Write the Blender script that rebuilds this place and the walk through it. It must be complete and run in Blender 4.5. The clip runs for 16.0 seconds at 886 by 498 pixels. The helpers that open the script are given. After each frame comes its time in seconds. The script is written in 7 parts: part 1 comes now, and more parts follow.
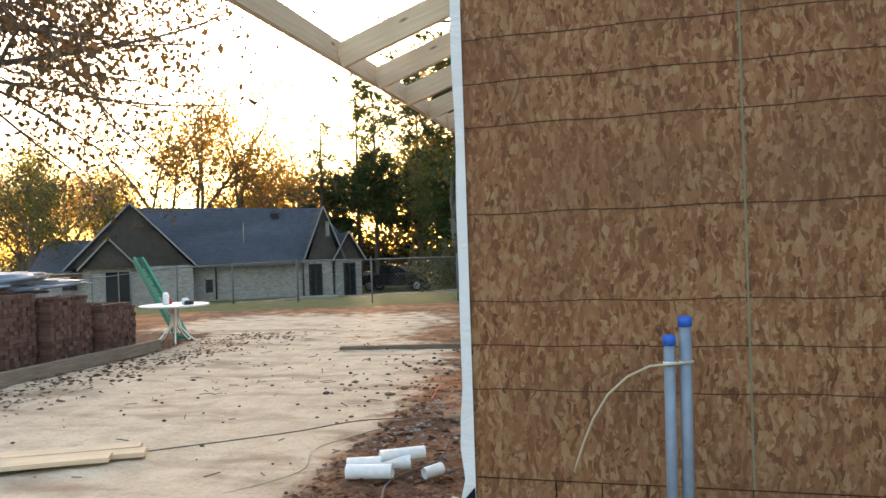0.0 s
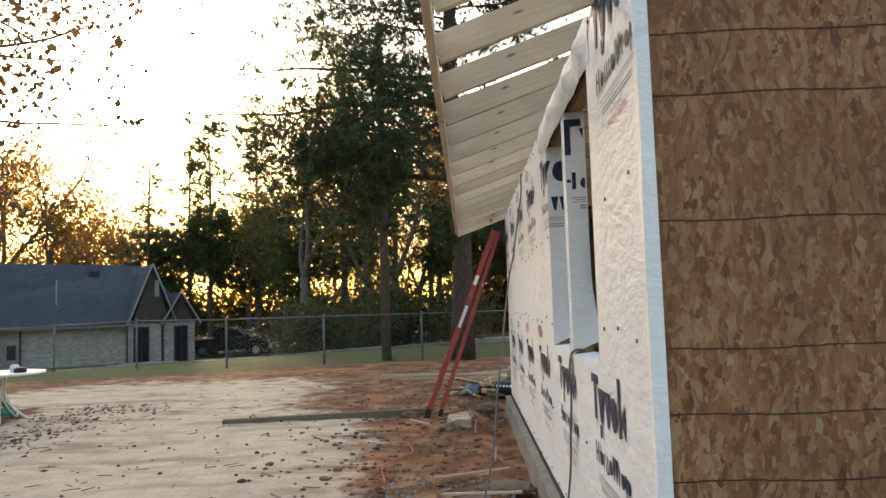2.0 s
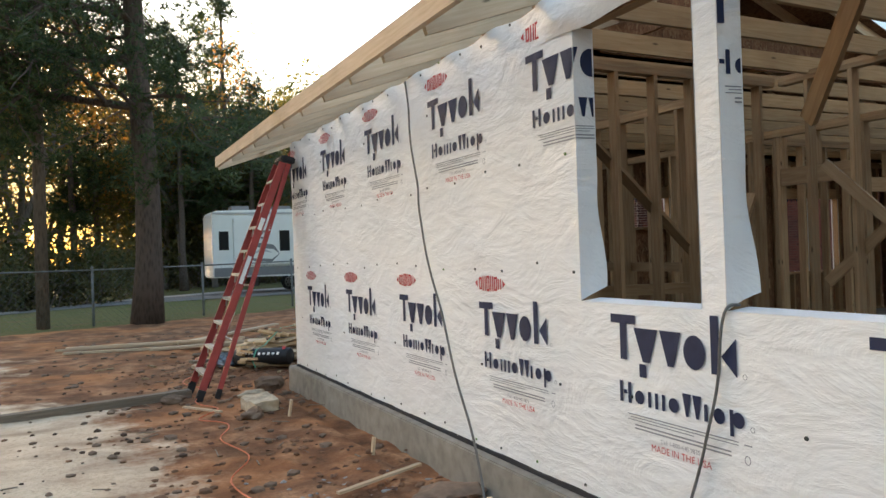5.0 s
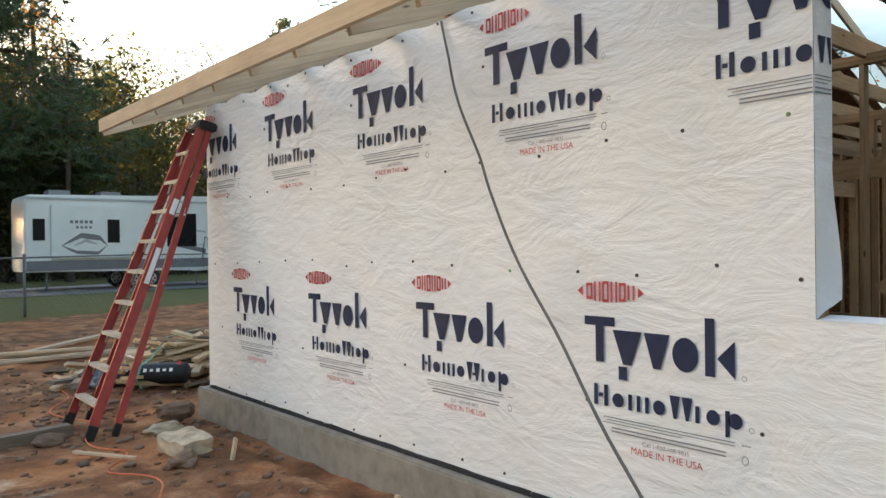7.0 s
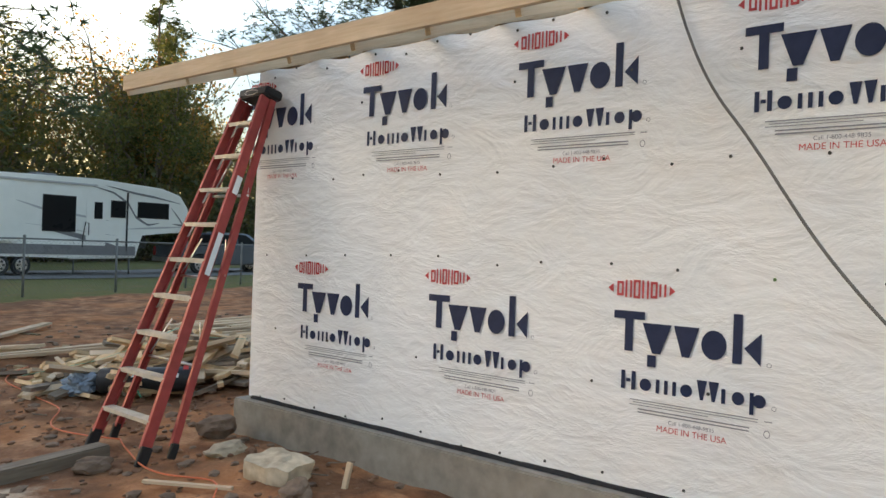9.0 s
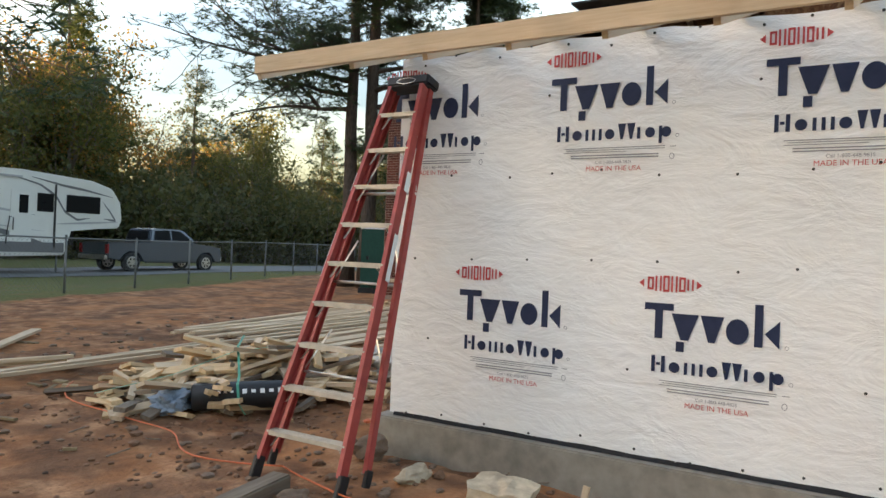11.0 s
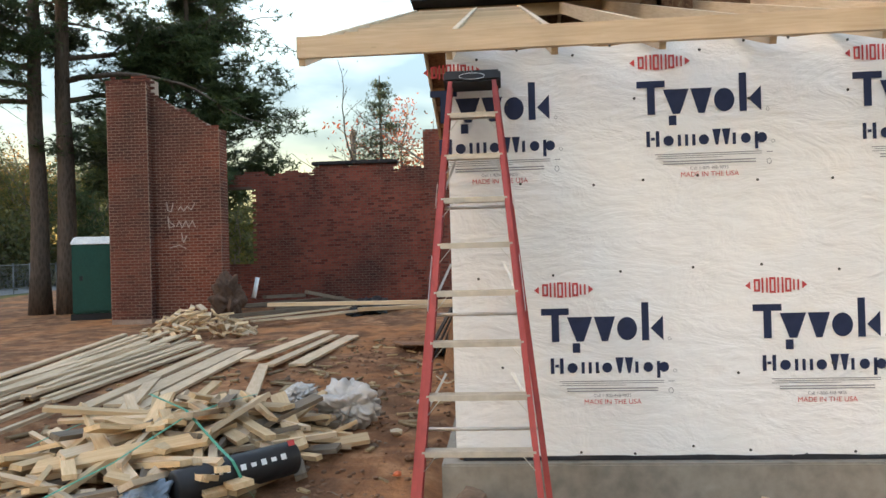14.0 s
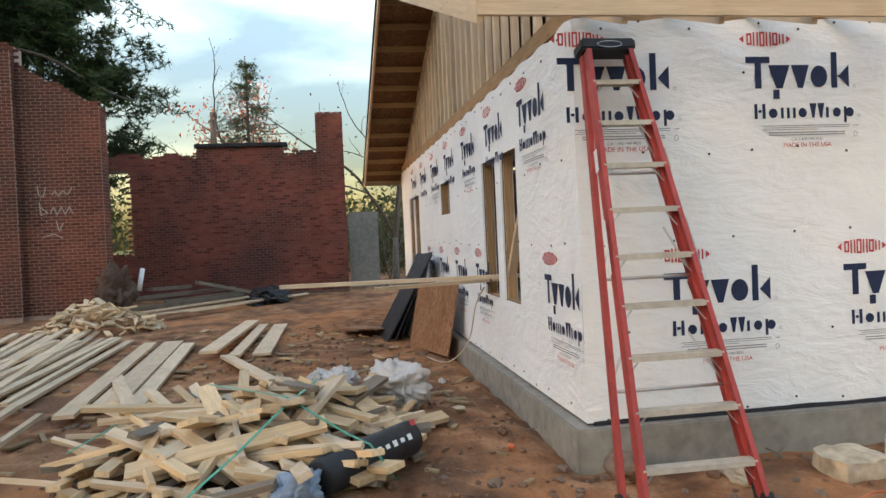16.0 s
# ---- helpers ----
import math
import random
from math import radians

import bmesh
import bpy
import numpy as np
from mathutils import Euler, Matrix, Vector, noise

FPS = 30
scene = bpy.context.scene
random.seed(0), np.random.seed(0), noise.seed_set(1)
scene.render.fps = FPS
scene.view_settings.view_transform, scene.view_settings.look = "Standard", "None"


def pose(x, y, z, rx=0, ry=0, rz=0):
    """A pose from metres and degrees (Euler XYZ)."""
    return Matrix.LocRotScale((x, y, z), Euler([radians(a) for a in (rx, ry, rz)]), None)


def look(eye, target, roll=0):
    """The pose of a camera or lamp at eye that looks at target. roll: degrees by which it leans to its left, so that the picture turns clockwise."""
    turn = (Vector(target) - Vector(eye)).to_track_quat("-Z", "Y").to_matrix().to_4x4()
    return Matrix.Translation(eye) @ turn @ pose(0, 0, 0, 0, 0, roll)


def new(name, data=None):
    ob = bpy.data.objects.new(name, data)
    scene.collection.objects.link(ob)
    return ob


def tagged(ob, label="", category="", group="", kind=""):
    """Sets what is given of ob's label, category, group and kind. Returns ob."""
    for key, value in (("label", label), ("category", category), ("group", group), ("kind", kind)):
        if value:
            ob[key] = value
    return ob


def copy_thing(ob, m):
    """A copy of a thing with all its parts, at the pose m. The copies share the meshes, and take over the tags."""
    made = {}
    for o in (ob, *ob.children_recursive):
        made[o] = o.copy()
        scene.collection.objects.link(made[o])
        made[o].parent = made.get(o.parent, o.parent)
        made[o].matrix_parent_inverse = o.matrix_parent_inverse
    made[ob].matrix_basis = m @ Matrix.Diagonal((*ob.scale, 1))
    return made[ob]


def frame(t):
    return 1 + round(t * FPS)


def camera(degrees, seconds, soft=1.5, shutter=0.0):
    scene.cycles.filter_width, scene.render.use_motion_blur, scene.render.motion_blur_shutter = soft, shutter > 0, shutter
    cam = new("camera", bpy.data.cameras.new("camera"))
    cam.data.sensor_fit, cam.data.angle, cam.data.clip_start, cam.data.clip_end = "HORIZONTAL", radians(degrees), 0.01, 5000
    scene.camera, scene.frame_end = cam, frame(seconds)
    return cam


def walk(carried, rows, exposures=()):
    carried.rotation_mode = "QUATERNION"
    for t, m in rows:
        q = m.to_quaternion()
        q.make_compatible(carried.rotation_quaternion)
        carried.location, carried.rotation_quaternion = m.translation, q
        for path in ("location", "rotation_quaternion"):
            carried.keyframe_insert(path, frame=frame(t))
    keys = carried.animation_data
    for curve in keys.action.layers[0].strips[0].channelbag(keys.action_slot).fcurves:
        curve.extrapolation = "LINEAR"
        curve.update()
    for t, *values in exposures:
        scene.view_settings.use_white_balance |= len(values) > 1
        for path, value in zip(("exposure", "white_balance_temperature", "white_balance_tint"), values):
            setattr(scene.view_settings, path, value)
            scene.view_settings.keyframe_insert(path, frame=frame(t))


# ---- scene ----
cam = camera(62.0, 16.0)
PATH = [
    (0, (0.887, -3.695, 1.69), (0.364, -1.765, 1.69), -1.9),
    (0.5, (0.616, -3.487, 1.554), (0.146, -1.55, 1.387), -0.1),
    (0.8, (0.374, -3.287, 1.461), (-0.087, -1.346, 1.322), -1.2),
    (1, (0.186, -3.149, 1.425), (-0.343, -1.225, 1.291), 0.4),
    (1.5, (-0.3, -2.846, 1.457), (-0.766, -0.901, 1.436), -1.3),
    (2, (-0.655, -2.584, 1.583), (-0.714, -0.59, 1.741), -1.8),
    (2.5, (-0.995, -2.383, 1.678), (-0.69, -0.408, 1.741), -1.6),
    (3, (-1.376, -2.106, 1.634), (-0.949, -0.152, 1.637), -0.6),
    (3.2, (-1.59, -1.975, 1.618), (-1.15, -0.024, 1.624), 1.6),
    (5.3, (-2.545, -0.008, 1.562), (-1.603, 1.756, 1.551), -2.7),
    (5.5, (-2.597, 0.184, 1.559), (-1.626, 1.932, 1.524), -2.7),
    (6, (-2.759, 0.685, 1.555), (-1.634, 2.338, 1.497), -1.8),
    (6.5, (-2.882, 1.166, 1.562), (-1.638, 2.732, 1.515), -1.4),
    (7, (-2.98, 1.71, 1.582), (-1.689, 3.237, 1.574), -0.7),
    (7.5, (-3.174, 2.244, 1.571), (-1.851, 3.744, 1.564), -0.4),
    (8, (-3.358, 2.732, 1.534), (-2.01, 4.209, 1.504), -0.1),
    (8.5, (-3.639, 3.188, 1.553), (-2.102, 4.468, 1.582), -0.4),
    (9, (-3.924, 3.614, 1.532), (-2.368, 4.871, 1.533), 2.0),
    (9.5, (-4.106, 4.116, 1.527), (-2.555, 5.379, 1.508), 2.7),
    (10, (-4.364, 4.622, 1.514), (-2.724, 5.766, 1.528), 0.9),
    (10.2, (-4.47, 4.801, 1.506), (-2.833, 5.95, 1.506), 1.2),
    (12.3, (-5.048, 6.879, 1.507), (-3.172, 7.571, 1.464), 1.6),
    (12.5, (-5.069, 7.117, 1.511), (-3.178, 7.766, 1.433), 0.9),
    (13, (-5.044, 7.595, 1.562), (-3.121, 8.131, 1.445), 0.8),
    (13.5, (-5.03, 8.035, 1.615), (-3.06, 8.378, 1.556), 0.2),
    (14, (-5.03, 8.514, 1.63), (-3.036, 8.674, 1.636), -1.6),
    (14.5, (-4.935, 8.921, 1.624), (-2.939, 8.811, 1.701), -0.7),
    (15, (-4.946, 9.405, 1.608), (-2.971, 9.094, 1.68), -3.0),
    (15.5, (-4.862, 9.97, 1.571), (-2.884, 9.677, 1.596), -2.7),
    (16, (-4.855, 10.563, 1.557), (-2.879, 10.256, 1.52), -2.5),
]
EXPOSURES = [(0, 3.98, 7200, 19), (1.4, 3.92, 7150, 19), (2.1, 3.6, 7150, 18), (3.2, 3.75, 7050, 18), (5.4, 3.74, 6900, 16), (10.2, 3.69, 7100, 17), (12.7, 4.10, 7350, 18), (16, 3.92, 7100, 17)]
walk(cam, [(t, look(eye, target, roll)) for t, eye, target, roll in PATH], EXPOSURES)

# ---- world, sun, exposure ----
SUN_AZ, SUN_EL = 21.0, 5.0          # degrees towards -x from +y, above the horizon
world = bpy.data.worlds.new("sky")
scene.world = world
world.use_nodes = True
wn = world.node_tree
sky = wn.nodes.new("ShaderNodeTexSky")
sky.sky_type, sky.sun_disc = "NISHITA", False
sky.sun_elevation, sky.sun_rotation = radians(SUN_EL), radians(-SUN_AZ)
sky.air_density, sky.dust_density, sky.ozone_density = 1.0, 2.2, 1.2
# broken thin cloud: brighter veils, clearer blue between
where = wn.nodes.new("ShaderNodeTexCoord")
drift = wn.nodes.new("ShaderNodeMapping")
drift.inputs["Scale"].default_value = (1.0, 1.0, 3.2)
cloud = wn.nodes.new("ShaderNodeTexNoise")
cloud.inputs["Scale"].default_value, cloud.inputs["Detail"].default_value = 2.6, 7.0
veil = wn.nodes.new("ShaderNodeValToRGB")
veil.color_ramp.elements[0].position, veil.color_ramp.elements[0].color = 0.40, (0.42, 0.47, 0.53, 1)
veil.color_ramp.elements[1].position, veil.color_ramp.elements[1].color = 0.62, (1.0, 0.97, 0.92, 1)
both = wn.nodes.new("ShaderNodeMix")
both.data_type, both.blend_type = "RGBA", "MULTIPLY"
both.inputs[0].default_value = 1.0
wn.links.new(where.outputs["Generated"], drift.inputs[0])
wn.links.new(drift.outputs[0], cloud.inputs["Vector"])
wn.links.new(cloud.outputs["Fac"], veil.inputs[0])
wn.links.new(sky.outputs[0], both.inputs[6])
wn.links.new(veil.outputs[0], both.inputs[7])
# the cloud bank lies low and thins overhead; away from the sun it is duller
aim = wn.nodes.new("ShaderNodeSeparateXYZ")
wn.links.new(where.outputs["Generated"], aim.inputs[0])
bank = wn.nodes.new("ShaderNodeMapRange")
bank.interpolation_type = "SMOOTHSTEP"
for k, v in ((1, 0.0), (2, 0.55), (3, 0.34), (4, 1.14)):
    bank.inputs[k].default_value = v
wn.links.new(aim.outputs[2], bank.inputs[0])
toward = wn.nodes.new("ShaderNodeVectorMath")
toward.operation = "DOT_PRODUCT"
toward.inputs[1].default_value = (-math.sin(radians(SUN_AZ)), math.cos(radians(SUN_AZ)), 0)
wn.links.new(where.outputs["Generated"], toward.inputs[0])
lit_side = wn.nodes.new("ShaderNodeMapRange")
for k, v in ((1, -0.7), (2, 0.4), (3, 0.70), (4, 1.0)):
    lit_side.inputs[k].default_value = v
wn.links.new(toward.outputs["Value"], lit_side.inputs[0])
dim = wn.nodes.new("ShaderNodeMath")
dim.operation = "MULTIPLY"
wn.links.new(bank.outputs[0], dim.inputs[0])
wn.links.new(lit_side.outputs[0], dim.inputs[1])
toned = wn.nodes.new("ShaderNodeVectorMath")
toned.operation = "SCALE"
wn.links.new(both.outputs[2], toned.inputs[0])
wn.links.new(dim.outputs[0], toned.inputs["Scale"])
wn.links.new(toned.outputs[0], wn.nodes["Background"].inputs[0])
wn.nodes["Background"].inputs[1].default_value = 0.15
sun = new("sun", bpy.data.lights.new("sun", "SUN"))
sun.data.energy, sun.data.angle, sun.data.color = 2.0, radians(1.5), (1.0, 0.72, 0.42)
sun.matrix_world = look((0, 0, 0), (math.sin(radians(SUN_AZ)), -math.cos(radians(SUN_AZ)), -math.tan(radians(SUN_EL))))


# ---- materials ----
class Nodes:
    """A small builder of node materials, in object or world space."""

    def __init__(self, name, rough=0.8, metal=0.0, spec=0.3):
        self.m = bpy.data.materials.new(name)
        self.m.use_nodes = True
        self.t = self.m.node_tree
        self.b = self.t.nodes["Principled BSDF"]
        self.b.inputs["Roughness"].default_value = rough
        self.b.inputs["Metallic"].default_value = metal
        self.b.inputs["Specular IOR Level"].default_value = spec
        self.geo = self.t.nodes.new("ShaderNodeNewGeometry").outputs["Position"]
        self.obj = self.t.nodes.new("ShaderNodeTexCoord").outputs["Object"]

    def add(self, kind, **kw):
        n = self.t.nodes.new(kind)
        for k, v in kw.items():
            setattr(n, k, v)
        return n

    def put(self, socket, v):
        if isinstance(v, bpy.types.NodeSocket):
            self.t.links.new(v, socket)
        elif v is not None:
            socket.default_value = v

    def scaled(self, vec, s, rot=(0, 0, 0)):
        n = self.add("ShaderNodeMapping")
        self.put(n.inputs["Vector"], vec)
        n.inputs["Scale"].default_value = s
        n.inputs["Rotation"].default_value = rot
        return n.outputs[0]

    def noise(self, scale, detail=4, vec=None, rough=0.55, dist=0.0):
        n = self.add("ShaderNodeTexNoise")
        self.put(n.inputs["Vector"], vec or self.geo)
        n.inputs["Scale"].default_value, n.inputs["Detail"].default_value = scale, detail
        n.inputs["Roughness"].default_value, n.inputs["Distortion"].default_value = rough, dist
        return n.outputs["Fac"]

    def voronoi(self, scale, vec=None, out="Color", feature="F1"):
        n = self.add("ShaderNodeTexVoronoi", feature=feature)
        self.put(n.inputs["Vector"], vec or self.geo)
        n.inputs["Scale"].default_value = scale
        return n.outputs[out]

    def ramp(self, fac, *stops):
        n = self.add("ShaderNodeValToRGB")
        self.put(n.inputs[0], fac)
        e = n.color_ramp.elements
        while len(e) < len(stops):
            e.new(0.5)
        for k, (p, c) in enumerate(stops):
            e[k].position = p
            e[k].color = (*c, 1) if not isinstance(c, (int, float)) else (c, c, c, 1)
        return n.outputs[0]

    def mix(self, fac, a, b, how="MIX"):
        n = self.add("ShaderNodeMix", data_type="RGBA", blend_type=how)
        self.put(n.inputs[0], fac)
        for k, v in ((6, a), (7, b)):
            self.put(n.inputs[k], (*v, 1) if isinstance(v, tuple) and len(v) == 3 else v)
        return n.outputs[2]

    def math(self, op, a, b=0.0, c=None, clamp=False):
        n = self.add("ShaderNodeMath", operation=op, use_clamp=clamp)
        self.put(n.inputs[0], a)
        self.put(n.inputs[1], b)
        if c is not None:
            self.put(n.inputs[2], c)
        return n.outputs[0]

    def rand(self):
        return self.add("ShaderNodeObjectInfo").outputs["Random"]

    def island(self):
        return self.add("ShaderNodeNewGeometry").outputs["Random Per Island"]

    def bump(self, h, strength=0.3, depth=0.01):
        n = self.add("ShaderNodeBump")
        n.inputs["Strength"].default_value, n.inputs["Distance"].default_value = strength, depth
        self.put(n.inputs["Height"], h)
        self.put(self.b.inputs["Normal"], n.outputs[0])

    def colour(self, v):
        self.put(self.b.inputs["Base Color"], (*v, 1) if isinstance(v, tuple) else v)
        return self

    def rough(self, v):
        self.put(self.b.inputs["Roughness"], v)


def plain(name, c, rough=0.6, metal=0.0, var=0.18, grain=14.0, bump=0.08, spec=0.35):
    """A paint, plastic or metal with slight unevenness at two scales."""
    n = Nodes(name, rough, metal, spec)
    f = n.math("MULTIPLY_ADD", n.noise(grain, 6, n.obj), 0.6, n.math("MULTIPLY", n.noise(grain * 0.12, 3, n.obj), 0.4))
    dark = tuple(v * (1 - var) for v in c)
    light = tuple(min(1, v * (1 + var)) for v in c)
    n.colour(n.ramp(f, (0.3, dark), (0.7, light)))
    n.rough(n.ramp(f, (0.3, min(1, rough * 1.15)), (0.7, rough * 0.85)))
    if bump:
        n.bump(f, bump, 0.01)
    return n.m


def wood(name, light, dark, var=0.35, rough=0.75, by_island=False):
    """Sawn timber: grain along the piece's long axis, knots, and a tone of its own for every piece."""
    n = Nodes(name, rough, 0, 0.2)
    v = n.scaled(n.obj, (3, 40, 40))
    g = n.noise(1.0, 5, v, dist=0.6)
    knots = n.ramp(n.voronoi(2.6, n.scaled(n.obj, (0.9, 3, 3)), "Distance"), (0.03, 1.0), (0.09, 0.0))
    c = n.ramp(g, (0.25, dark), (0.75, light))
    c = n.mix(knots, c, tuple(k * 0.35 for k in dark))
    r = n.island() if by_island else n.rand()
    tone = n.ramp(r, (0.0, 1 - var), (1.0, 1 + var * 0.25))
    c = n.mix(1.0, c, tone, "MULTIPLY")
    c = n.mix(n.ramp(n.noise(1.7, 3), (0.5, 0.0), (0.75, 0.35)), c, tuple(k * 0.45 for k in dark))
    n.colour(c)
    n.bump(g, 0.25, 0.004)
    return n.m


def osb(name, tint=1.0):
    n = Nodes(name, 0.7, 0, 0.25)
    warp = n.add("ShaderNodeTexNoise")
    n.put(warp.inputs["Vector"], n.geo)
    warp.inputs["Scale"].default_value = 6.0
    v = n.add("ShaderNodeVectorMath", operation="MULTIPLY_ADD")
    n.put(v.inputs[0], warp.outputs["Color"])
    v.inputs[1].default_value = (0.10, 0.10, 0.10)
    n.put(v.inputs[2], n.geo)
    v = v.outputs[0]
    one = n.voronoi(1.0, n.scaled(v, (44, 22, 11), (0, 0.62, 0)))
    two = n.voronoi(1.0, n.scaled(v, (40, 22, 12), (0, -0.75, 0)))
    three = n.voronoi(1.0, n.scaled(v, (44, 18, 13), (0, 1.5, 0)))
    pick = n.ramp(n.noise(14, 3), (0.47, 0.0), (0.52, 1.0))
    other = n.ramp(n.noise(16, 3, n.scaled(n.geo, (1, 1, 1), (0, 0, 1.0))), (0.52, 0.0), (0.56, 1.0))
    f = n.mix(other, n.mix(pick, one, two), three)
    bw = n.add("ShaderNodeRGBToBW")
    n.put(bw.inputs[0], f)
    fine = n.noise(110, 5, n.scaled(v, (1, 1, 0.22), (0, 0.2, 0)), 0.7)
    f = n.math("MULTIPLY_ADD", fine, 0.50, n.math("MULTIPLY", bw.outputs[0], 0.68))
    c = n.ramp(f, (0.22, (0.13 * tint, 0.048 * tint, 0.020 * tint)), (0.46, (0.33 * tint, 0.138 * tint, 0.060 * tint)),
               (0.68, (0.46 * tint, 0.218 * tint, 0.102 * tint)), (0.9, (0.58 * tint, 0.36 * tint, 0.185 * tint)))
    c = n.mix(n.ramp(n.noise(1.3, 3), (0.42, 0.0), (0.7, 0.5)), c, (0.22 * tint, 0.104 * tint, 0.05 * tint))
    n.colour(c)
    n.bump(f, 0.35, 0.003)
    return n.m


def leafy(name, *tones, trans=0.5):
    """Leaves or needles that let light through, each with a tone of its own."""
    n = Nodes(name, 0.6, 0, 0.2)
    step = 1.0 / max(1, len(tones) - 1)
    c = n.ramp(n.island(), *[(k * step, t) for k, t in enumerate(tones)])
    c = n.mix(n.ramp(n.noise(0.35, 3), (0.35, 0.0), (0.7, 0.55)), c, tuple(v * 0.55 for v in tones[0]))
    n.colour(c)
    tr = n.add("ShaderNodeBsdfTranslucent")
    n.put(tr.inputs[0], n.mix(1.0, c, (1.6, 1.35, 0.9), "MULTIPLY"))
    ms = n.add("ShaderNodeMixShader")
    ms.inputs[0].default_value = trans
    n.put(ms.inputs[1], n.b.outputs[0])
    n.put(ms.inputs[2], tr.outputs[0])
    n.put(n.t.nodes["Material Output"].inputs[0], ms.outputs[0])
    return n.m


def ground_mat():
    n = Nodes("earth", 0.95, 0, 0.1)
    big, mid, fine = n.noise(0.5, 4), n.noise(3.0, 6), n.noise(26, 6)
    att = n.add("ShaderNodeAttribute", attribute_name="cover")
    sep = n.add("ShaderNodeSeparateColor")
    n.put(sep.inputs[0], att.outputs["Color"])
    clay = n.ramp(mid, (0.34, (0.115, 0.052, 0.028)), (0.5, (0.30, 0.142, 0.072)), (0.64, (0.50, 0.27, 0.145)))
    clay = n.mix(n.ramp(fine, (0.35, 0.0), (0.75, 0.7)), clay, (0.15, 0.072, 0.042))
    clay = n.mix(n.ramp(big, (0.45, 0.0), (0.62, 0.6)), clay, (0.46, 0.19, 0.075))
    clay = n.mix(n.ramp(n.noise(0.95, 6, rough=0.62), (0.48, 0.0), (0.60, 0.72)), clay, n.ramp(fine, (0.3, (0.05, 0.028, 0.018)), (0.7, (0.17, 0.088, 0.052))))
    sand = n.ramp(mid, (0.25, (0.50, 0.36, 0.245)), (0.6, (0.67, 0.53, 0.38)))
    sand = n.mix(n.ramp(fine, (0.5, 0.0), (0.8, 0.5)), sand, (0.26, 0.16, 0.09))
    grass = n.ramp(fine, (0.3, (0.045, 0.055, 0.018)), (0.55, (0.12, 0.125, 0.045)), (0.75, (0.24, 0.21, 0.10)))
    litter = n.ramp(n.voronoi(38), (0.1, (0.05, 0.025, 0.016)), (0.5, (0.15, 0.07, 0.04)), (0.9, (0.27, 0.15, 0.09)))

    def edge(ch, w=0.55):
        k = n.math("ADD", sep.outputs[ch], n.math("MULTIPLY", n.math("SUBTRACT", n.noise(2.1, 7, rough=0.65), 0.5), w))
        return n.ramp(k, (0.42, 0.0), (0.58, 1.0))
    c = n.mix(edge(0, 0.9), clay, sand)
    c = n.mix(edge(2, 1.3), c, litter)
    c = n.mix(edge(1, 0.7), c, grass)
    c = n.mix(n.ramp(n.noise(1.1, 6, n.scaled(n.geo, (0.6, 1.8, 1))), (0.50, 0.0), (0.66, 0.5)), c, (0.20, 0.105, 0.06))
    n.colour(c)
    h = n.math("ADD", n.math("MULTIPLY", mid, 0.5), n.math("MULTIPLY", fine, 0.5))
    n.bump(h, 0.85, 0.05)
    return n.m


def wrap_mat():
    n = Nodes("house_wrap", 0.55, 0, 0.35)
    f = n.noise(1.6, 3)
    n.colour(n.ramp(f, (0.3, (0.77, 0.765, 0.755)), (0.7, (0.84, 0.835, 0.825))))
    creases = n.noise(2.2, 6, n.scaled(n.geo, (1, 0.9, 1.9), (0.25, 0, 0)), 0.6, 1.0)
    folds = n.noise(9, 3, n.scaled(n.geo, (1, 0.6, 1.9), (0.5, 0, 0)))
    n.bump(n.math("ADD", n.math("MULTIPLY", creases, 0.8), n.math("MULTIPLY", folds, 0.26)), 0.62, 0.055)
    return n.m


def bark(name, c):
    n = Nodes(name, 0.95, 0, 0.1)
    v = n.voronoi(1.0, n.scaled(n.obj, (16, 16, 4.5)), "Distance")
    n.colour(n.mix(n.noise(3, 4, n.obj), n.ramp(v, (0.1, tuple(k * 0.4 for k in c)), (0.6, c)), tuple(k * 0.6 for k in c)))
    n.bump(v, 0.8, 0.03)
    return n.m


def brick_mat(name, a, b, soot=0.6):
    n = Nodes(name, 0.9, 0, 0.15)
    c = n.ramp(n.island(), (0.0, a), (0.55, b), (1.0, tuple(v * 0.55 for v in a)))
    c = n.mix(n.ramp(n.noise(0.55, 5), (0.42, 0.0), (0.68, soot)), c, (0.035, 0.026, 0.024))
    c = n.mix(n.ramp(n.noise(40, 4), (0.4, 0.0), (0.8, 0.4)), c, tuple(v * 0.5 for v in b))
    n.colour(c)
    n.bump(n.noise(60, 4), 0.4, 0.004)
    return n.m


def courses(name, a, b, joint, size=5.0, flat=False):
    """Masonry or shingles that stay too far off to be told apart singly."""
    n = Nodes(name, 0.9, 0, 0.15)
    br = n.add("ShaderNodeTexBrick")
    n.put(br.inputs["Vector"], n.scaled(n.obj, (1, 1, 1), (radians(90), 0, 0)) if not flat else n.obj)
    for k, v in (("Color1", a), ("Color2", b), ("Mortar", joint)):
        br.inputs[k].default_value = (*v, 1)
    br.inputs["Scale"].default_value, br.inputs["Mortar Size"].default_value = size, 0.03
    n.colour(n.mix(n.ramp(n.noise(0.8, 4), (0.4, 0.0), (0.7, 0.35)), br.outputs[0], tuple(v * 0.6 for v in a)))
    n.bump(br.outputs["Fac"], 0.3, 0.01)
    return n.m


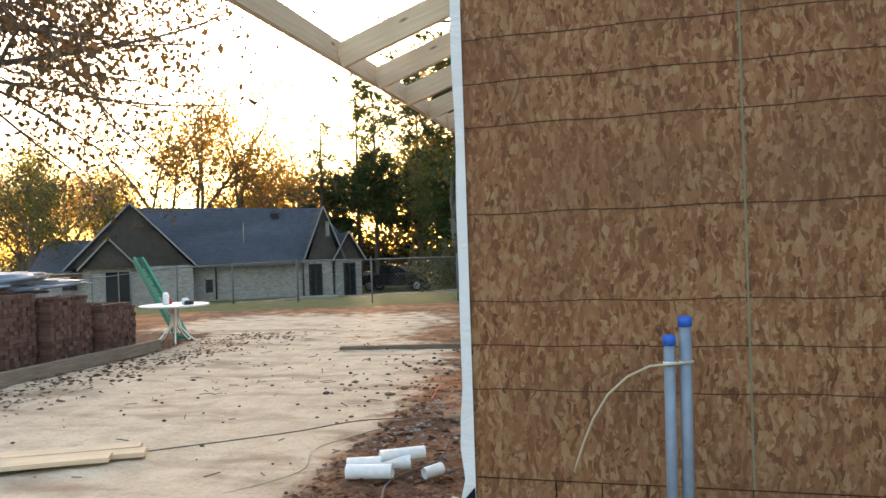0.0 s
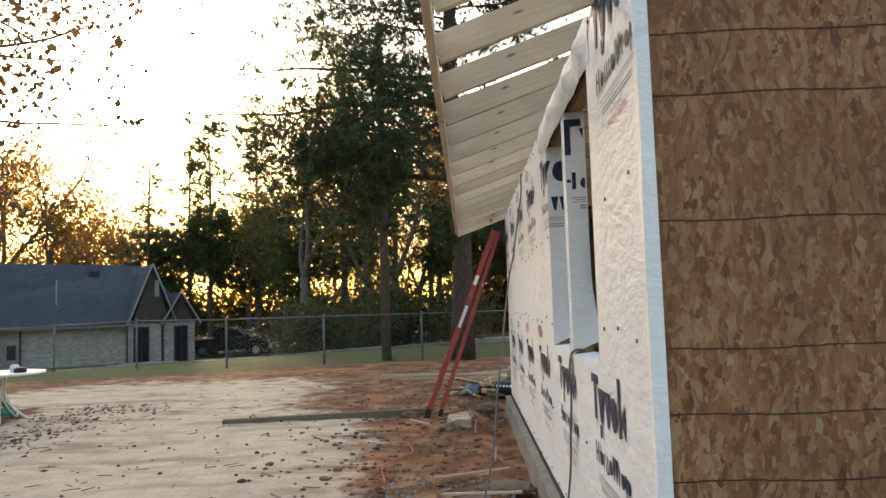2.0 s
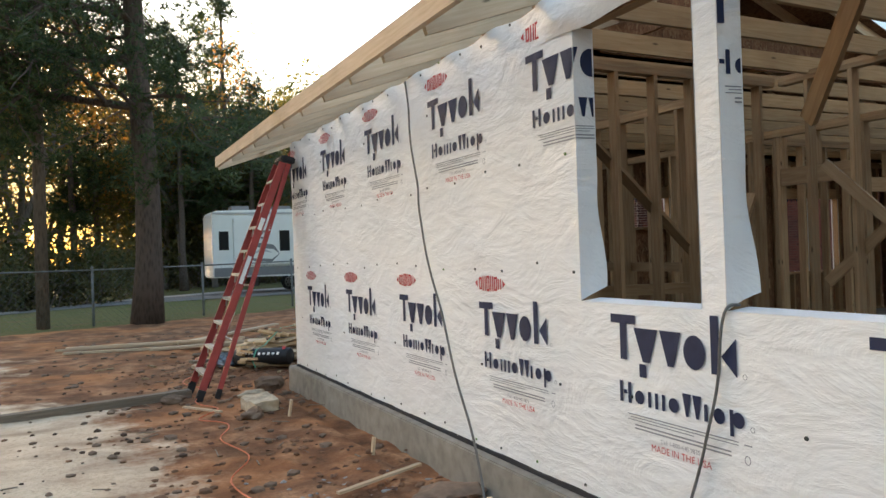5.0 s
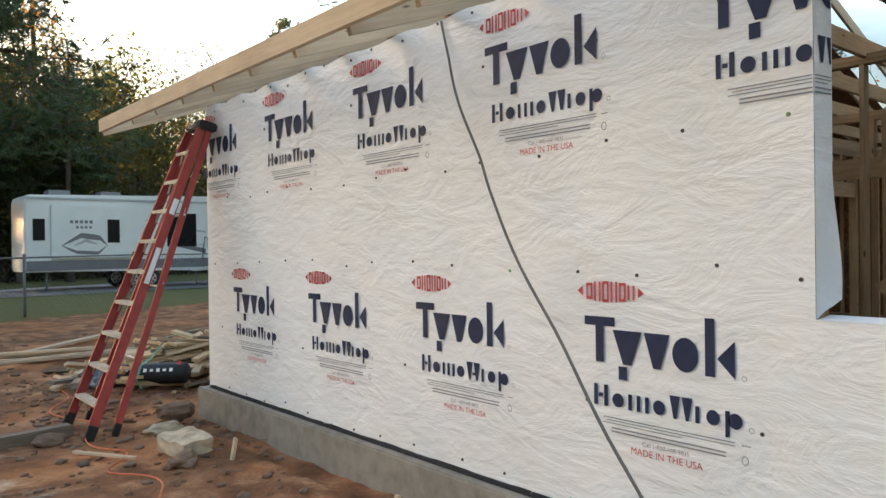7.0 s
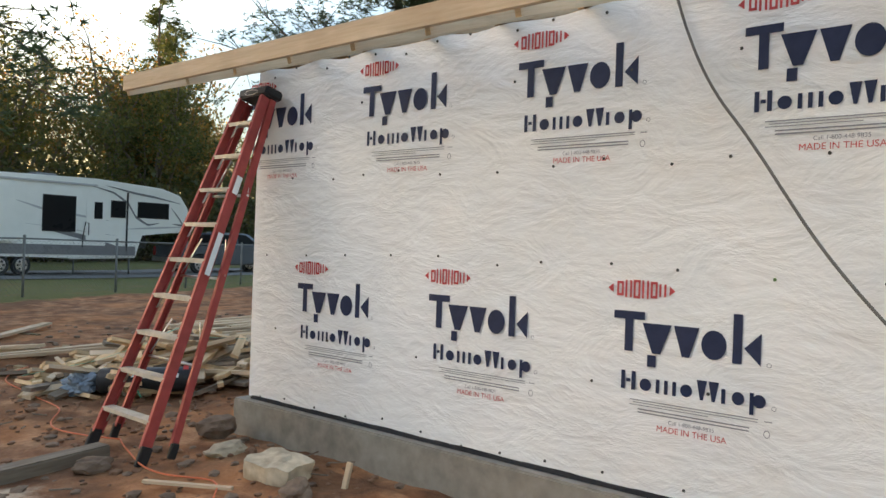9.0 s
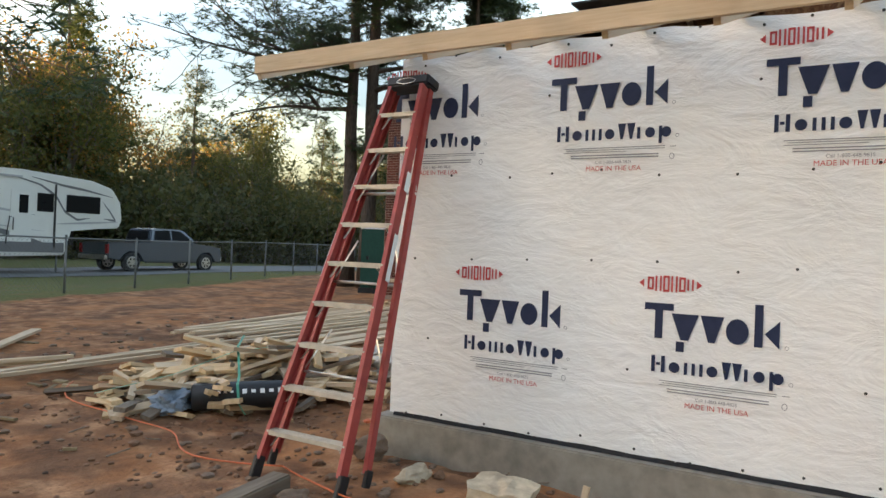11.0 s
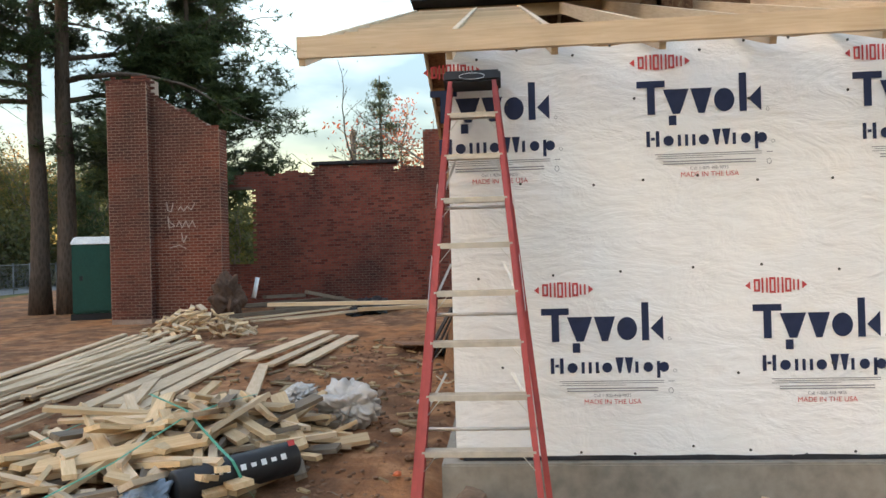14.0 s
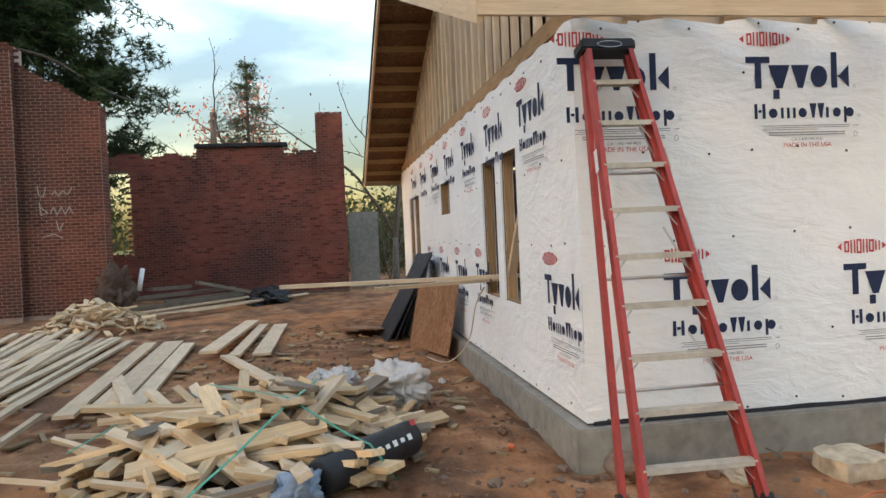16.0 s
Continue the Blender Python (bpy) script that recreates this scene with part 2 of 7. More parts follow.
M_EARTH, M_WRAP = ground_mat(), wrap_mat()
# second board is the same one tinted darker, holding the roof underside's shade
M_OSB, M_OSB_DARK = osb("osb_sheathing", 0.68), osb("shade_toned_osb", 0.5)
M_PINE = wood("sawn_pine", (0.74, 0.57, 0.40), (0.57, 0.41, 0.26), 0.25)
# deeper-toned pine; on the far outriggers the tone stands in for shade
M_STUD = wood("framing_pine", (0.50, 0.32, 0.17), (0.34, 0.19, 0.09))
M_SCRAP = wood("scrap_pine", (0.78, 0.57, 0.35), (0.58, 0.38, 0.20), 0.4)
M_GREY_WOOD = wood("weathered_wood", (0.27, 0.215, 0.16), (0.15, 0.11, 0.08))
M_CONCRETE = plain("concrete", (0.26, 0.235, 0.20), 0.9, 0, 0.3, 9, 0.35, 0.2)
M_SEAM = plain("panel_joint", (0.07, 0.035, 0.02), 0.9)
M_GREEN_EDGE = plain("panel_edge_paint", (0.20, 0.20, 0.12), 0.8)
M_NAVY = plain("navy_print", (0.013, 0.022, 0.062), 0.6, bump=0)
M_RED_PRINT = plain("red_print", (0.56, 0.07, 0.07), 0.6, bump=0)
M_GREY_PRINT = plain("grey_print", (0.25, 0.25, 0.27), 0.6, bump=0)
M_NAIL = plain("cap_nail", (0.05, 0.05, 0.045), 0.5)
M_GREEN_CAP = plain("green_cap", (0.12, 0.22, 0.08), 0.5)
M_RED = plain("red_fibreglass", (0.36, 0.058, 0.05), 0.45, 0, 0.2)
M_ALU = plain("aluminium", (0.62, 0.60, 0.57), 0.42, 0.75, 0.15)
M_STEP = plain("dusty_aluminium", (0.50, 0.45, 0.38), 0.55, 0.35, 0.25)
M_BLACK = plain("black_plastic", (0.02, 0.02, 0.022), 0.5)
M_FELT = plain("black_roofing_felt", (0.022, 0.022, 0.025), 0.9)
M_GREY_PVC = plain("grey_pvc", (0.22, 0.27, 0.33), 0.4)
M_BLUE = plain("blue_cap", (0.02, 0.13, 0.55), 0.4)
M_WHITE_PVC = plain("white_pvc", (0.78, 0.78, 0.76), 0.4)
M_CORD_GREY = plain("grey_cord", (0.13, 0.12, 0.11), 0.6)
M_CORD_TAN = plain("tan_cord", (0.55, 0.45, 0.31), 0.6)
M_ORANGE = plain("orange_cord", (0.62, 0.14, 0.05), 0.5)
M_GREENSTRAP = plain("green_strap", (0.06, 0.30, 0.19), 0.45)
M_TEAL = plain("green_painted_metal", (0.02, 0.25, 0.16), 0.45)
M_BAG = plain("plastic_film", (0.50, 0.46, 0.42), 0.3, 0, 0.15, 8, 0.4, 0.5)
M_ROCK = plain("pale_rock", (0.46, 0.37, 0.26), 0.9, 0, 0.4, 12, 0.6)
M_STONE = plain("dark_stone", (0.19, 0.125, 0.085), 0.95, 0, 0.4, 14, 0.6)
M_RUBBLE = plain("clay_crumb", (0.20, 0.105, 0.06), 0.95, 0, 0.5, 16, 0.6)
M_CLOD = plain("earth_clod", (0.085, 0.05, 0.034), 0.95, 0, 0.4, 20, 0.5)
M_GRAVEL = plain("grey_gravel", (0.27, 0.26, 0.25), 0.95, 0, 0.4, 30, 0.5)
M_RVWHITE = plain("white_gelcoat", (0.74, 0.74, 0.71), 0.25, 0, 0.05, 2, 0.0, 0.5)
M_RVGREY = plain("grey_gelcoat", (0.17, 0.17, 0.18), 0.3, 0, 0.1, 2, 0.0, 0.5)
M_RVMID = plain("silver_stripe", (0.40, 0.40, 0.41), 0.3, 0, 0.1, 2, 0.0, 0.5)
M_GLASS = plain("dark_glass", (0.010, 0.011, 0.013), 0.3, 0, 0.1, 2, 0.0, 0.12)
M_TYRE = plain("tyre_rubber", (0.022, 0.022, 0.023), 0.85)
M_CHROME = plain("wheel_alloy", (0.55, 0.55, 0.56), 0.3, 0.9)
M_TRUCK = plain("grey_car_paint", (0.095, 0.115, 0.145), 0.25, 0.3, 0.05, 2, 0.0, 0.6)
M_BLACKCAR = plain("black_car_paint", (0.012, 0.012, 0.014), 0.2, 0.1, 0.05, 2, 0.0, 0.6)
M_TAIL = plain("red_lens", (0.35, 0.02, 0.02), 0.25)
M_HEADLIGHT = plain("clear_lens", (0.65, 0.66, 0.66), 0.15)
M_GALV = plain("galvanised_steel", (0.17, 0.175, 0.17), 0.7, 0.3)
M_ASPHALT = plain("worn_asphalt", (0.15, 0.145, 0.14), 0.95, 0, 0.25, 12, 0.5)
M_ROAD = plain("pale_concrete_road", (0.36, 0.34, 0.31), 0.95, 0, 0.2, 6, 0.4)
M_BRICK = brick_mat("old_red_brick", (0.19, 0.05, 0.036), (0.27, 0.082, 0.058), 0.8)
M_BRICK_CHIMNEY = brick_mat("red_brick", (0.17, 0.046, 0.030), (0.24, 0.078, 0.050), 0.7)
M_MORTAR = plain("mortar", (0.33, 0.235, 0.185), 0.95, 0, 0.3, 20, 0.4)
M_MORTAR_OLD = plain("sooty_mortar", (0.13, 0.085, 0.068), 0.95, 0, 0.4, 20, 0.4)
M_PALLETBRICK = brick_mat("brown_brick", (0.17, 0.085, 0.062), (0.26, 0.15, 0.11), 0.4)
M_SHINGLE = courses("slate_grey_shingles", (0.15, 0.165, 0.19), (0.19, 0.205, 0.23), (0.11, 0.12, 0.14), 2.2)
M_HOUSEBRICK = courses("pale_house_brick", (0.42, 0.38, 0.33), (0.25, 0.22, 0.19), (0.43, 0.40, 0.36), 1.7)
M_SIDING = plain("grey_brown_siding", (0.17, 0.14, 0.12), 0.8, 0, 0.2, 3)
M_TRIM = plain("pale_trim", (0.30, 0.28, 0.26), 0.7)
M_BARK = bark("pine_bark", (0.14, 0.105, 0.085))
M_BARKL = bark("grey_bark", (0.20, 0.165, 0.135))
M_POLE = bark("creosoted_pole", (0.20, 0.155, 0.12))
M_NEEDLE = leafy("pine_needles", (0.030, 0.052, 0.022), (0.055, 0.085, 0.032), (0.09, 0.115, 0.045), trans=0.3)
M_AUTUMN = leafy("autumn_leaves", (0.12, 0.105, 0.035), (0.22, 0.16, 0.045), (0.26, 0.13, 0.04), (0.17, 0.14, 0.05))
M_GREENLEAF = leafy("green_leaves", (0.06, 0.08, 0.03), (0.105, 0.12, 0.042), (0.16, 0.145, 0.05))
M_BROWNLEAF = leafy("oak_leaves", (0.07, 0.06, 0.035), (0.14, 0.085, 0.05), (0.10, 0.085, 0.045), trans=0.3)
M_REDLEAF = leafy("red_leaves", (0.25, 0.06, 0.03), (0.36, 0.10, 0.05))
M_DEADLEAF = leafy("fallen_leaves", (0.09, 0.04, 0.025), (0.17, 0.08, 0.045), (0.24, 0.14, 0.085), trans=0.1)
M_SHRUB = leafy("undergrowth_leaves", (0.05, 0.062, 0.028), (0.085, 0.092, 0.038), (0.12, 0.105, 0.045), trans=0.4)
M_SPRAY = plain("white_chalk_paint", (0.46, 0.38, 0.34), 0.9)


# ---- mesh helpers ----
def box(bm, c, s, rot=None):
    """A box of size s about c, turned by rot."""
    m = Matrix.LocRotScale(c, rot, s)
    v = [bm.verts.new(m @ Vector((x, y, z))) for x in (-.5, .5) for y in (-.5, .5) for z in (-.5, .5)]
    for f in ((0, 1, 3, 2), (4, 6, 7, 5), (0, 4, 5, 1), (2, 3, 7, 6), (0, 2, 6, 4), (1, 5, 7, 3)):
        bm.faces.new([v[k] for k in f])
    return v


def span(bm, lo, hi):
    """A box between two corners."""
    return box(bm, [(a + b) / 2 for a, b in zip(lo, hi)], [b - a for a, b in zip(lo, hi)])


def bar(bm, p, q, w, h, up=(0, 0, 1)):
    """A bar of section w x h from p to q."""
    p, q = Vector(p), Vector(q)
    x = (q - p).normalized()
    y = Vector(up).cross(x).normalized()
    r = Matrix((x, y, x.cross(y))).transposed().to_quaternion()
    return box(bm, (p + q) / 2, ((q - p).length, w, h), r)


def tube(bm, pts, radii, n=8, caps=True):
    """A tube through points, with a radius at each."""
    pts = [Vector(p) for p in pts]
    if isinstance(radii, (int, float)):
        radii = [radii] * len(pts)
    rings, side = [], Vector((0.31, 0.95, 0.07))
    for k, p in enumerate(pts):
        d = (pts[min(k + 1, len(pts) - 1)] - pts[max(k - 1, 0)]).normalized()
        side = (side - d * side.dot(d))
        if side.length < 1e-4:
            side = d.orthogonal()
        side.normalize()
        up = d.cross(side)
        rings.append([bm.verts.new(p + (side * math.cos(a) + up * math.sin(a)) * radii[k]) for a in [2 * math.pi * i / n for i in range(n)]])
    for a, b in zip(rings, rings[1:]):
        for i in range(n):
            f = bm.faces.new((a[i], a[(i + 1) % n], b[(i + 1) % n], b[i]))
            f.smooth = n > 5
    if caps:
        bm.faces.new(rings[0][::-1])
        bm.faces.new(rings[-1])


def prism(bm, outline, thick, m):
    """A flat outline (x, y) given a thickness along z, placed by m."""
    lo = [bm.verts.new(m @ Vector((x, y, 0))) for x, y in outline]
    hi = [bm.verts.new(m @ Vector((x, y, thick))) for x, y in outline]
    n = len(outline)
    bm.faces.new(lo[::-1])
    bm.faces.new(hi)
    for i in range(n):
        bm.faces.new((lo[i], lo[(i + 1) % n], hi[(i + 1) % n], hi[i]))


def mesh_of(name, bm, material, bevel=0.0, smooth=False):
    if bevel:
        bmesh.ops.bevel(bm, geom=bm.edges[:], offset=bevel, segments=2, affect="EDGES", clamp_overlap=True)
    bmesh.ops.recalc_face_normals(bm, faces=bm.faces[:])
    me = bpy.data.meshes.new(name)
    bm.to_mesh(me)
    bm.free()
    me.materials.append(material)
    if smooth:
        me.polygons.foreach_set("use_smooth", [True] * len(me.polygons))
    return me


def thing(name, label, category, group="", kind="", at=None):
    """An Empty that carries the parts of one thing."""
    ob = tagged(new(name), label, category, group, kind)
    if at is not None:
        ob.matrix_world = at
    ob.empty_display_size = 0.1
    return ob


def part(name, bm, material, parent=None, label="", bevel=0.0, smooth=False):
    """One bmesh as one mesh object under a thing or a part."""
    ob = new(name, mesh_of(name, bm, material, bevel, smooth))
    ob.parent = parent
    if label:
        ob["label"] = label
    return ob


def solid(name, bm, material, label, category="", group="", kind="", bevel=0.0, smooth=False):
    """One bmesh as a thing of its own."""
    return tagged(part(name, bm, material, None, "", bevel, smooth), label, category, group, kind)


def arrays(name, verts, faces, material, parent=None, label="", kind=""):
    """A large mesh straight from arrays."""
    me = bpy.data.meshes.new(name)
    me.from_pydata([tuple(v) for v in verts], [], [tuple(f) for f in faces])
    me.materials.append(material)
    ob = new(name, me)
    ob.parent = parent
    return tagged(ob, label, "", "", kind)


def lump(bm, c, r, rough=0.25, seed=0, squash=(1, 1, 0.7), sub=2):
    """An uneven stone or clod."""
    made = bmesh.ops.create_icosphere(bm, subdivisions=sub, radius=1.0)
    for v in made["verts"]:
        k = 1 + rough * noise.noise(v.co * 1.3 + Vector((seed * 3.7, seed * 1.3, seed)))
        k += rough * 0.4 * noise.noise(v.co * 3.1 + Vector((seed, 9, seed)))
        v.co = Vector(c) + Vector([a * b * r * k for a, b in zip(v.co, squash)])


# ---- the ground ----
def smooth(a, b, x):
    t = min(1.0, max(0.0, (x - a) / (b - a)))
    return t * t * (3 - 2 * t)


def land(x, y):
    """Height of the ground: level on the site, falling towards the neighbour's house, raised a little by the old walls."""
    u = -0.56 * x + 0.83 * y
    z = -1.4 * smooth(22, 46, u) * smooth(6, -12, x)
    z += 0.10 * smooth(12, 20, x)
    near = smooth(40, 12, math.hypot(x + 2, y - 6))
    z += near * (0.05 * noise.noise((x * 0.5, y * 0.5, 0)) + 0.025 * noise.noise((x * 1.9, y * 1.9, 3)))
    rough = smooth(-2.6, -0.8, x) * near
    z += rough * (0.03 * noise.noise((x * 4.2, y * 4.2, 5)) + 0.018 * noise.noise((x * 9, y * 9, 8)))
    if -0.3 < x < 12.2 and -7 < y < 9.1:
        z -= 0.06
    return z - 0.02


def lines(lo, a, b, hi, step, grow):
    out, v, s = [], a, step
    while v > lo:
        v -= s
        s *= grow
        out.append(v)
    out = out[::-1] + [a + step * k for k in range(int((b - a) / step) + 1)]
    v, s = out[-1], step
    while v < hi:
        v += s
        s *= grow
        out.append(v)
    return out


def fence_y(x):
    return 21.6 + 0.375 * x


gx, gy = lines(-900, -8.0, 4.0, 900, 0.11, 1.09), lines(-900, -3.0, 14.5, 900, 0.11, 1.09)
verts = [(x, y, land(x, y)) for y in gy for x in gx]
w = len(gx)
faces = [(j * w + i, j * w + i + 1, (j + 1) * w + i + 1, (j + 1) * w + i) for j in range(len(gy) - 1) for i in range(w - 1)]
ground = arrays("ground", verts, faces, M_EARTH)
tagged(ground, "red clay and pale sand building site ground with grass beyond", "ground", "", "structure")
ground.data.polygons.foreach_set("use_smooth", [True] * len(faces))
cover = ground.data.color_attributes.new("cover", "FLOAT_COLOR", "POINT")
col = np.zeros((len(verts), 4), dtype=np.float32)
for k, (x, y, z) in enumerate(verts):
    sand = smooth(0.2, -2.9, x + 0.10 * y) * smooth(10.2, 7.6, y + 0.15 * x) * smooth(-9.5, -7.0, x + 0.2 * y)
    sand = max(sand, smooth(-1.0, -5.0, x) * smooth(20, 13, y) * smooth(-13, -9.5, x) * (0.66 if y > 8.5 else 0.95))
    grass = smooth(-2.2, 0.6, y - fence_y(x)) if x > -7 else smooth(15, 20, y - 0.25 * (x + 8))
    grass = max(grass, 0.75 * smooth(-11, -14, x) * smooth(13, 17, y))
    far = smooth(30, 60, math.hypot(x, y - 8))
    litter = smooth(-6.0, -7.4, x + 0.12 * y) * smooth(13, 10, y) * 0.75
    litter = max(litter, 0.55 * smooth(-2.4, -1.4, x) * smooth(4.6, 2.6, y) * smooth(0.6, 0.0, x))
    col[k] = (sand, max(grass, far), litter, 1)
cover.data.foreach_set("color", col.ravel())


def strip(name, line, width, material, label, lift, cat):
    """A road laid along a line on the ground."""
    v, f = [], []
    for k, (x, y) in enumerate(line):
        a, b = line[max(k - 1, 0)], line[min(k + 1, len(line) - 1)]
        d = Vector((b[0] - a[0], b[1] - a[1])).normalized()
        for s in (-0.5, -0.17, 0.17, 0.5):
            px, py = x - d.y * s * width, y + d.x * s * width
            v.append((px, py, land(px, py) + lift))
    for k in range(len(line) - 1):
        for s in range(3):
            f.append((k * 4 + s, k * 4 + s + 1, k * 4 + s + 5, k * 4 + s + 4))
    return tagged(arrays(name, v, f, material), label, cat, "", "structure")


strip("driveway", [(x, 33.6 + 0.06 * x + 0.0035 * max(0, -x) ** 2) for x in range(-14, 84, 4)], 6.0, M_ASPHALT, "worn grey asphalt drive with a camper on it", 0.03, "road")
strip("path", [(-40 + k * 4, 27.5 + 0.19 * (-40 + k * 4) + 8) for k in range(13)], 2.0, M_ROAD, "pale concrete lane beyond the wire fence", 0.04, "road")

# ---- the house under construction ----
WEST, NORTH, EAST, SOUTH = 0.0, 8.85, 11.7, -9.0     # outer faces
SLAB, PLATE, EAVE_X, RIDGE_X, RIDGE_Z = 0.20, 2.99, -0.78, 5.85, 5.22
SLOPE = (RIDGE_Z - 2.88) / (RIDGE_X - EAVE_X)
RAKE = 9.68


def roof_z(x):
    """Top of the rafters."""
    return 2.88 + SLOPE * ((x - EAVE_X) if x < RIDGE_X else (2 * RIDGE_X - EAVE_X - x))


bm = bmesh.new()
span(bm, (WEST - 0.10, SOUTH, -0.6), (EAST + 0.07, NORTH + 0.11, SLAB))
solid("slab", bm, M_CONCRETE, "rough grey poured concrete foundation slab", "slab", "", "structure", 0.012)

# openings as (from, to, sill, head) along each wall
WEST_OPEN = [(1.08, 1.965, 1.275, 2.77), (2.10, 2.97, 1.275, 2.77)]
NORTH_OPEN = [(1.62, 2.22, 0.90, 2.32), (2.46, 3.10, 0.90, 2.32), (5.30, 6.15, 1.86, 2.32), (8.75, 9.45, 1.0, 2.32), (9.6, 10.3, 1.0, 2.32)]


def cells(lo, hi, z0, z1, opens):
    """Rectangles of a wall left round its openings."""
    xs = sorted({lo, hi, *[v for o in opens for v in o[:2]]})
    out = []
    for a, b in zip(xs, xs[1:]):
        hole = [o for o in opens if o[0] <= a + 1e-6 and o[1] >= b - 1e-6]
        if hole:
            out += [(a, b, z0, hole[0][2]), (a, b, hole[0][3], z1)]
        else:
            out.append((a, b, z0, z1))
    return out


def wall_solid(name, along, face, inward, lo, hi, opens, z0, z1, material, label):
    bm = bmesh.new()
    for a, b, c, d in cells(lo, hi, z0, z1, opens):
        if along == "y":
            span(bm, (min(face, face + inward), a, c), (max(face, face + inward), b, d))
        else:
            span(bm, (a, min(face, face + inward), c), (b, max(face, face + inward), d))
    return solid(name, bm, material, label, "wall", "", "structure")


wall_west = wall_solid("wall_west", "y", WEST + 0.006, 0.012, 0.012, NORTH - 0.012, WEST_OPEN, SLAB, PLATE - 0.02, M_OSB_DARK, "sheathed timber wall covered in white house wrap")
wall_north = wall_solid("wall_north", "x", NORTH - 0.006, -0.012, 0.02, EAST, NORTH_OPEN, SLAB, PLATE - 0.02, M_OSB_DARK, "sheathed gable wall covered in white house wrap")
wall_solid("wall_east", "y", EAST, 0.012, SOUTH, NORTH - 0.03, [(2.0, 4.2, 0.3, 2.3), (-5.5, -3.0, 1.0, 2.3)], SLAB, PLATE - 0.02, M_OSB_DARK, "brown sheathing boards on the far wall")

# the porch wall of bare panels, seen at arm's length
wall_south = tagged(new("wall_south"), "bare brown strand board panels with dark joint lines", "wall", "", "structure")
SHEET = 0.515
for a, b in ((0.004, 1.352), (1.358, 2.72), (2.726, 4.08), (4.086, 5.44)):
    bm = bmesh.new()
    span(bm, (a, 0.0, SHEET), (b, 0.011, 3.6))
    part("panel", bm, M_OSB, wall_south, bevel=0.002)
a = 0.004
for b in (0.435, 0.66, 0.875, 1.352, 1.80, 2.25, 2.72, 3.4, 4.08, 5.44):
    bm = bmesh.new()
    span(bm, (a, 0.0, SLAB + 0.004), (b - 0.006, 0.011, SHEET - 0.006))
    part("panel", bm, M_OSB, wall_south, bevel=0.002)
    a = b
bm = bmesh.new()
for k, z in enumerate((0.447, 0.671, 0.895, 1.342, 1.79, 2.013, 2.237, 2.684)):
    for a, b in ((0.004, 1.352), (1.358, 2.72), (2.726, 4.08)):
        for i in range(12):
            x0, x1 = a + (b - a) * i / 12, a + (b - a) * (i + 1) / 12
            zz = SHEET + z + 0.004 * math.sin(i * 1.1 + k)
            span(bm, (x0, -0.0015, zz), (x1, 0.002, zz + 0.0055))
part("printed_line", bm, M_SEAM, wall_south, "dark printed stud lines")
bm = bmesh.new()
span(bm, (1.350, -0.002, SHEET), (1.360, 0.003, 3.6))
part("panel_edge", bm, M_GREEN_EDGE, wall_south, "dull green painted panel edge")
bm = bmesh.new()
span(bm, (0.02, 0.0125, SLAB), (5.44, 0.10, 3.6))
part("backing", bm, M_SEAM, wall_south)
bm = bmesh.new()
span(bm, (5.46, -4.0, SLAB), (5.6, 0.1, 3.6))
solid("wall_porch", bm, M_OSB, "brown strand board side wall of the porch", "wall", "", "structure")


# white house wrap, a rippled sheet with its openings, printed all over
def sheet_grid(name, along, face, lo, hi, opens, z0, z1, parent, step=0.10):
    v, f, index = [], [], {}

    def vert(a, z):
        key = (round(a, 4), round(z, 4))
        if key not in index:
            index[key] = len(v)
            free = 1.0
            for s, e, c, d in opens:
                free = min(free, smooth(0.0, 0.25, max(s - a, a - e, c - z, z - d)))
            r = 0.003 * noise.noise((a * 0.9, z * 1.6, 2.0)) + 0.002 * noise.noise((a * 2.2, z * 4.5, 7.0))
            r += 0.010 * smooth(2.8, 3.0, z) * math.sin(a * 9.0) * noise.noise((a * 1.3, 1, 4))
            off = 0.012 + r * (0.3 + 0.7 * free)
            zz = z + (0.012 * math.sin(a * 10.3) + 0.015 * noise.noise((a * 3, 0, 0)) if z > z1 - 0.01 else 0)
            v.append((face - off, a, zz) if along == "y" else (a, face + off, zz))
        return index[key]
    for a, b, c, d in cells(lo, hi, z0, z1, opens):
        na, nz = max(1, round((b - a) / step)), max(1, round((d - c) / step))
        for i in range(na):
            for j in range(nz):
                q = [(a + (b - a) * (i + p) / na, c + (d - c) * (j + r) / nz) for p, r in ((0, 0), (1, 0), (1, 1), (0, 1))]
                f.append([vert(*p) for p in q])
    ob = arrays(name, v, f, M_WRAP, parent)
    ob.data.polygons.foreach_set("use_smooth", [True] * len(f))
    return ob


wrap_w = thing("house_wrap", "white printed house wrap stapled over the long wall", "house wrap")
sheet_grid("wrap_sheet", "y", WEST, -0.002, NORTH + 0.012, WEST_OPEN, SLAB + 0.02, PLATE, wrap_w)
wrap_n = thing("house_wrap", "white printed house wrap stapled over the gable wall", "house wrap")
sheet_grid("wrap_sheet", "x", NORTH, -0.012, EAST, NORTH_OPEN, SLAB + 0.02, PLATE, wrap_n, 0.14)
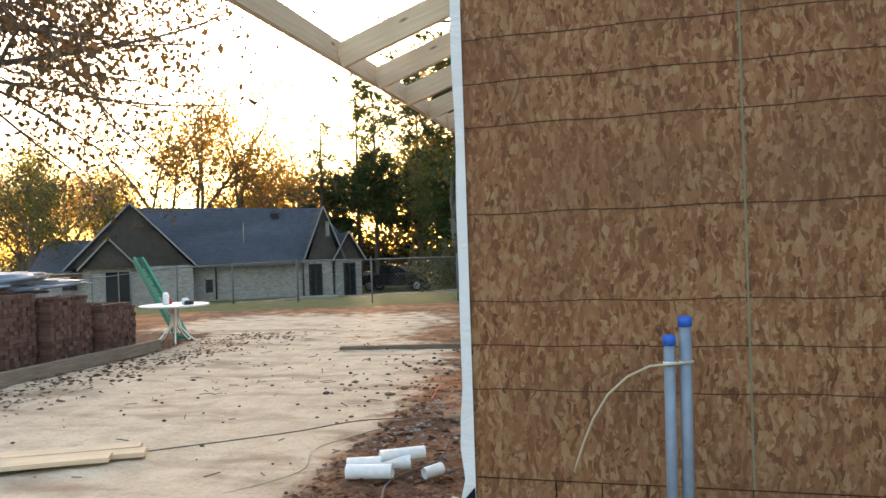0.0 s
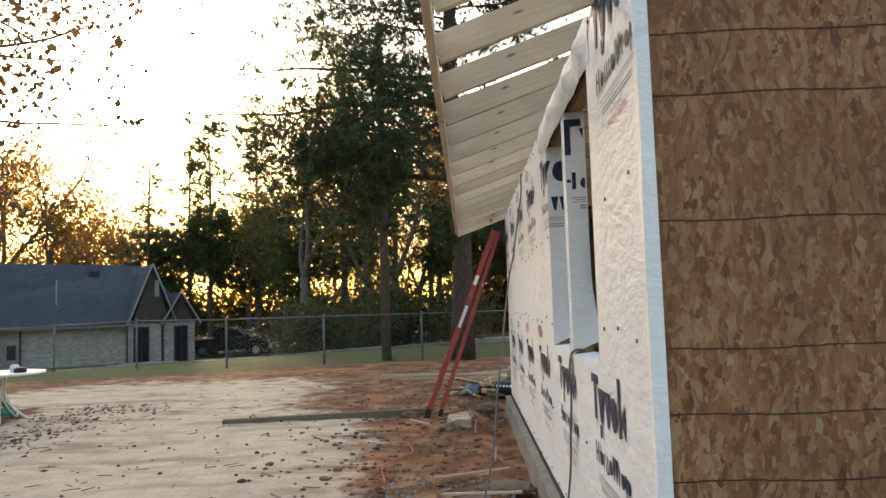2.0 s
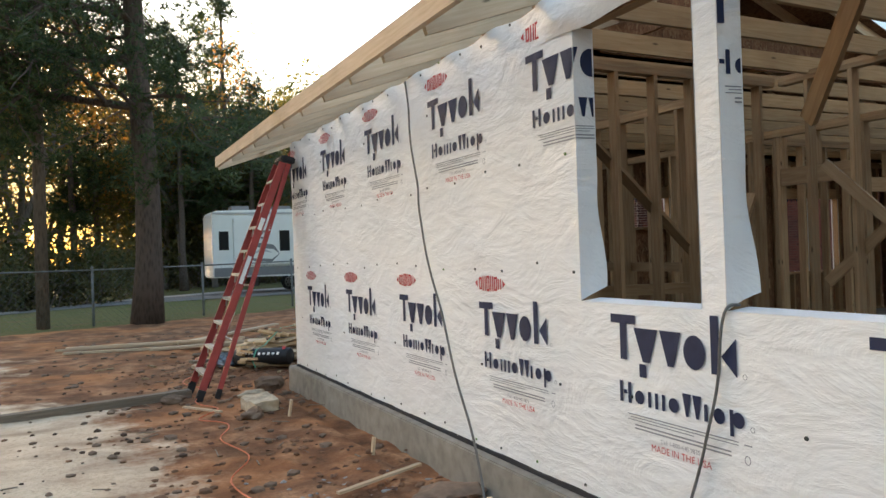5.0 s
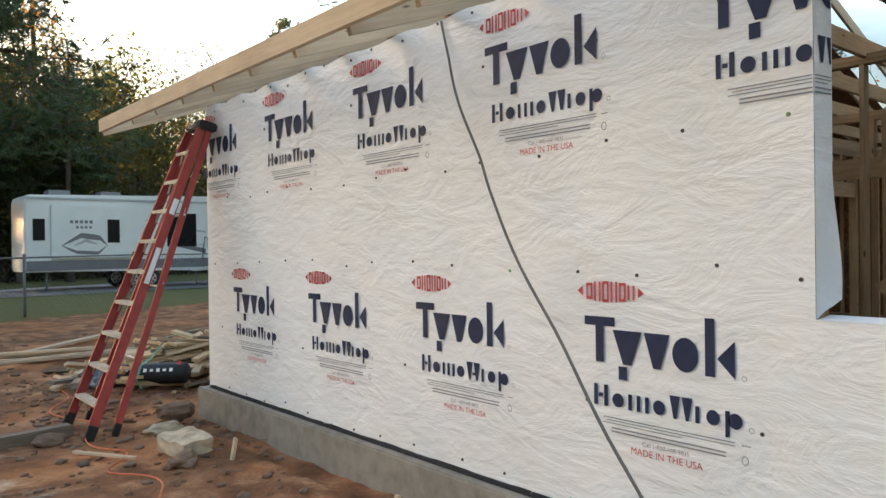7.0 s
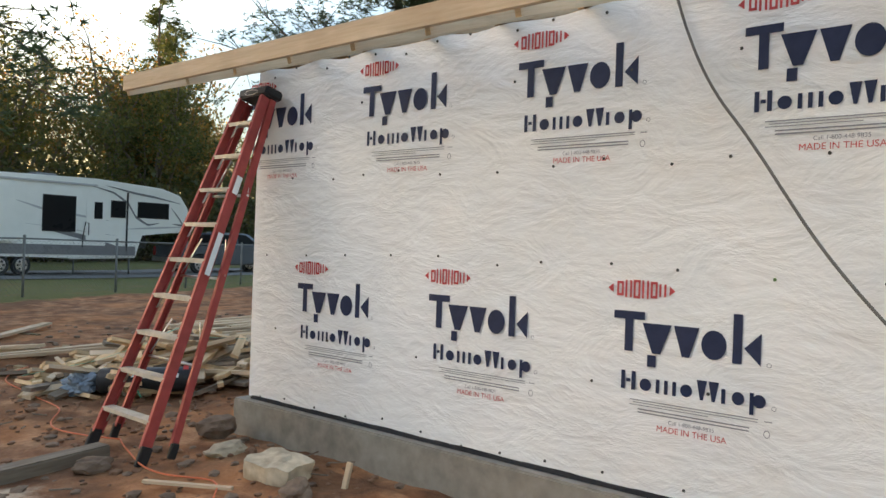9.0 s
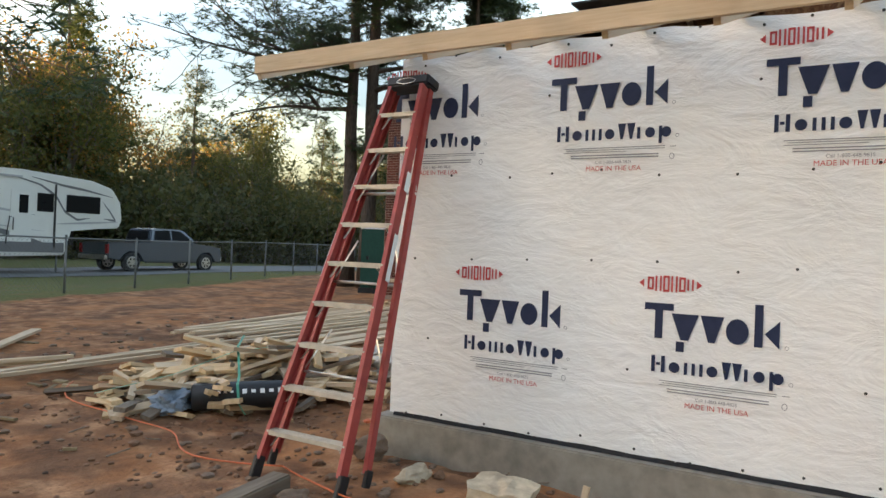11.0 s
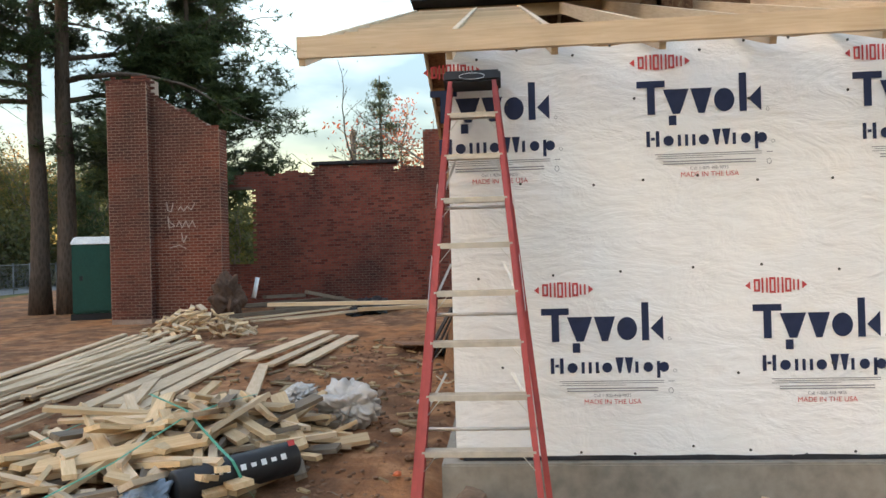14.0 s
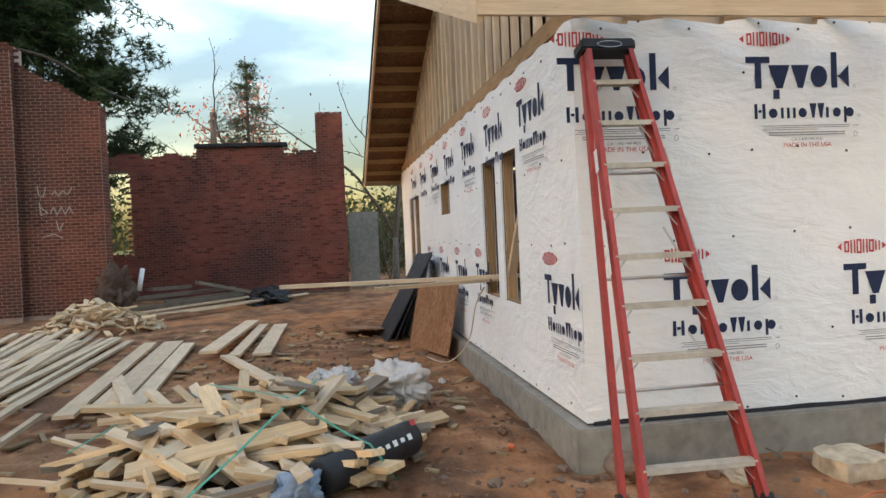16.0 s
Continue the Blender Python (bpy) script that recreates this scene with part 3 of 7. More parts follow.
# the wrap turned round the corner, seen as a pale strip
bm = bmesh.new()
for k in range(18):
    z0, z1 = SLAB + 0.15 + k * 0.155, SLAB + 0.15 + (k + 1) * 0.155
    e0, e1 = [0.012 * noise.noise((0, z * 2, 5)) + 0.05 * smooth(1.0, 0.45, z) * math.sin(z * 6) ** 2 for z in (z0, z1)]
    q = [(-0.030 - e0, -0.02, z0), (0.022, -0.014, z0), (0.022, -0.014, z1), (-0.030 - e1, -0.02, z1)]
    bm.faces.new([bm.verts.new(p) for p in q])
    q = [(-0.030 - e0, -0.02, z0), (-0.030 - e1, -0.02, z1), (-0.012, 0.10, z1), (-0.012, 0.10, z0)]
    bm.faces.new([bm.verts.new(p) for p in q])
part("corner_fold", bm, M_WRAP, wrap_w, "wrap folded round the corner")
bm = bmesh.new()
bm.faces.new([bm.verts.new(v) for v in ((0.022, -0.028, SLAB + 0.27), (-0.030, -0.034, SLAB + 0.21), (-0.050, -0.040, SLAB + 0.06), (-0.115, -0.055, SLAB - 0.09), (-0.075, -0.06, SLAB - 0.13), (-0.05, -0.05, SLAB - 0.07), (0.005, -0.034, SLAB + 0.004), (0.022, -0.028, SLAB + 0.004))])
bmesh.ops.solidify(bm, geom=bm.faces[:], thickness=0.004)
part("flashing", bm, M_FELT, wrap_w, "black flashing at the corner's foot")
for k in range(4):
    a = 0.14 + k * 2.17
    bm = bmesh.new()
    top = [bm.verts.new((x, a + 2.166 * i / 12, z)) for i in range(13) for x, z in ((-0.030, SLAB + 0.003), (-0.026, SLAB + 0.03 + 0.008 * math.sin(i * 1.7 + k)), (-0.004, SLAB + 0.03), (-0.004, SLAB + 0.003))]
    for i in range(12):
        for j in range(4):
            bm.faces.new((top[i * 4 + j], top[i * 4 + (j + 1) % 4], top[i * 4 + 4 + (j + 1) % 4], top[i * 4 + 4 + j]))
    part("flashing", bm, M_FELT, wrap_w, "thin black flashing under the wrap")
# flaps of wrap turned in at the openings
for (a, b, c, d) in WEST_OPEN:
    for y, s in ((a, -1), (b, 1)):
        bm = bmesh.new()
        n, cols, rows = 22, 5, []
        for k in range(n + 1):
            row = []
            for j in range(cols + 1):
                f = j / cols
                z = c + 0.075 * f + (d - c - 0.075 * f) * k / n
                loose = smooth(2.1, 1.85, z)
                wide = 0.125 + 0.025 * smooth(1.8, 1.38, z) + 0.012 * loose * noise.noise((y, z * 3.1, 1))
                fold = 0.025 * f * f * smooth(1.9, 1.35, z) if s > 0 else 0.0
                sway = 0.02 * loose * f * noise.noise((f * 2, z * 2.6, y))
                row.append(bm.verts.new((-0.014 + f * wide, y - s * (0.003 + 0.016 * f + fold + sway), z)))
            rows.append(row)
        for p, q in zip(rows, rows[1:]):
            for i in range(cols):
                fc = bm.faces.new((p[i], p[i + 1], q[i + 1], q[i]))
                fc.smooth = True
        part("flap", bm, M_WRAP, wrap_w, "wrap turned into the opening")
    bm = bmesh.new()
    q = [(-0.014, a, c), (-0.014, b, c), (0.12, b, c + 0.012), (0.12, a, c + 0.012)]
    bm.faces.new([bm.verts.new(p) for p in q])
    part("flap", bm, M_WRAP, wrap_w)
# crumpled wrap gathered over the heads of the two openings
bm = bmesh.new()
rows = []
for k in range(60):
    y, row = 0.98 + k * 0.0395, []
    for j in range(9):
        f = j / 8
        z = 2.755 + 0.03 * noise.noise((y * 3, 0, 9)) + f * (PLATE + 0.015 - 2.755)
        swell = math.sin(math.pi * min(1, f * 1.1)) * (0.03 + 0.05 * abs(noise.noise((y * 3.5, z * 5, 3)))) + 0.02 * abs(noise.noise((y * 11, z * 9, 6)))
        row.append(bm.verts.new((-0.016 - swell * smooth(0.98, 1.15, y) * smooth(3.31, 3.1, y), y, z)))
    rows.append(row)
for p, q in zip(rows, rows[1:]):
    for i in range(8):
        bm.faces.new((p[i], p[i + 1], q[i + 1], q[i])).smooth = True
part("flap", bm, M_WRAP, wrap_w, "crumpled wrap gathered over the openings")
for (a, b, c, d) in NORTH_OPEN:
    for x in (a, b):
        bm = bmesh.new()
        q = [(x, NORTH + 0.014, c), (x + 0.01, NORTH - 0.12, c), (x + 0.015, NORTH - 0.12, d), (x, NORTH + 0.014, d)]
        bm.faces.new([bm.verts.new(p) for p in q])
        part("flap", bm, M_WRAP, wrap_n)


# the printed marks, as plain shapes in their colours
def letters(text, size, name, material):
    cu = bpy.data.curves.new(name, "FONT")
    cu.body, cu.size, cu.align_x, cu.align_y = text, size, "CENTER", "CENTER"
    ob = bpy.data.objects.new(name, cu)
    scene.collection.objects.link(ob)
    me = bpy.data.meshes.new_from_object(ob.evaluated_get(bpy.context.evaluated_depsgraph_get()))
    bpy.data.objects.remove(ob)
    me.materials.append(material)
    return me


def poly(bm, pts):
    bm.faces.new([bm.verts.new((x, y, 0)) for x, y in pts])


def ring(bm, cx, cy, rx, ry, t, a0=0.0, a1=360.0, n=20):
    """A round stroke of thickness t."""
    p = []
    for k in range(n + 1):
        a = radians(a0 + (a1 - a0) * k / n)
        p.append(((cx + rx * math.cos(a), cy + ry * math.sin(a)), (cx + (rx - t) * math.cos(a), cy + (ry - t) * math.sin(a))))
    for (o, i), (o2, i2) in zip(p, p[1:]):
        poly(bm, (o, o2, i2, i))


def disc(bm, cx, cy, rx, ry):
    poly(bm, [(cx + rx * math.cos(a), cy + ry * math.sin(a)) for a in [k * math.pi / 10 for k in range(20)]])


def rect(bm, x0, y0, x1, y1):
    poly(bm, ((x0, y0), (x1, y0), (x1, y1), (x0, y1)))


def stroke(bm, x0, y0, x1, y1, t):
    poly(bm, ((x0 - t / 2, y0), (x0 + t / 2, y0), (x1 + t / 2, y1), (x1 - t / 2, y1)))


def mark_meshes(limit=9.0, first=-9.0):
    """Plain blocks, wedges and rings; origin at the big mark's upper left end, u to the right, v up. Nothing past limit."""
    big = bmesh.new()
    rect(big, 0.00, -0.045, 0.185, 0.0)
    rect(big, 0.068, -0.225, 0.118, -0.045)
    poly(big, ((0.172, -0.06), (0.340, -0.06), (0.280, -0.225), (0.232, -0.225)))
    rect(big, 0.205, -0.30, 0.255, -0.235)
    poly(big, ((0.350, -0.06), (0.490, -0.06), (0.440, -0.225), (0.400, -0.225)))
    disc(big, 0.568, -0.143, 0.066, 0.078)
    rect(big, 0.665, -0.225, 0.712, 0.03)
    poly(big, ((0.722, -0.143), (0.805, -0.06), (0.805, -0.225)))
    small = bmesh.new()
    x = 0.055
    rect(small, x, -0.44, x + 0.024, -0.335)
    rect(small, x + 0.062, -0.44, x + 0.086, -0.335)
    rect(small, x + 0.03, -0.397, x + 0.056, -0.378)
    disc(small, x + 0.145, -0.402, 0.034, 0.034)
    for k in range(3):
        rect(small, x + 0.205 + 0.047 * k, -0.44, x + 0.226 + 0.047 * k, -0.364)
    disc(small, x + 0.375, -0.402, 0.033, 0.034)
    poly(small, ((x + 0.430, -0.335), (x + 0.485, -0.335), (x + 0.466, -0.44), (x + 0.450, -0.44)))
    poly(small, ((x + 0.492, -0.335), (x + 0.547, -0.335), (x + 0.528, -0.44), (x + 0.512, -0.44)))
    rect(small, x + 0.560, -0.44, x + 0.581, -0.364)
    disc(small, x + 0.645, -0.402, 0.032, 0.034)
    disc(small, x + 0.748, -0.402, 0.033, 0.034)
    rect(small, x + 0.702, -0.475, x + 0.723, -0.362)
    red = bmesh.new()
    cx, cy = 0.155, 0.125
    for k in range(6):
        u = cx - 0.125 + k * 0.05
        h = 0.052 * math.sqrt(max(0.1, 1 - ((u + 0.012 - cx) / 0.185) ** 2))
        rect(red, u - 0.018, cy - h, u - 0.006, cy + h)
        if k % 2 == 0:
            rect(red, u - 0.006, cy - h, u + 0.016, cy - h + 0.014)
            rect(red, u - 0.006, cy + h - 0.014, u + 0.016, cy + h)
        rect(red, u + 0.010, cy - h, u + 0.022, cy + h)
    poly(red, ((cx - 0.198, cy), (cx - 0.165, cy - 0.026), (cx - 0.165, cy + 0.026)))
    poly(red, ((cx + 0.198, cy), (cx + 0.165, cy + 0.026), (cx + 0.165, cy - 0.026)))
    fine = bmesh.new()
    for v0, x0, x1, t in ((-0.495, 0.11, 0.80, 0.005), (-0.508, 0.13, 0.80, 0.004), (-0.522, 0.11, 0.55, 0.004), (-0.545, 0.16, 0.76, 0.007), (-0.562, 0.16, 0.76, 0.007)):
        rect(fine, x0, v0, x1, v0 + t)
    ring(fine, 0.845, -0.560, 0.016, 0.020, 0.004)
    ring(fine, 0.845, -0.215, 0.012, 0.012, 0.003)
    ring(fine, 0.875, -0.428, 0.012, 0.012, 0.003)
    rect(fine, 0.83, -0.500, 0.87, -0.495)
    for one in (big, small, red, fine):
        for x, way in ((limit, 1), (first, -1)):
            if abs(x) < 5:
                bmesh.ops.bisect_plane(one, geom=one.verts[:] + one.edges[:] + one.faces[:], plane_co=(x, 0, 0), plane_no=(way, 0, 0), clear_outer=True)
    return (mesh_of("brand_mark", big, M_NAVY), mesh_of("name_mark", small, M_NAVY), mesh_of("oval_mark", red, M_RED_PRINT), mesh_of("fine_print", fine, M_GREY_PRINT))


MARKS, CUT_MARKS = mark_meshes(), mark_meshes(0.46)
CALL, MADE = letters("Call 1-800-448-9835", 0.030, "phone_line", M_GREY_PRINT), letters("MADE IN THE USA", 0.046, "origin_line", M_RED_PRINT)


def printed(parent, m, skip=(), cut=False):
    marks = CUT_MARKS if cut else MARKS
    for name, me, off in (("oval_mark", marks[2], (0, 0)), ("brand_mark", marks[0], (0, 0)), ("name_mark", marks[1], (0, 0)), ("fine_print", marks[3], (0, 0)), ("phone_line", CALL, (0.46, -0.590)), ("origin_line", MADE, (0.46, -0.632))):
        if name in skip or (cut and name.endswith("line")):
            continue
        ob = new(name, me)
        ob.parent = parent
        ob.matrix_world = m @ pose(off[0], off[1], 0)


PITCH, FINE = 1.386, ("fine_print", "phone_line", "origin_line")
# u runs towards -y on the long wall, towards -x on the gable
for k in range(6):
    printed(wrap_w, pose(-0.0175, 8.265 - PITCH * k, 1.222, 90, 0, -90), ("oval_mark",) if k > 3 else ())
for k in range(5):
    printed(wrap_w, pose(-0.0175, 7.59 + PITCH - PITCH * k, 2.725, 90, 0, -90), (), k == 4)
printed(wrap_w, pose(-0.0175, 0.86, 2.98, 90, 0, -90), ("oval_mark",))
# the print runs on over the wrapped jambs and the post between the openings
for jamb, start in ((2.97, 0.462), (1.965, 0.081)):
    for name, me in zip(("brand_mark", "name_mark", "oval_mark", "fine_print"), mark_meshes(start + 0.115, start)):
        if name == "oval_mark":
            bpy.data.meshes.remove(me)
            continue
        ob = new(name, me)
        ob.parent = wrap_w
        ob.matrix_world = pose(-0.014, jamb - 0.0065, 2.725, 90, 0, -7.2) @ pose(-start, 0, 0)
for k in range(7):
    if k not in (1, 6):
        printed(wrap_n, pose(0.84 + PITCH * k, NORTH + 0.0175, 1.215, 90, 0, 180))
    printed(wrap_n, pose(1.49 + PITCH * k, NORTH + 0.0175, 2.70, 90, 0, 180), FINE if k in (1, 3, 5, 6) else ())

# cap nails in rows
def nail(parent, m, green=False):
    ob = new("cap_nail", NAIL_G if green else NAIL_K)
    ob.parent = parent
    ob.matrix_world = m


bm = bmesh.new()
tube(bm, [(0, 0, 0), (0, 0, 0.006)], [0.010, 0.008], 8)
NAIL_K = mesh_of("cap_nail", bm, M_NAIL)
NAIL_G = NAIL_K.copy()
NAIL_G.materials[0] = M_GREEN_CAP
rnd = random.Random(4)
for z, step in ((0.26, 0.40), (0.80, 0.8), (1.46, 0.41), (2.07, 0.41), (2.60, 0.8), (2.95, 0.30)):
    y = 0.25
    while y < 8.8:
        zz = z + rnd.uniform(-0.03, 0.03)
        if not any(a - 0.02 < y < b + 0.02 and c - 0.02 < zz < d + 0.02 for a, b, c, d in WEST_OPEN):
            nail(wrap_w, pose(-0.013, y, zz, 0, -90, 0), rnd.random() < 0.12)
        y += step * rnd.uniform(0.75, 1.25)
for z in (0.27, 1.46, 2.07, 2.9):
    x = 0.3
    while x < 8:
        if not any(a < x < b and c < z < d for a, b, c, d in NORTH_OPEN):
            nail(wrap_n, pose(x, NORTH + 0.013, z + rnd.uniform(-.03, .03), -90, 0, 0))
        x += 0.45 * rnd.uniform(0.7, 1.3)

# framing: plates, studs, headers
framing = thing("wall_framing", "bare pine stud framing inside the shell", "framing", "", "structure")


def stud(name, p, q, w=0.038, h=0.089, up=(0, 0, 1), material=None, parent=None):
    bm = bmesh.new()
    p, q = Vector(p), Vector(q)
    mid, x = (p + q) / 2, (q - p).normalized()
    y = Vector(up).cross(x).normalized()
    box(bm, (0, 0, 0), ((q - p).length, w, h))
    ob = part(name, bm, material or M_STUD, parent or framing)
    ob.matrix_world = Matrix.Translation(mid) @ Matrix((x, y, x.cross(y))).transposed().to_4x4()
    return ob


def stud_wall(p, q, z0, z1, opens=(), gap=0.406):
    """Studs, plates and headers along a line from p to q; openings as (from, to, sill, head) along it."""
    p, q = Vector((*p, 0)), Vector((*q, 0))
    length, d = (q - p).length, (q - p).normalized()
    n = d.cross(Vector((0, 0, 1)))
    for z in (z0 + 0.019, z1 - 0.019, z1 - 0.058):
        stud("plate", p + Vector((0, 0, z)), q + Vector((0, 0, z)), 0.089, 0.038)
    s = 0.02
    while s < length:
        hole = [o for o in opens if o[0] < s < o[1]]
        a = p + d * s
        if hole:
            if hole[0][2] - z0 > 0.2:
                stud("stud", a + Vector((0, 0, z0 + 0.04)), a + Vector((0, 0, hole[0][2])), 0.038, 0.089, n)
            stud("stud", a + Vector((0, 0, hole[0][3] + 0.18)), a + Vector((0, 0, z1 - 0.08)), 0.038, 0.089, n) if z1 - hole[0][3] > 0.3 else None
        else:
            stud("stud", a + Vector((0, 0, z0 + 0.04)), a + Vector((0, 0, z1 - 0.08)), 0.038, 0.089, n)
        s += gap
    for a, b, c, e in opens:
        for s in (a - 0.021, b + 0.021, b + 0.062):
            k = p + d * s
            stud("stud", k + Vector((0, 0, z0 + 0.04)), k + Vector((0, 0, z1 - 0.08)), 0.038, 0.089, n)
        stud("header", p + d * a + Vector((0, 0, e + 0.09)), p + d * b + Vector((0, 0, e + 0.09)), 0.075, 0.18)
        if c - z0 > 0.2:
            stud("sill", p + d * a + Vector((0, 0, c - 0.02)), p + d * b + Vector((0, 0, c - 0.02)), 0.089, 0.038)


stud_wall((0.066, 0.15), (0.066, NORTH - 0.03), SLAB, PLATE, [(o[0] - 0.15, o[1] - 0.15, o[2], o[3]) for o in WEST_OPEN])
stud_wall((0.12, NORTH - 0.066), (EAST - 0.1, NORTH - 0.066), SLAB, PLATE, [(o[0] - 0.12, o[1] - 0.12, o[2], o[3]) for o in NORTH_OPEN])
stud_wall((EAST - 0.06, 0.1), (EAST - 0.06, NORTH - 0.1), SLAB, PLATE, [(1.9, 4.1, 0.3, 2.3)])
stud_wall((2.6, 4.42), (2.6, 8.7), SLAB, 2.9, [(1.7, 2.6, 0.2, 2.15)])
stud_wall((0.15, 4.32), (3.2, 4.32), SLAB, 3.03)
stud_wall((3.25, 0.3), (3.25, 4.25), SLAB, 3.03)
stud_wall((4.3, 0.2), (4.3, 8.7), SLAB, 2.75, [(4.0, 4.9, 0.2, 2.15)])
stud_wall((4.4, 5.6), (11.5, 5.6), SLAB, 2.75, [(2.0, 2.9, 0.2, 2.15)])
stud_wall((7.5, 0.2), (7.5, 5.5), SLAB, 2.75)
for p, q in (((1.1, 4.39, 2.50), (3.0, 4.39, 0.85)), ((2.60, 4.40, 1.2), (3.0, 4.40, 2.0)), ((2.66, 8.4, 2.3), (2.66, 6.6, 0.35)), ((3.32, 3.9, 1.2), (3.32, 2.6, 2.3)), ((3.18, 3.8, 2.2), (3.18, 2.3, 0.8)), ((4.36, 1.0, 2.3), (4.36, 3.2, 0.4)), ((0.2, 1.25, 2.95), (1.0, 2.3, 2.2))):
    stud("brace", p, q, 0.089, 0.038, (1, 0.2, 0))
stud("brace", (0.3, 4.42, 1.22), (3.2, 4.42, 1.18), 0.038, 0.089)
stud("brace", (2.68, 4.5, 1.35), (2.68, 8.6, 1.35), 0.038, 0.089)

# roof: rafters, ceiling joists, ridge, fascia
roof = thing("roof_frame", "unsheathed pine rafters with a felted ridge", "roof", "", "structure")
y = 0.25
while y < NORTH:
    dz = 0.14 / math.cos(math.atan(SLOPE)) / 2
    stud("rafter", (EAVE_X + 0.02, y, roof_z(EAVE_X + 0.02) - dz), (RIDGE_X, y, RIDGE_Z - dz), 0.038, 0.14, (0, 0, 1), M_PINE, roof)
    stud("rafter", (2 * RIDGE_X - EAVE_X, y, 2.88 - dz), (RIDGE_X, y, RIDGE_Z - dz), 0.038, 0.14, (0, 0, 1), M_PINE, roof)
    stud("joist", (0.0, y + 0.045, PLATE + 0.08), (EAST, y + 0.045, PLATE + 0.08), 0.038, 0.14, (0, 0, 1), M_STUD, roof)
    y += 0.61
for x in (EAVE_X, 2 * RIDGE_X - EAVE_X):
    stud("fascia", (x, -3.2, 2.845), (x, RAKE, 2.845), 0.038, 0.125, (0, 0, 1), M_PINE, roof)
stud("ridge_board", (RIDGE_X, -3.2, RIDGE_Z - 0.09), (RIDGE_X, RAKE, RIDGE_Z - 0.09), 0.038, 0.18, (0, 0, 1), M_PINE, roof)
for s in (-1, 1):
    e = EAVE_X if s < 0 else 2 * RIDGE_X - EAVE_X
    stud("barge_rafter", (e, RAKE - 0.02, 2.81), (RIDGE_X, RAKE - 0.02, RIDGE_Z - 0.07), 0.038, 0.14, (0, 0, 1), M_PINE, roof)
    for k in range(1, 12):
        x = e + (RIDGE_X - e) * k / 11.5
        # far side takes the darker pine: shade under the deck set by colour
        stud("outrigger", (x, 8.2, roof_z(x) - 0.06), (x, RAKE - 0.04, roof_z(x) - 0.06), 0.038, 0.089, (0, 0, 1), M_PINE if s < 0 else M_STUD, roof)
# sheets on the far slope, their underside's shade put into the board colour
bm = bmesh.new()
ang = Euler((0, math.atan(SLOPE), 0)).to_quaternion()
far_mid = (RIDGE_X + 2 * RIDGE_X - EAVE_X) / 2
box(bm, (far_mid, (RAKE + 6.2) / 2, roof_z(far_mid) + 0.008), ((RIDGE_X - EAVE_X) / math.cos(math.atan(SLOPE)), RAKE - 6.2, 0.012), ang)
part("deck", bm, M_OSB_DARK, roof, "strand board roof deck on the far slope")
bm = bmesh.new()
box(bm, (RIDGE_X, (RAKE + 4.0) / 2, RIDGE_Z + 0.03), (0.7, RAKE - 4.0 + 0.1, 0.03))
part("felt", bm, M_FELT, roof, "black felt strip along the ridge")
far_x = 2 * RIDGE_X - EAVE_X
bm = bmesh.new()
bar(bm, (far_x, RAKE + 0.012, 2.90), (RIDGE_X, RAKE + 0.012, RIDGE_Z + 0.03), 0.02, 0.06)
part("drip_edge", bm, M_FELT, roof, "black felt edge on the far rake")
# open studs of the gable above the wrap
gable = thing("gable_framing", "close-set pine studs filling the open gable", "framing", "", "structure")
x = 0.25
while x < EAST - 0.2:
    top = roof_z(x) - 0.15
    if top > PLATE + 0.12:
        stud("stud", (x, NORTH - 0.05, PLATE + 0.02), (x, NORTH - 0.05, top), 0.089, 0.055, (0, 1, 0), M_PINE, gable)
    x += 0.36
bm = bmesh.new()
bm.faces.new([bm.verts.new(p) for p in ((0.2, NORTH - 0.30, PLATE), (EAST - 0.2, NORTH - 0.30, PLATE), (RIDGE_X, NORTH - 0.30, RIDGE_Z - 0.2))])
bmesh.ops.solidify(bm, geom=bm.faces[:], thickness=0.012)
part("backing", bm, M_OSB_DARK, gable, "brown sheathing behind the gable studs")
# raised part behind, with its own eave
upper = thing("upper_wall", "bare strand board wall of a raised roof part", "wall", "", "structure")
bm = bmesh.new()
span(bm, (3.2, -3.0, 3.9), (3.25, 6.75, 4.60))
span(bm, (3.2, 6.70, 3.9), (9.0, 6.75, 4.60))
part("sheathing", bm, M_OSB_DARK, upper)
bm = bmesh.new()
span(bm, (2.55, -3.0, 4.33), (2.59, 7.85, 4.45))
part("fascia", bm, M_PINE, upper)
y = -2.9
while y < 7.8:
    stud("rafter", (2.58, y, 4.40), (5.85, y, 5.52), 0.038, 0.13, (0, 0, 1), M_PINE, upper)
    y += 0.61
bm = bmesh.new()
box(bm, (4.1, 7.3, 5.04), (3.6, 1.1, 0.014), Euler((0, -math.atan2(1.12, 3.27), 0)).to_quaternion())
part("deck", bm, M_OSB_DARK, upper)


# ---- things close to the house ----
def place(name, p, q, w, h, material, parent=None, label="", category="", group="", up=(0, 0, 1), bevel=0.0):
    """A board from p to q whose own x axis runs along it."""
    bm = bmesh.new()
    p, q = Vector(p), Vector(q)
    x = (q - p).normalized()
    y = Vector(up).cross(x).normalized()
    box(bm, (0, 0, 0), ((q - p).length, w, h))
    ob = part(name, bm, material, parent, "" if category else label, bevel)
    ob.matrix_world = Matrix.Translation((p + q) / 2) @ Matrix((x, y, x.cross(y))).transposed().to_4x4()
    return tagged(ob, label, category, group) if category else ob


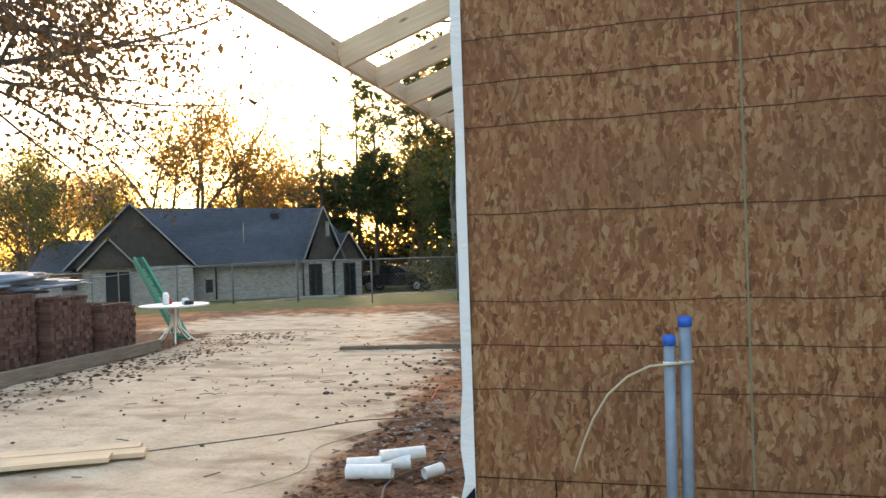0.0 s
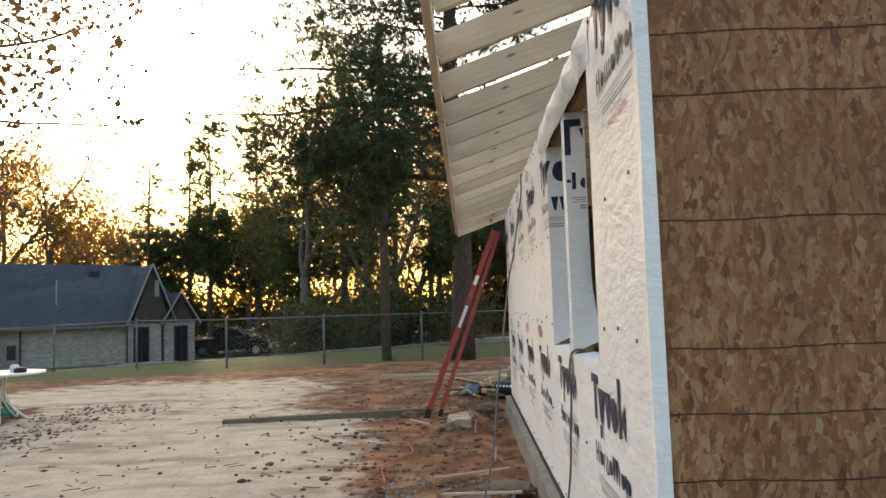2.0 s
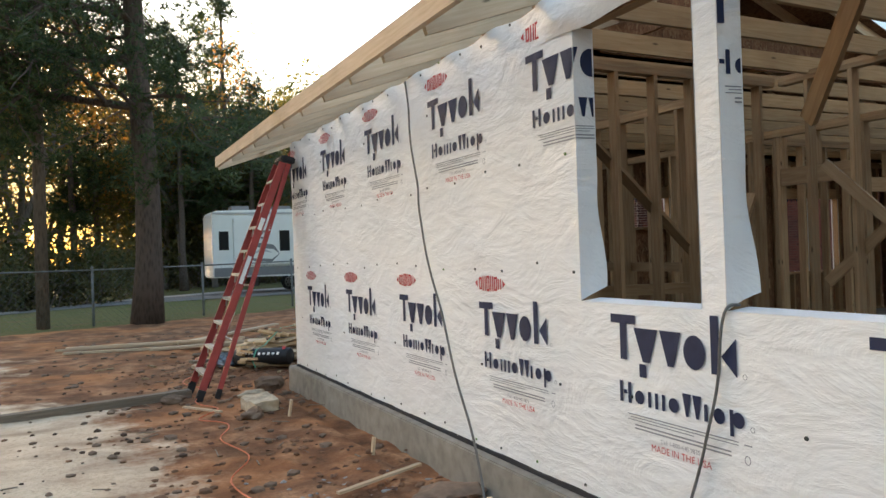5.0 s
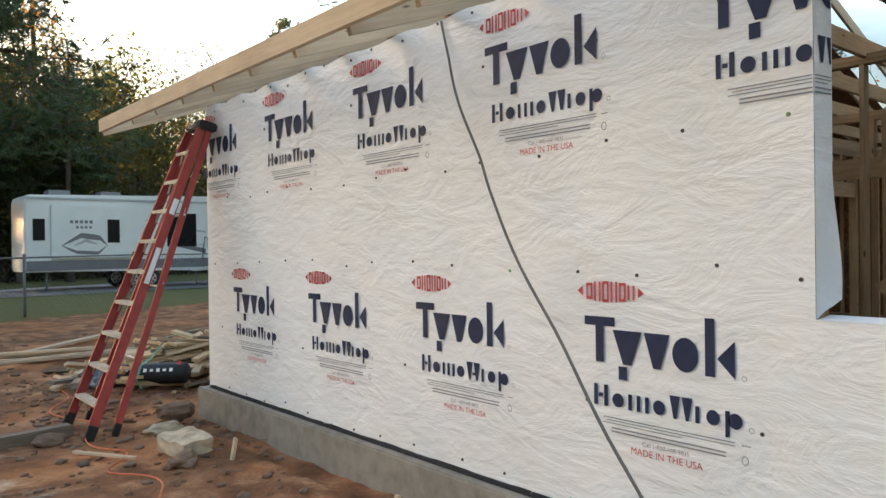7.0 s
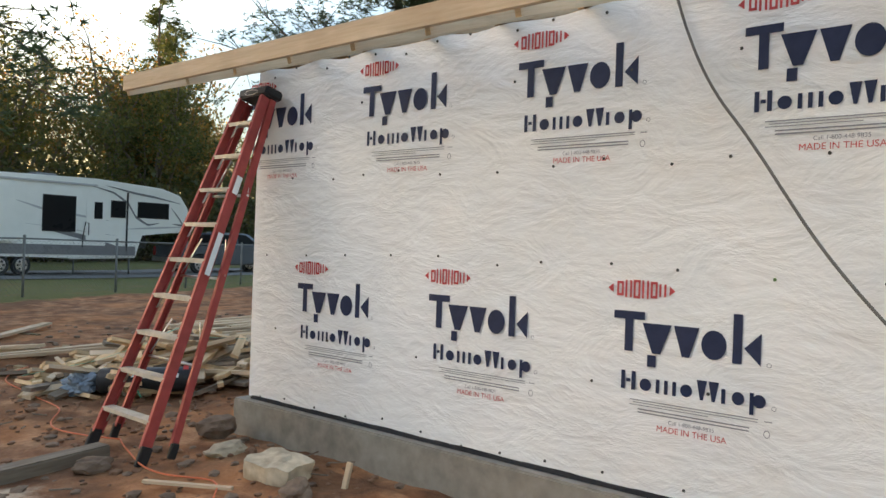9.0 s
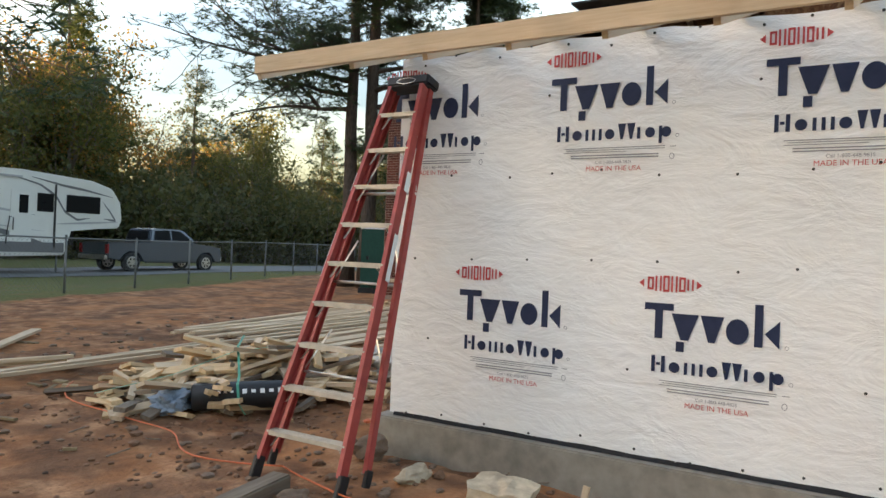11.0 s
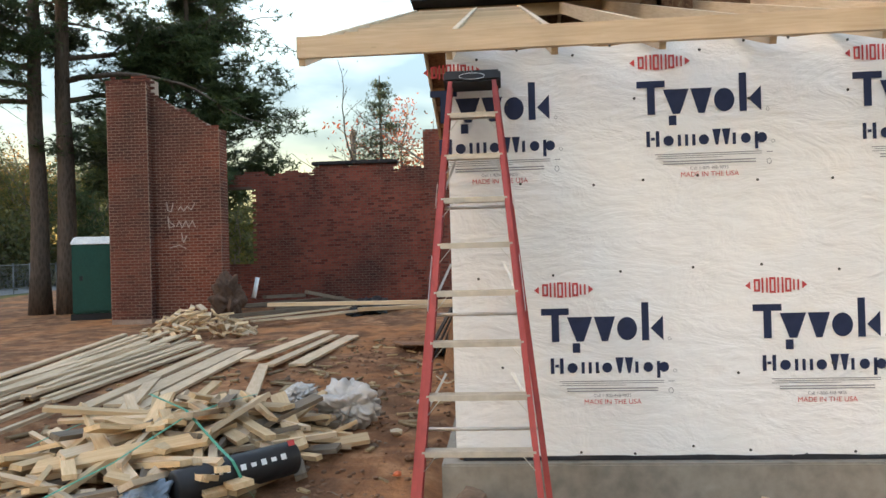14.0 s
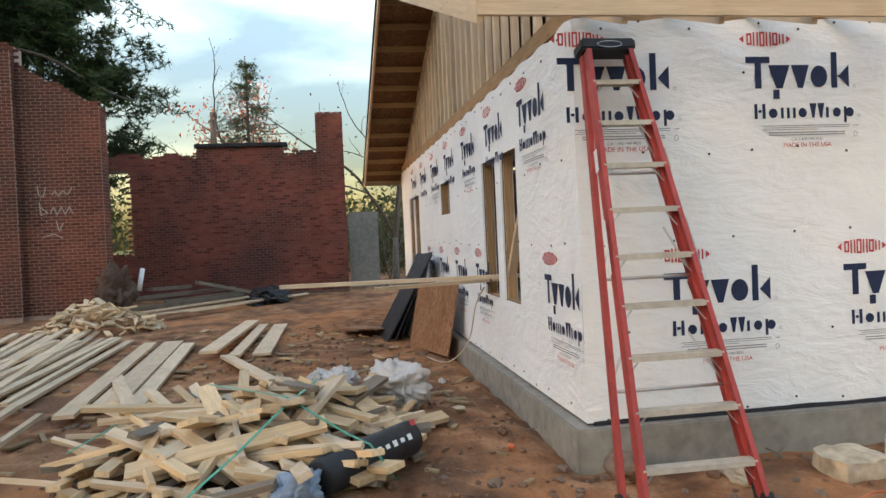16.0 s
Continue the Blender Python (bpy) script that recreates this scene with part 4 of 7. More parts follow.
def stepladder():
    t = thing("stepladder", "tall red fibreglass stepladder leaning closed against the wrapped wall", "ladder")
    foot, head = Vector((-1.29, 8.665, 0.0)), Vector((-0.20, 8.680, 2.72))
    along = (head - foot).normalized()
    across = Vector((0, 1, 0))
    out = across.cross(along).normalized()
    if out.x > 0:
        out = -out

    def at(s, side, lift=0.0):
        half = 0.355 - (0.355 - 0.155) * s / (head - foot).length
        return foot + along * s + across * half * side + out * lift
    full = (head - foot).length
    for side in (-1, 1):
        rail = part("rail", rail_mesh(at(0.10, side), at(full, side), out, side), M_RED, t)
        bm = bmesh.new()
        box(bm, at(0.05, side), (0.085, 0.036, 0.14), Euler((0, 0.38, 0)).to_quaternion())
        part("foot", bm, M_BLACK, rail, "black rubber foot", 0.006)
        bm = bmesh.new()
        bar(bm, at(1.38, side, 0.0) + across * side * 0.021, at(1.72, side, 0.0) + across * side * 0.021, 0.045, 0.002, out.cross(across))
        bar(bm, at(2.05, side, 0.0) + across * side * 0.021, at(2.2, side, 0.0) + across * side * 0.021, 0.05, 0.002, out.cross(across))
        part("sticker", bm, M_WHITE_PVC, rail, "worn pale warning sticker")
        q = Vector((-1.07, 8.665 + side * 0.40, 0.09))
        r = Vector((-0.13, 8.68 + side * 0.165, 2.70))
        rear = part("rear_rail", rail_mesh(q, r, out, side, 0.05), M_RED, t)
        bm = bmesh.new()
        box(bm, q - (r - q).normalized() * 0.03, (0.06, 0.034, 0.11), Euler((0, 0.33, 0)).to_quaternion())
        part("foot", bm, M_BLACK, rear, "black rubber foot", 0.006)
    for k in range(9):
        s = 0.30 + 0.30 * k
        a, b = at(s, -1), at(s, 1)
        bm = bmesh.new()
        box(bm, (a + b) / 2 + Vector((-0.005, 0, 0)), (0.085, (b - a).length - 0.02, 0.006))
        for dx in (-0.045, 0.037):
            box(bm, (a + b) / 2 + Vector((dx, 0, -0.013)), (0.004, (b - a).length - 0.02, 0.028))
        for j in range(5):
            box(bm, (a + b) / 2 + Vector((-0.035 + 0.016 * j, 0, 0.004)), (0.004, (b - a).length - 0.03, 0.003))
        step = part("step", bm, M_STEP, t, "dusty aluminium tread")
        for side, e in ((-1, a), (1, b)):
            bm = bmesh.new()
            bar(bm, e + Vector((-0.01, -side * 0.015, -0.11)), e + Vector((-0.01, -side * 0.09, -0.02)), 0.018, 0.003)
            part("brace", bm, M_ALU, step)
    for s in (0.62, 1.25, 1.9):
        f = s / 2.7
        w = 0.40 - 0.235 * f
        bm = bmesh.new()
        x = -1.07 + 0.94 * f
        tube(bm, [(x, 8.667 - w, s), (x, 8.667 + w, s)], 0.011, 8)
        part("rear_bar", bm, M_ALU, t)
        for side in (-1, 1):
            bm = bmesh.new()
            bar(bm, (x, 8.667 + side * w, s + 0.02), (x + 0.09, 8.667 + side * w * 0.55, s + 0.30), 0.014, 0.003, (1, 0, 0))
            part("brace", bm, M_ALU, t)
    bm = bmesh.new()
    box(bm, (-0.135, 8.68, 2.755), (0.17, 0.375, 0.08), Euler((0, 0.24, 0)).to_quaternion())
    cap = part("cap", bm, M_BLACK, t, "black moulded top cap", 0.014)
    bm = bmesh.new()
    ring(bm, 0, 0, 0.085, 0.024, 0.004, 0, 360, 24)
    ob = part("oval_badge", bm, M_ALU, cap)
    ob.matrix_world = Matrix.Translation((-0.232, 8.68, 2.765)) @ Matrix.Rotation(radians(-90), 4, "Z") @ Matrix.Rotation(radians(76), 4, "X")


def rail_mesh(p, q, out, side, depth=0.075):
    """A channel-shaped fibreglass rail."""
    bm = bmesh.new()
    d = (q - p).normalized()
    n = d.cross(out).normalized()
    bar(bm, p, q, 0.006, depth, out)
    for e in (-0.5, 0.5):
        o = out * depth * e - n * 0.013 * (1 if n.y * side > 0 else -1)
        bar(bm, p + o, q + o, 0.030, 0.006, out)
    return bm


stepladder()

# conduits in the porch
for x, y, top, gr in ((0.985, -0.31, 1.27, 0.024), (1.055, -0.285, 1.35, 0.026)):
    c = thing("conduit", "grey plastic conduit stub with a blue cap standing in the slab", "conduit", "conduits by the porch wall")
    bm = bmesh.new()
    tube(bm, [(x - 0.012, y, SLAB - 0.05), (x, y, top)], gr, 20)
    part("pipe", bm, M_GREY_PVC, c)
    bm = bmesh.new()
    tube(bm, [(x, y, top - 0.035), (x, y, top + 0.004), (x, y, top + 0.010)], [gr + 0.004, gr + 0.004, gr - 0.004], 20)
    part("cap", bm, M_BLUE, c, "bright blue plastic cap")
cable = [(1.085, -0.32, 1.165), (0.985, -0.342, 1.155), (0.90, -0.33, 1.145), (0.80, -0.30, 1.09), (0.71, -0.26, 1.00), (0.64, -0.22, 0.88), (0.59, -0.19, 0.76), (0.555, -0.17, 0.66), (0.54, -0.16, 0.61)]
bm = bmesh.new()
tube(bm, cable, 0.0055, 8)
solid("cable_end", bm, M_CORD_TAN, "pale cable tied to the conduits and curling down", "cable")
bm = bmesh.new()
for x, y, r in ((0.984, -0.31, 0.0275), (1.053, -0.285, 0.0295)):
    tube(bm, [(x, y, 1.152), (x, y, 1.164)], r, 16)
solid("cable_tie", bm, M_WHITE_PVC, "white tie round the two conduits", "cable tie")


def hang(name, pts, r, material, label, sub=6, wob=0.0, cat="cord"):
    """A cord through points, smoothed."""
    p = [Vector(v) for v in pts]
    out = []
    for k in range(len(p) - 1):
        a, b, c, d = p[max(k - 1, 0)], p[k], p[k + 1], p[min(k + 2, len(p) - 1)]
        for i in range(sub):
            t = i / sub
            v = 0.5 * ((2 * b) + (c - a) * t + (2 * a - 5 * b + 4 * c - d) * t * t + (3 * b - a - 3 * c + d) * t ** 3)
            v += Vector((noise.noise((k + t, 0, 1)), noise.noise((k + t, 5, 1)), 0)) * wob
            out.append(v)
    out.append(p[-1])
    bm = bmesh.new()
    tube(bm, out, r, 7)
    return solid(name, bm, material, label, cat)


hang("hanging_cord", [(-0.03, 5.19, 2.97), (-0.05, 5.10, 2.72), (-0.12, 4.91, 2.36), (-0.17, 4.72, 2.1), (-0.24, 4.54, 1.84), (-0.32, 4.21, 1.40), (-0.40, 3.82, 0.96), (-0.46, 3.47, 0.56), (-0.55, 3.15, 0.2), (-0.62, 2.95, 0.02), (-0.8, 2.6, 0.01), (-0.75, 2.0, 0.0), (-0.95, 1.4, 0.01), (-0.8, 0.5, 0.02), (-1.1, -0.6, 0.01)], 0.008, M_CORD_GREY, "grey cable hanging from the eave clear of the white wrap", 6, 0.012)
hang("window_cord", [(0.05, 1.95, 1.30), (-0.03, 1.96, 1.27), (-0.035, 2.0, 1.0), (-0.04, 2.08, 0.7), (-0.05, 2.17, 0.42), (-0.12, 2.22, 0.12), (-0.35, 2.0, 0.02), (-0.6, 1.6, 0.02)], 0.007, M_CORD_GREY, "dark cord hanging out of the window opening", 6, 0.01)
hang("orange_lead", [(-1.1, 8.95, 0.02), (-1.25, 8.5, 0.02), (-1.35, 8.0, 0.03), (-1.2, 7.6, 0.03), (-1.45, 7.2, 0.02), (-1.25, 6.8, 0.03), (-1.4, 6.3, 0.02), (-1.3, 5.6, 0.02), (-1.55, 5.0, 0.01), (-1.45, 4.2, 0.02)], 0.006, M_ORANGE, "thin orange extension lead snaking over the ground", 6, 0.03)
hang("orange_lead", [(-1.1, 8.95, 0.02), (-1.3, 9.6, 0.02), (-1.0, 10.2, 0.03), (-0.9, 11.0, 0.02), (-0.8, 11.9, 0.03), (-0.3, 12.6, 0.02)], 0.006, M_ORANGE, "thin orange extension lead snaking over the ground", 6, 0.04)
hang("ground_cord", [(-4.6, 0.5, 0.0), (-3.8, 1.4, 0.0), (-3.2, 2.0, 0.0), (-2.4, 2.6, 0.01), (-1.9, 3.2, 0.0), (-1.2, 3.3, 0.02), (-0.7, 3.6, 0.02)], 0.006, M_GREY_WOOD, "dark cord lying over the sand", 6, 0.04)
hang("ground_cord", [(-2.6, -1.0, 0.0), (-2.2, 0.6, 0.0), (-1.75, 1.5, 0.0), (-1.9, 2.2, 0.0), (-1.6, 2.9, 0.0)], 0.007, M_CORD_TAN, "tan cord lying over the sand", 6, 0.03)

# rocks and timber by the wall
bm = bmesh.new()
box(bm, (0, 0, 0), (0.28, 0.44, 0.15))
bmesh.ops.subdivide_edges(bm, edges=bm.edges[:], cuts=7, use_grid_fill=True)
for v in bm.verts:
    v.co *= 1 - 0.06 * max(0, v.co.length - 0.2) / 0.1
    v.co += Vector((noise.noise(v.co * 9), noise.noise(v.co * 9 + Vector((4, 0, 0))), noise.noise(v.co * 9 + Vector((0, 7, 0))))) * 0.022
    v.co += Vector((noise.noise(v.co * 3.5), noise.noise(v.co * 3.5 + Vector((9, 0, 0))), noise.noise(v.co * 3.5 + Vector((0, 3, 0))))) * 0.05
ob = solid("rock", bm, M_ROCK, "blocky pale limestone lying in the clay", "rock", "rocks by the house wall")
ob.matrix_world = pose(-0.80, 7.46, 0.05, 3, -5, 12) @ Matrix.Scale(0.93, 4)
for c, r, sq, lab in (((-0.72, 8.15, 0.02), 0.12, (1.5, 0.8, 0.5), "pale flat rock beside the ladder"), ((-0.95, 7.1, 0.02), 0.10, (1, 1, 0.7), "small rock in the clay"), ((-0.40, 8.75, 0.03), 0.13, (1.3, 0.9, 0.7), "rock against the slab's foot"), ((-1.55, 8.45, 0.02), 0.09, (1.4, 0.8, 0.6), "small rock near the ladder"), ((-0.35, 4.0, 0.0), 0.16, (1.5, 1, 0.4), "grey rubble piece by the slab"), ((-0.75, 3.4, 0.0), 0.2, (1.5, 1, 0.35), "grey rubble piece by the slab"), ((-0.3, 3.1, 0.0), 0.15, (1.3, 1, 0.4), "grey rubble piece by the slab")):
    bm = bmesh.new()
    lump(bm, c, r, 0.45, c[0] * 7, sq, 3)
    solid("rock", bm, M_ROCK if "pale" in lab else M_STONE, lab, "rock", "rocks by the house wall")
rnd = random.Random(11)
bm = bmesh.new()
for k in range(420):
    x, y = rnd.uniform(-1.5, -0.1), rnd.gauss(3.2, 0.75)
    lump(bm, (x, y, land(x, y)), rnd.uniform(0.010, 0.030), 0.4, k, (1, 1, 0.6), 1)
solid("gravel", bm, M_GRAVEL, "grey gravel spilled beside the slab", "gravel", "", "stuff")
place("timber_beam", (-1.32, 8.75, 0.0), (-4.3, 8.33, -0.03), 0.14, 0.14, M_GREY_WOOD, None, "weathered grey timber beam half sunk in the clay", "beam", "", (0, 0, 1), 0.01)
place("stake", (-0.60, 7.05, -0.05), (-0.58, 7.02, 0.14), 0.04, 0.02, M_PINE, None, "short pine stake driven into the clay", "stake", "", (1, 0, 0))
place("stake", (-0.42, 5.2, -0.05), (-0.40, 5.2, 0.12), 0.04, 0.02, M_PINE, None, "short pine stake driven into the clay", "stake", "", (1, 0, 0))
for p, q in (((-1.0, 4.3, 0.03), (-0.3, 4.55, 0.05)), ((-0.9, 3.7, 0.03), (-0.25, 3.6, 0.06)), ((-1.5, 7.9, 0.03), (-1.2, 7.4, 0.03))):
    place("lath", p, q, 0.035, 0.018, M_PINE, None, "thin pine lath lying on the ground", "lath", "laths on the ground")
place("plank", (-0.14, 0.35, 0.26), (-0.62, -0.75, 0.02), 0.14, 0.038, M_PINE, None, "pale pine plank leaning on the slab's corner", "plank", "", (0, 0, 1), 0.003)

# planks beside the sand, white pipes in the debris
for k, (p, q) in enumerate((((-3.3, 1.75, 0.03), (-5.6, 0.55, 0.03)), ((-3.45, 1.5, 0.05), (-5.7, 0.3, 0.05)), ((-3.5, 1.95, 0.02), (-5.5, 0.9, 0.02)))):
    place("plank", p, q, 0.19, 0.038, M_PINE, None, "yellow pine plank lying on the sand", "plank", "planks on the sand")
for p, q, r in (((-1.35, 1.55, 0.06), (-0.88, 1.68, 0.07), 0.055), ((-1.30, 1.42, 0.05), (-0.95, 1.45, 0.06), 0.055), ((-1.1, 1.6, 0.12), (-0.8, 1.78, 0.12), 0.05), ((-0.72, 1.5, 0.04), (-0.62, 1.62, 0.05), 0.045)):
    c = thing("pipe_offcut", "white plastic pipe offcut lying in the debris", "pipe", "white pipe offcuts")
    bm = bmesh.new()
    tube(bm, [p, q], r, 18, False)
    tube(bm, [p, q], r - 0.006, 18, False)
    part("pipe", bm, M_WHITE_PVC, c)
bm = bmesh.new()
for k in range(2200):
    if rnd.random() < 0.4:
        x, y = rnd.uniform(-1.6, -0.1), rnd.gauss(1.9, 1.4)
    else:
        x, y = rnd.gauss(-6.9, 0.5), rnd.uniform(0.5, 11)
    a, s = rnd.uniform(0, 6.3), rnd.uniform(0.02, 0.055)
    z = land(x, y) + rnd.uniform(0.005, 0.035)
    dx, dy, tilt = math.cos(a) * s, math.sin(a) * s, rnd.uniform(-0.6, 0.6) * s
    bm.faces.new([bm.verts.new(v) for v in ((x - dx, y - dy, z), (x + dy * 0.55, y - dx * 0.55, z + tilt), (x + dx, y + dy, z), (x - dy * 0.55, y + dx * 0.55, z - tilt * 0.3 + 0.01))])
solid("fallen_leaves", bm, M_DEADLEAF, "brown dead leaves scattered over the ground", "leaves", "", "stuff")
bm = bmesh.new()
for k in range(190):
    x, y = (rnd.uniform(-6.8, -0.4), rnd.uniform(-1.5, 13)) if k % 3 else (rnd.gauss(-3.2, 1.0), rnd.gauss(6.2, 1.3))
    r = rnd.uniform(0.006, 0.022) * (1.9 if rnd.random() < 0.12 else 1)
    lump(bm, (x, y, land(x, y) + r * 0.3), r, 0.4, k, (1.2, 1, 0.7), 1)
solid("clods", bm, M_CLOD, "dark clods and cones strewn over the sand", "clods", "", "stuff")
bm = bmesh.new()
for k in range(700):
    x, y = rnd.uniform(-3.0, 6.0), rnd.uniform(4.5, 17)
    if -0.15 < x and y < 9:
        continue
    r = rnd.uniform(0.012, 0.05)
    lump(bm, (x, y, land(x, y) + r * 0.2), r, 0.45, k, (1.2, 1, 0.6), 1)
solid("clay_lumps", bm, M_STONE, "clay lumps and stones on the churned ground", "lumps", "", "stuff")
bm = bmesh.new()
for k in range(150):
    x, y = rnd.uniform(-6.0, 1.0), rnd.uniform(1, 14)
    if x > -0.15 and y < 9:
        continue
    a, s = rnd.uniform(0, 6.3), rnd.uniform(0.05, 0.22)
    z = land(x, y) + 0.012
    bar(bm, (x, y, z), (x + math.cos(a) * s, y + math.sin(a) * s, z + rnd.uniform(-.005, .02)), 0.008, 0.008)
solid("twigs", bm, M_GREY_WOOD, "brown twigs and splinters scattered on the ground", "twigs", "", "stuff")

# long boards laid out on the clay
def spread(label, group, n, p, q, step, w=0.14, h=0.038, seed=1, material=None):
    r = random.Random(seed)
    p, q = Vector(p), Vector(q)
    side = Vector((0, 0, 1)).cross((q - p).normalized())
    for k in range(n):
        a, b = p + side * step * k, q + side * step * k
        sh = (b - a).normalized() * r.uniform(-0.35, 0.35)
        tw = side * r.uniform(-0.08, 0.08)
        lay = 0.04 + 0.035 * (k % 3)
        a, b = a + sh + tw, b + sh - tw
        a.z, b.z = land(a.x, a.y) + lay, land(b.x, b.y) + lay + r.uniform(0, 0.03)
        place("board", a, b, w * r.choice((0.65, 1, 1)), h, material or M_PINE, None, label, "board", group)


spread("long pale pine board laid on the red clay", "long boards on the clay", 13, (3.3, 15.4, 0), (9.3, 16.3, 0), -0.12, seed=3, w=0.10)
spread("long pale pine board laid on the red clay", "long boards on the clay", 9, (3.0, 13.7, 0), (8.1, 13.95, 0), 0.14, seed=5, w=0.12)
spread("wide pine board lying on the clay", "boards by the scrap heap", 3, (2.5, 12.55, 0), (7.2, 12.72, 0), 0.27, seed=7, w=0.29)
spread("wide pine board lying on the clay", "boards by the scrap heap", 3, (5.5, 11.55, 0), (9.5, 11.50, 0), 0.30, seed=9, w=0.25)
spread("pale pine board lying on the bare clay", "boards north of the house", 4, (-2.7, 14.9, 0), (0.2, 13.8, 0), -0.14, w=0.09, seed=13)
spread("pale pine board lying on the bare clay", "boards north of the house", 3, (-1.2, 13.6, 0), (2.6, 13.9, 0), -0.3, w=0.09, seed=15)
for p, q in (((-0.9, 14.0, 0.05), (1.6, 16.6, 0.05)), ((1.0, 12.0, 0.1), (4.6, 13.2, 0.06)), ((1.6, 10.9, 0.25), (5.4, 12.0, 0.06))):
    place("board", p, q, 0.14, 0.038, M_PINE, None, "pale pine board lying on the bare clay", "board", "boards north of the house")


def heap(label, group, cx, cy, rx, ry, top, n, lmin, lmax, seed, mats, lean=0.25, main=None):
    """A heap of sawn offcuts, each a thing of its own."""
    r = random.Random(seed)
    for k in range(n):
        d, a = math.sqrt(r.random()), r.uniform(0, 2 * math.pi)
        x, y = cx + rx * d * math.cos(a), cy + ry * d * math.sin(a)
        z = land(x, y) + 0.03 + top * (1 - d * d) * r.uniform(0.25, 1.0)
        yaw = r.uniform(0, math.pi) if main is None else r.gauss(main, 0.75)
        length = r.uniform(lmin, lmax) * (0.75 if d > 0.75 else 1)
        v = Vector((math.cos(yaw), math.sin(yaw), r.uniform(-lean, lean))) * length / 2
        p, q = Vector((x, y, z)) - v, Vector((x, y, z)) + v
        p.z, q.z = max(p.z, land(p.x, p.y) + 0.02), max(q.z, land(q.x, q.y) + 0.02)
        place("wood_block" if lmax < 0.6 else "wood_strip" if lmin >= 1.0 else "offcut", p, q, r.choice((0.089, 0.089, 0.14, 0.06, 0.038)), 0.038, r.choice(mats), None, label, "offcut", group, (r.uniform(-.5, .5), r.uniform(-.5, .5), 1))


heap("sawn pine offcut thrown on the scrap heap", "scrap heap offcuts", 0.80, 11.2, 1.55, 1.2, 0.42, 175, 0.4, 1.4, 21, [M_SCRAP, M_SCRAP, M_SCRAP, M_SCRAP, M_PINE, M_PINE, M_GREY_WOOD], 0.3, 0.5)
heap("short pine block on the pile of offcuts", "block pile", 10.2, 15.0, 1.35, 1.15, 0.62, 130, 0.18, 0.5, 23, [M_SCRAP, M_PINE], 0.7)
heap("long strip of pine on the scrap heap", "scrap heap strips", 1.1, 11.2, 1.0, 0.9, 0.42, 34, 1.0, 2.1, 25, [M_SCRAP, M_PINE, M_GREY_WOOD], 0.12, 0.45)
bm = bmesh.new()
for k in range(190):
    x, y, a, s = rnd.gauss(4.0, 2.6), rnd.gauss(11.6, 1.6), rnd.uniform(0, 6.3), rnd.uniform(0.06, 0.35)
    if y > 9.2:
        bar(bm, (x, y, land(x, y) + 0.015), (x + math.cos(a) * s, y + math.sin(a) * s, land(x, y) + 0.025), rnd.choice((0.02, 0.04, 0.089)), 0.02)
solid("splinters", bm, wood("trodden_pine", (0.52, 0.38, 0.22), (0.34, 0.22, 0.11), 0.6, 0.8, True), "splinters of pine trodden into the clay", "splinters", "", "stuff")

# black roll on the heap, straps, plastic
roll = thing("felt_roll", "black wrapped roll of roofing felt lying on the scrap heap", "roll")
bm = bmesh.new()
p, q = Vector((-0.42, 10.68, 0.14)), Vector((0.22, 10.06, 0.17))
tube(bm, [p, p.lerp(q, 0.02), p.lerp(q, 0.5), p.lerp(q, 0.98), q], [0.10, 0.118, 0.122, 0.118, 0.10], 24)
part("roll", bm, M_BLACK, roll, "", 0, True)
dirn = (q - p).normalized()
side = Vector((-0.62, -0.62, 0.45))
side = (side - dirn * side.dot(dirn)).normalized()
upv = dirn.cross(side)
bm = bmesh.new()
for k in range(5):
    c = p.lerp(q, 0.50 + 0.085 * k) + side * 0.1195
    box(bm, c, (0.038, 0.028 if k % 2 else 0.04, 0.006), Matrix((dirn, upv, side)).transposed().to_quaternion())
for k in range(4):
    c = p.lerp(q, 0.2 + 0.06 * k) + side * 0.1195
    box(bm, c, (0.026, 0.02, 0.006), Matrix((dirn, upv, side)).transposed().to_quaternion())
part("pale_print", bm, M_WHITE_PVC, roll, "pale printed bars")
bm = bmesh.new()
box(bm, p.lerp(q, 0.93) + side * 0.08 + Vector((0, 0, 0.09)), (0.05, 0.04, 0.006), Matrix((dirn, upv, side)).transposed().to_quaternion())
part("red_print", bm, M_RED_PRINT, roll)
for s0, pts in ((1, [(0.95, 11.5, 0.5), (0.3, 10.9, 0.50), (-0.05, 10.50, 0.30), (-0.2, 10.36, 0.26), (-0.28, 10.25, 0.12), (-0.25, 10.2, 0.03)]), (2, [(-0.8, 11.5, 0.12), (-0.2, 11.2, 0.25), (0.25, 10.9, 0.45), (0.7, 10.75, 0.48), (1.3, 10.7, 0.42)]), (3, [(0.8, 12.5, 0.1), (1.2, 12.2, 0.22), (1.8, 11.6, 0.25), (2.2, 11.3, 0.1)])):
    bm = bmesh.new()
    v = [Vector(k) for k in pts]
    for a, b in zip(v, v[1:]):
        bar(bm, a, b, 0.022, 0.002)
    solid("strap", bm, M_GREENSTRAP, "loose green plastic strapping on the scrap heap", "strap", "green straps")


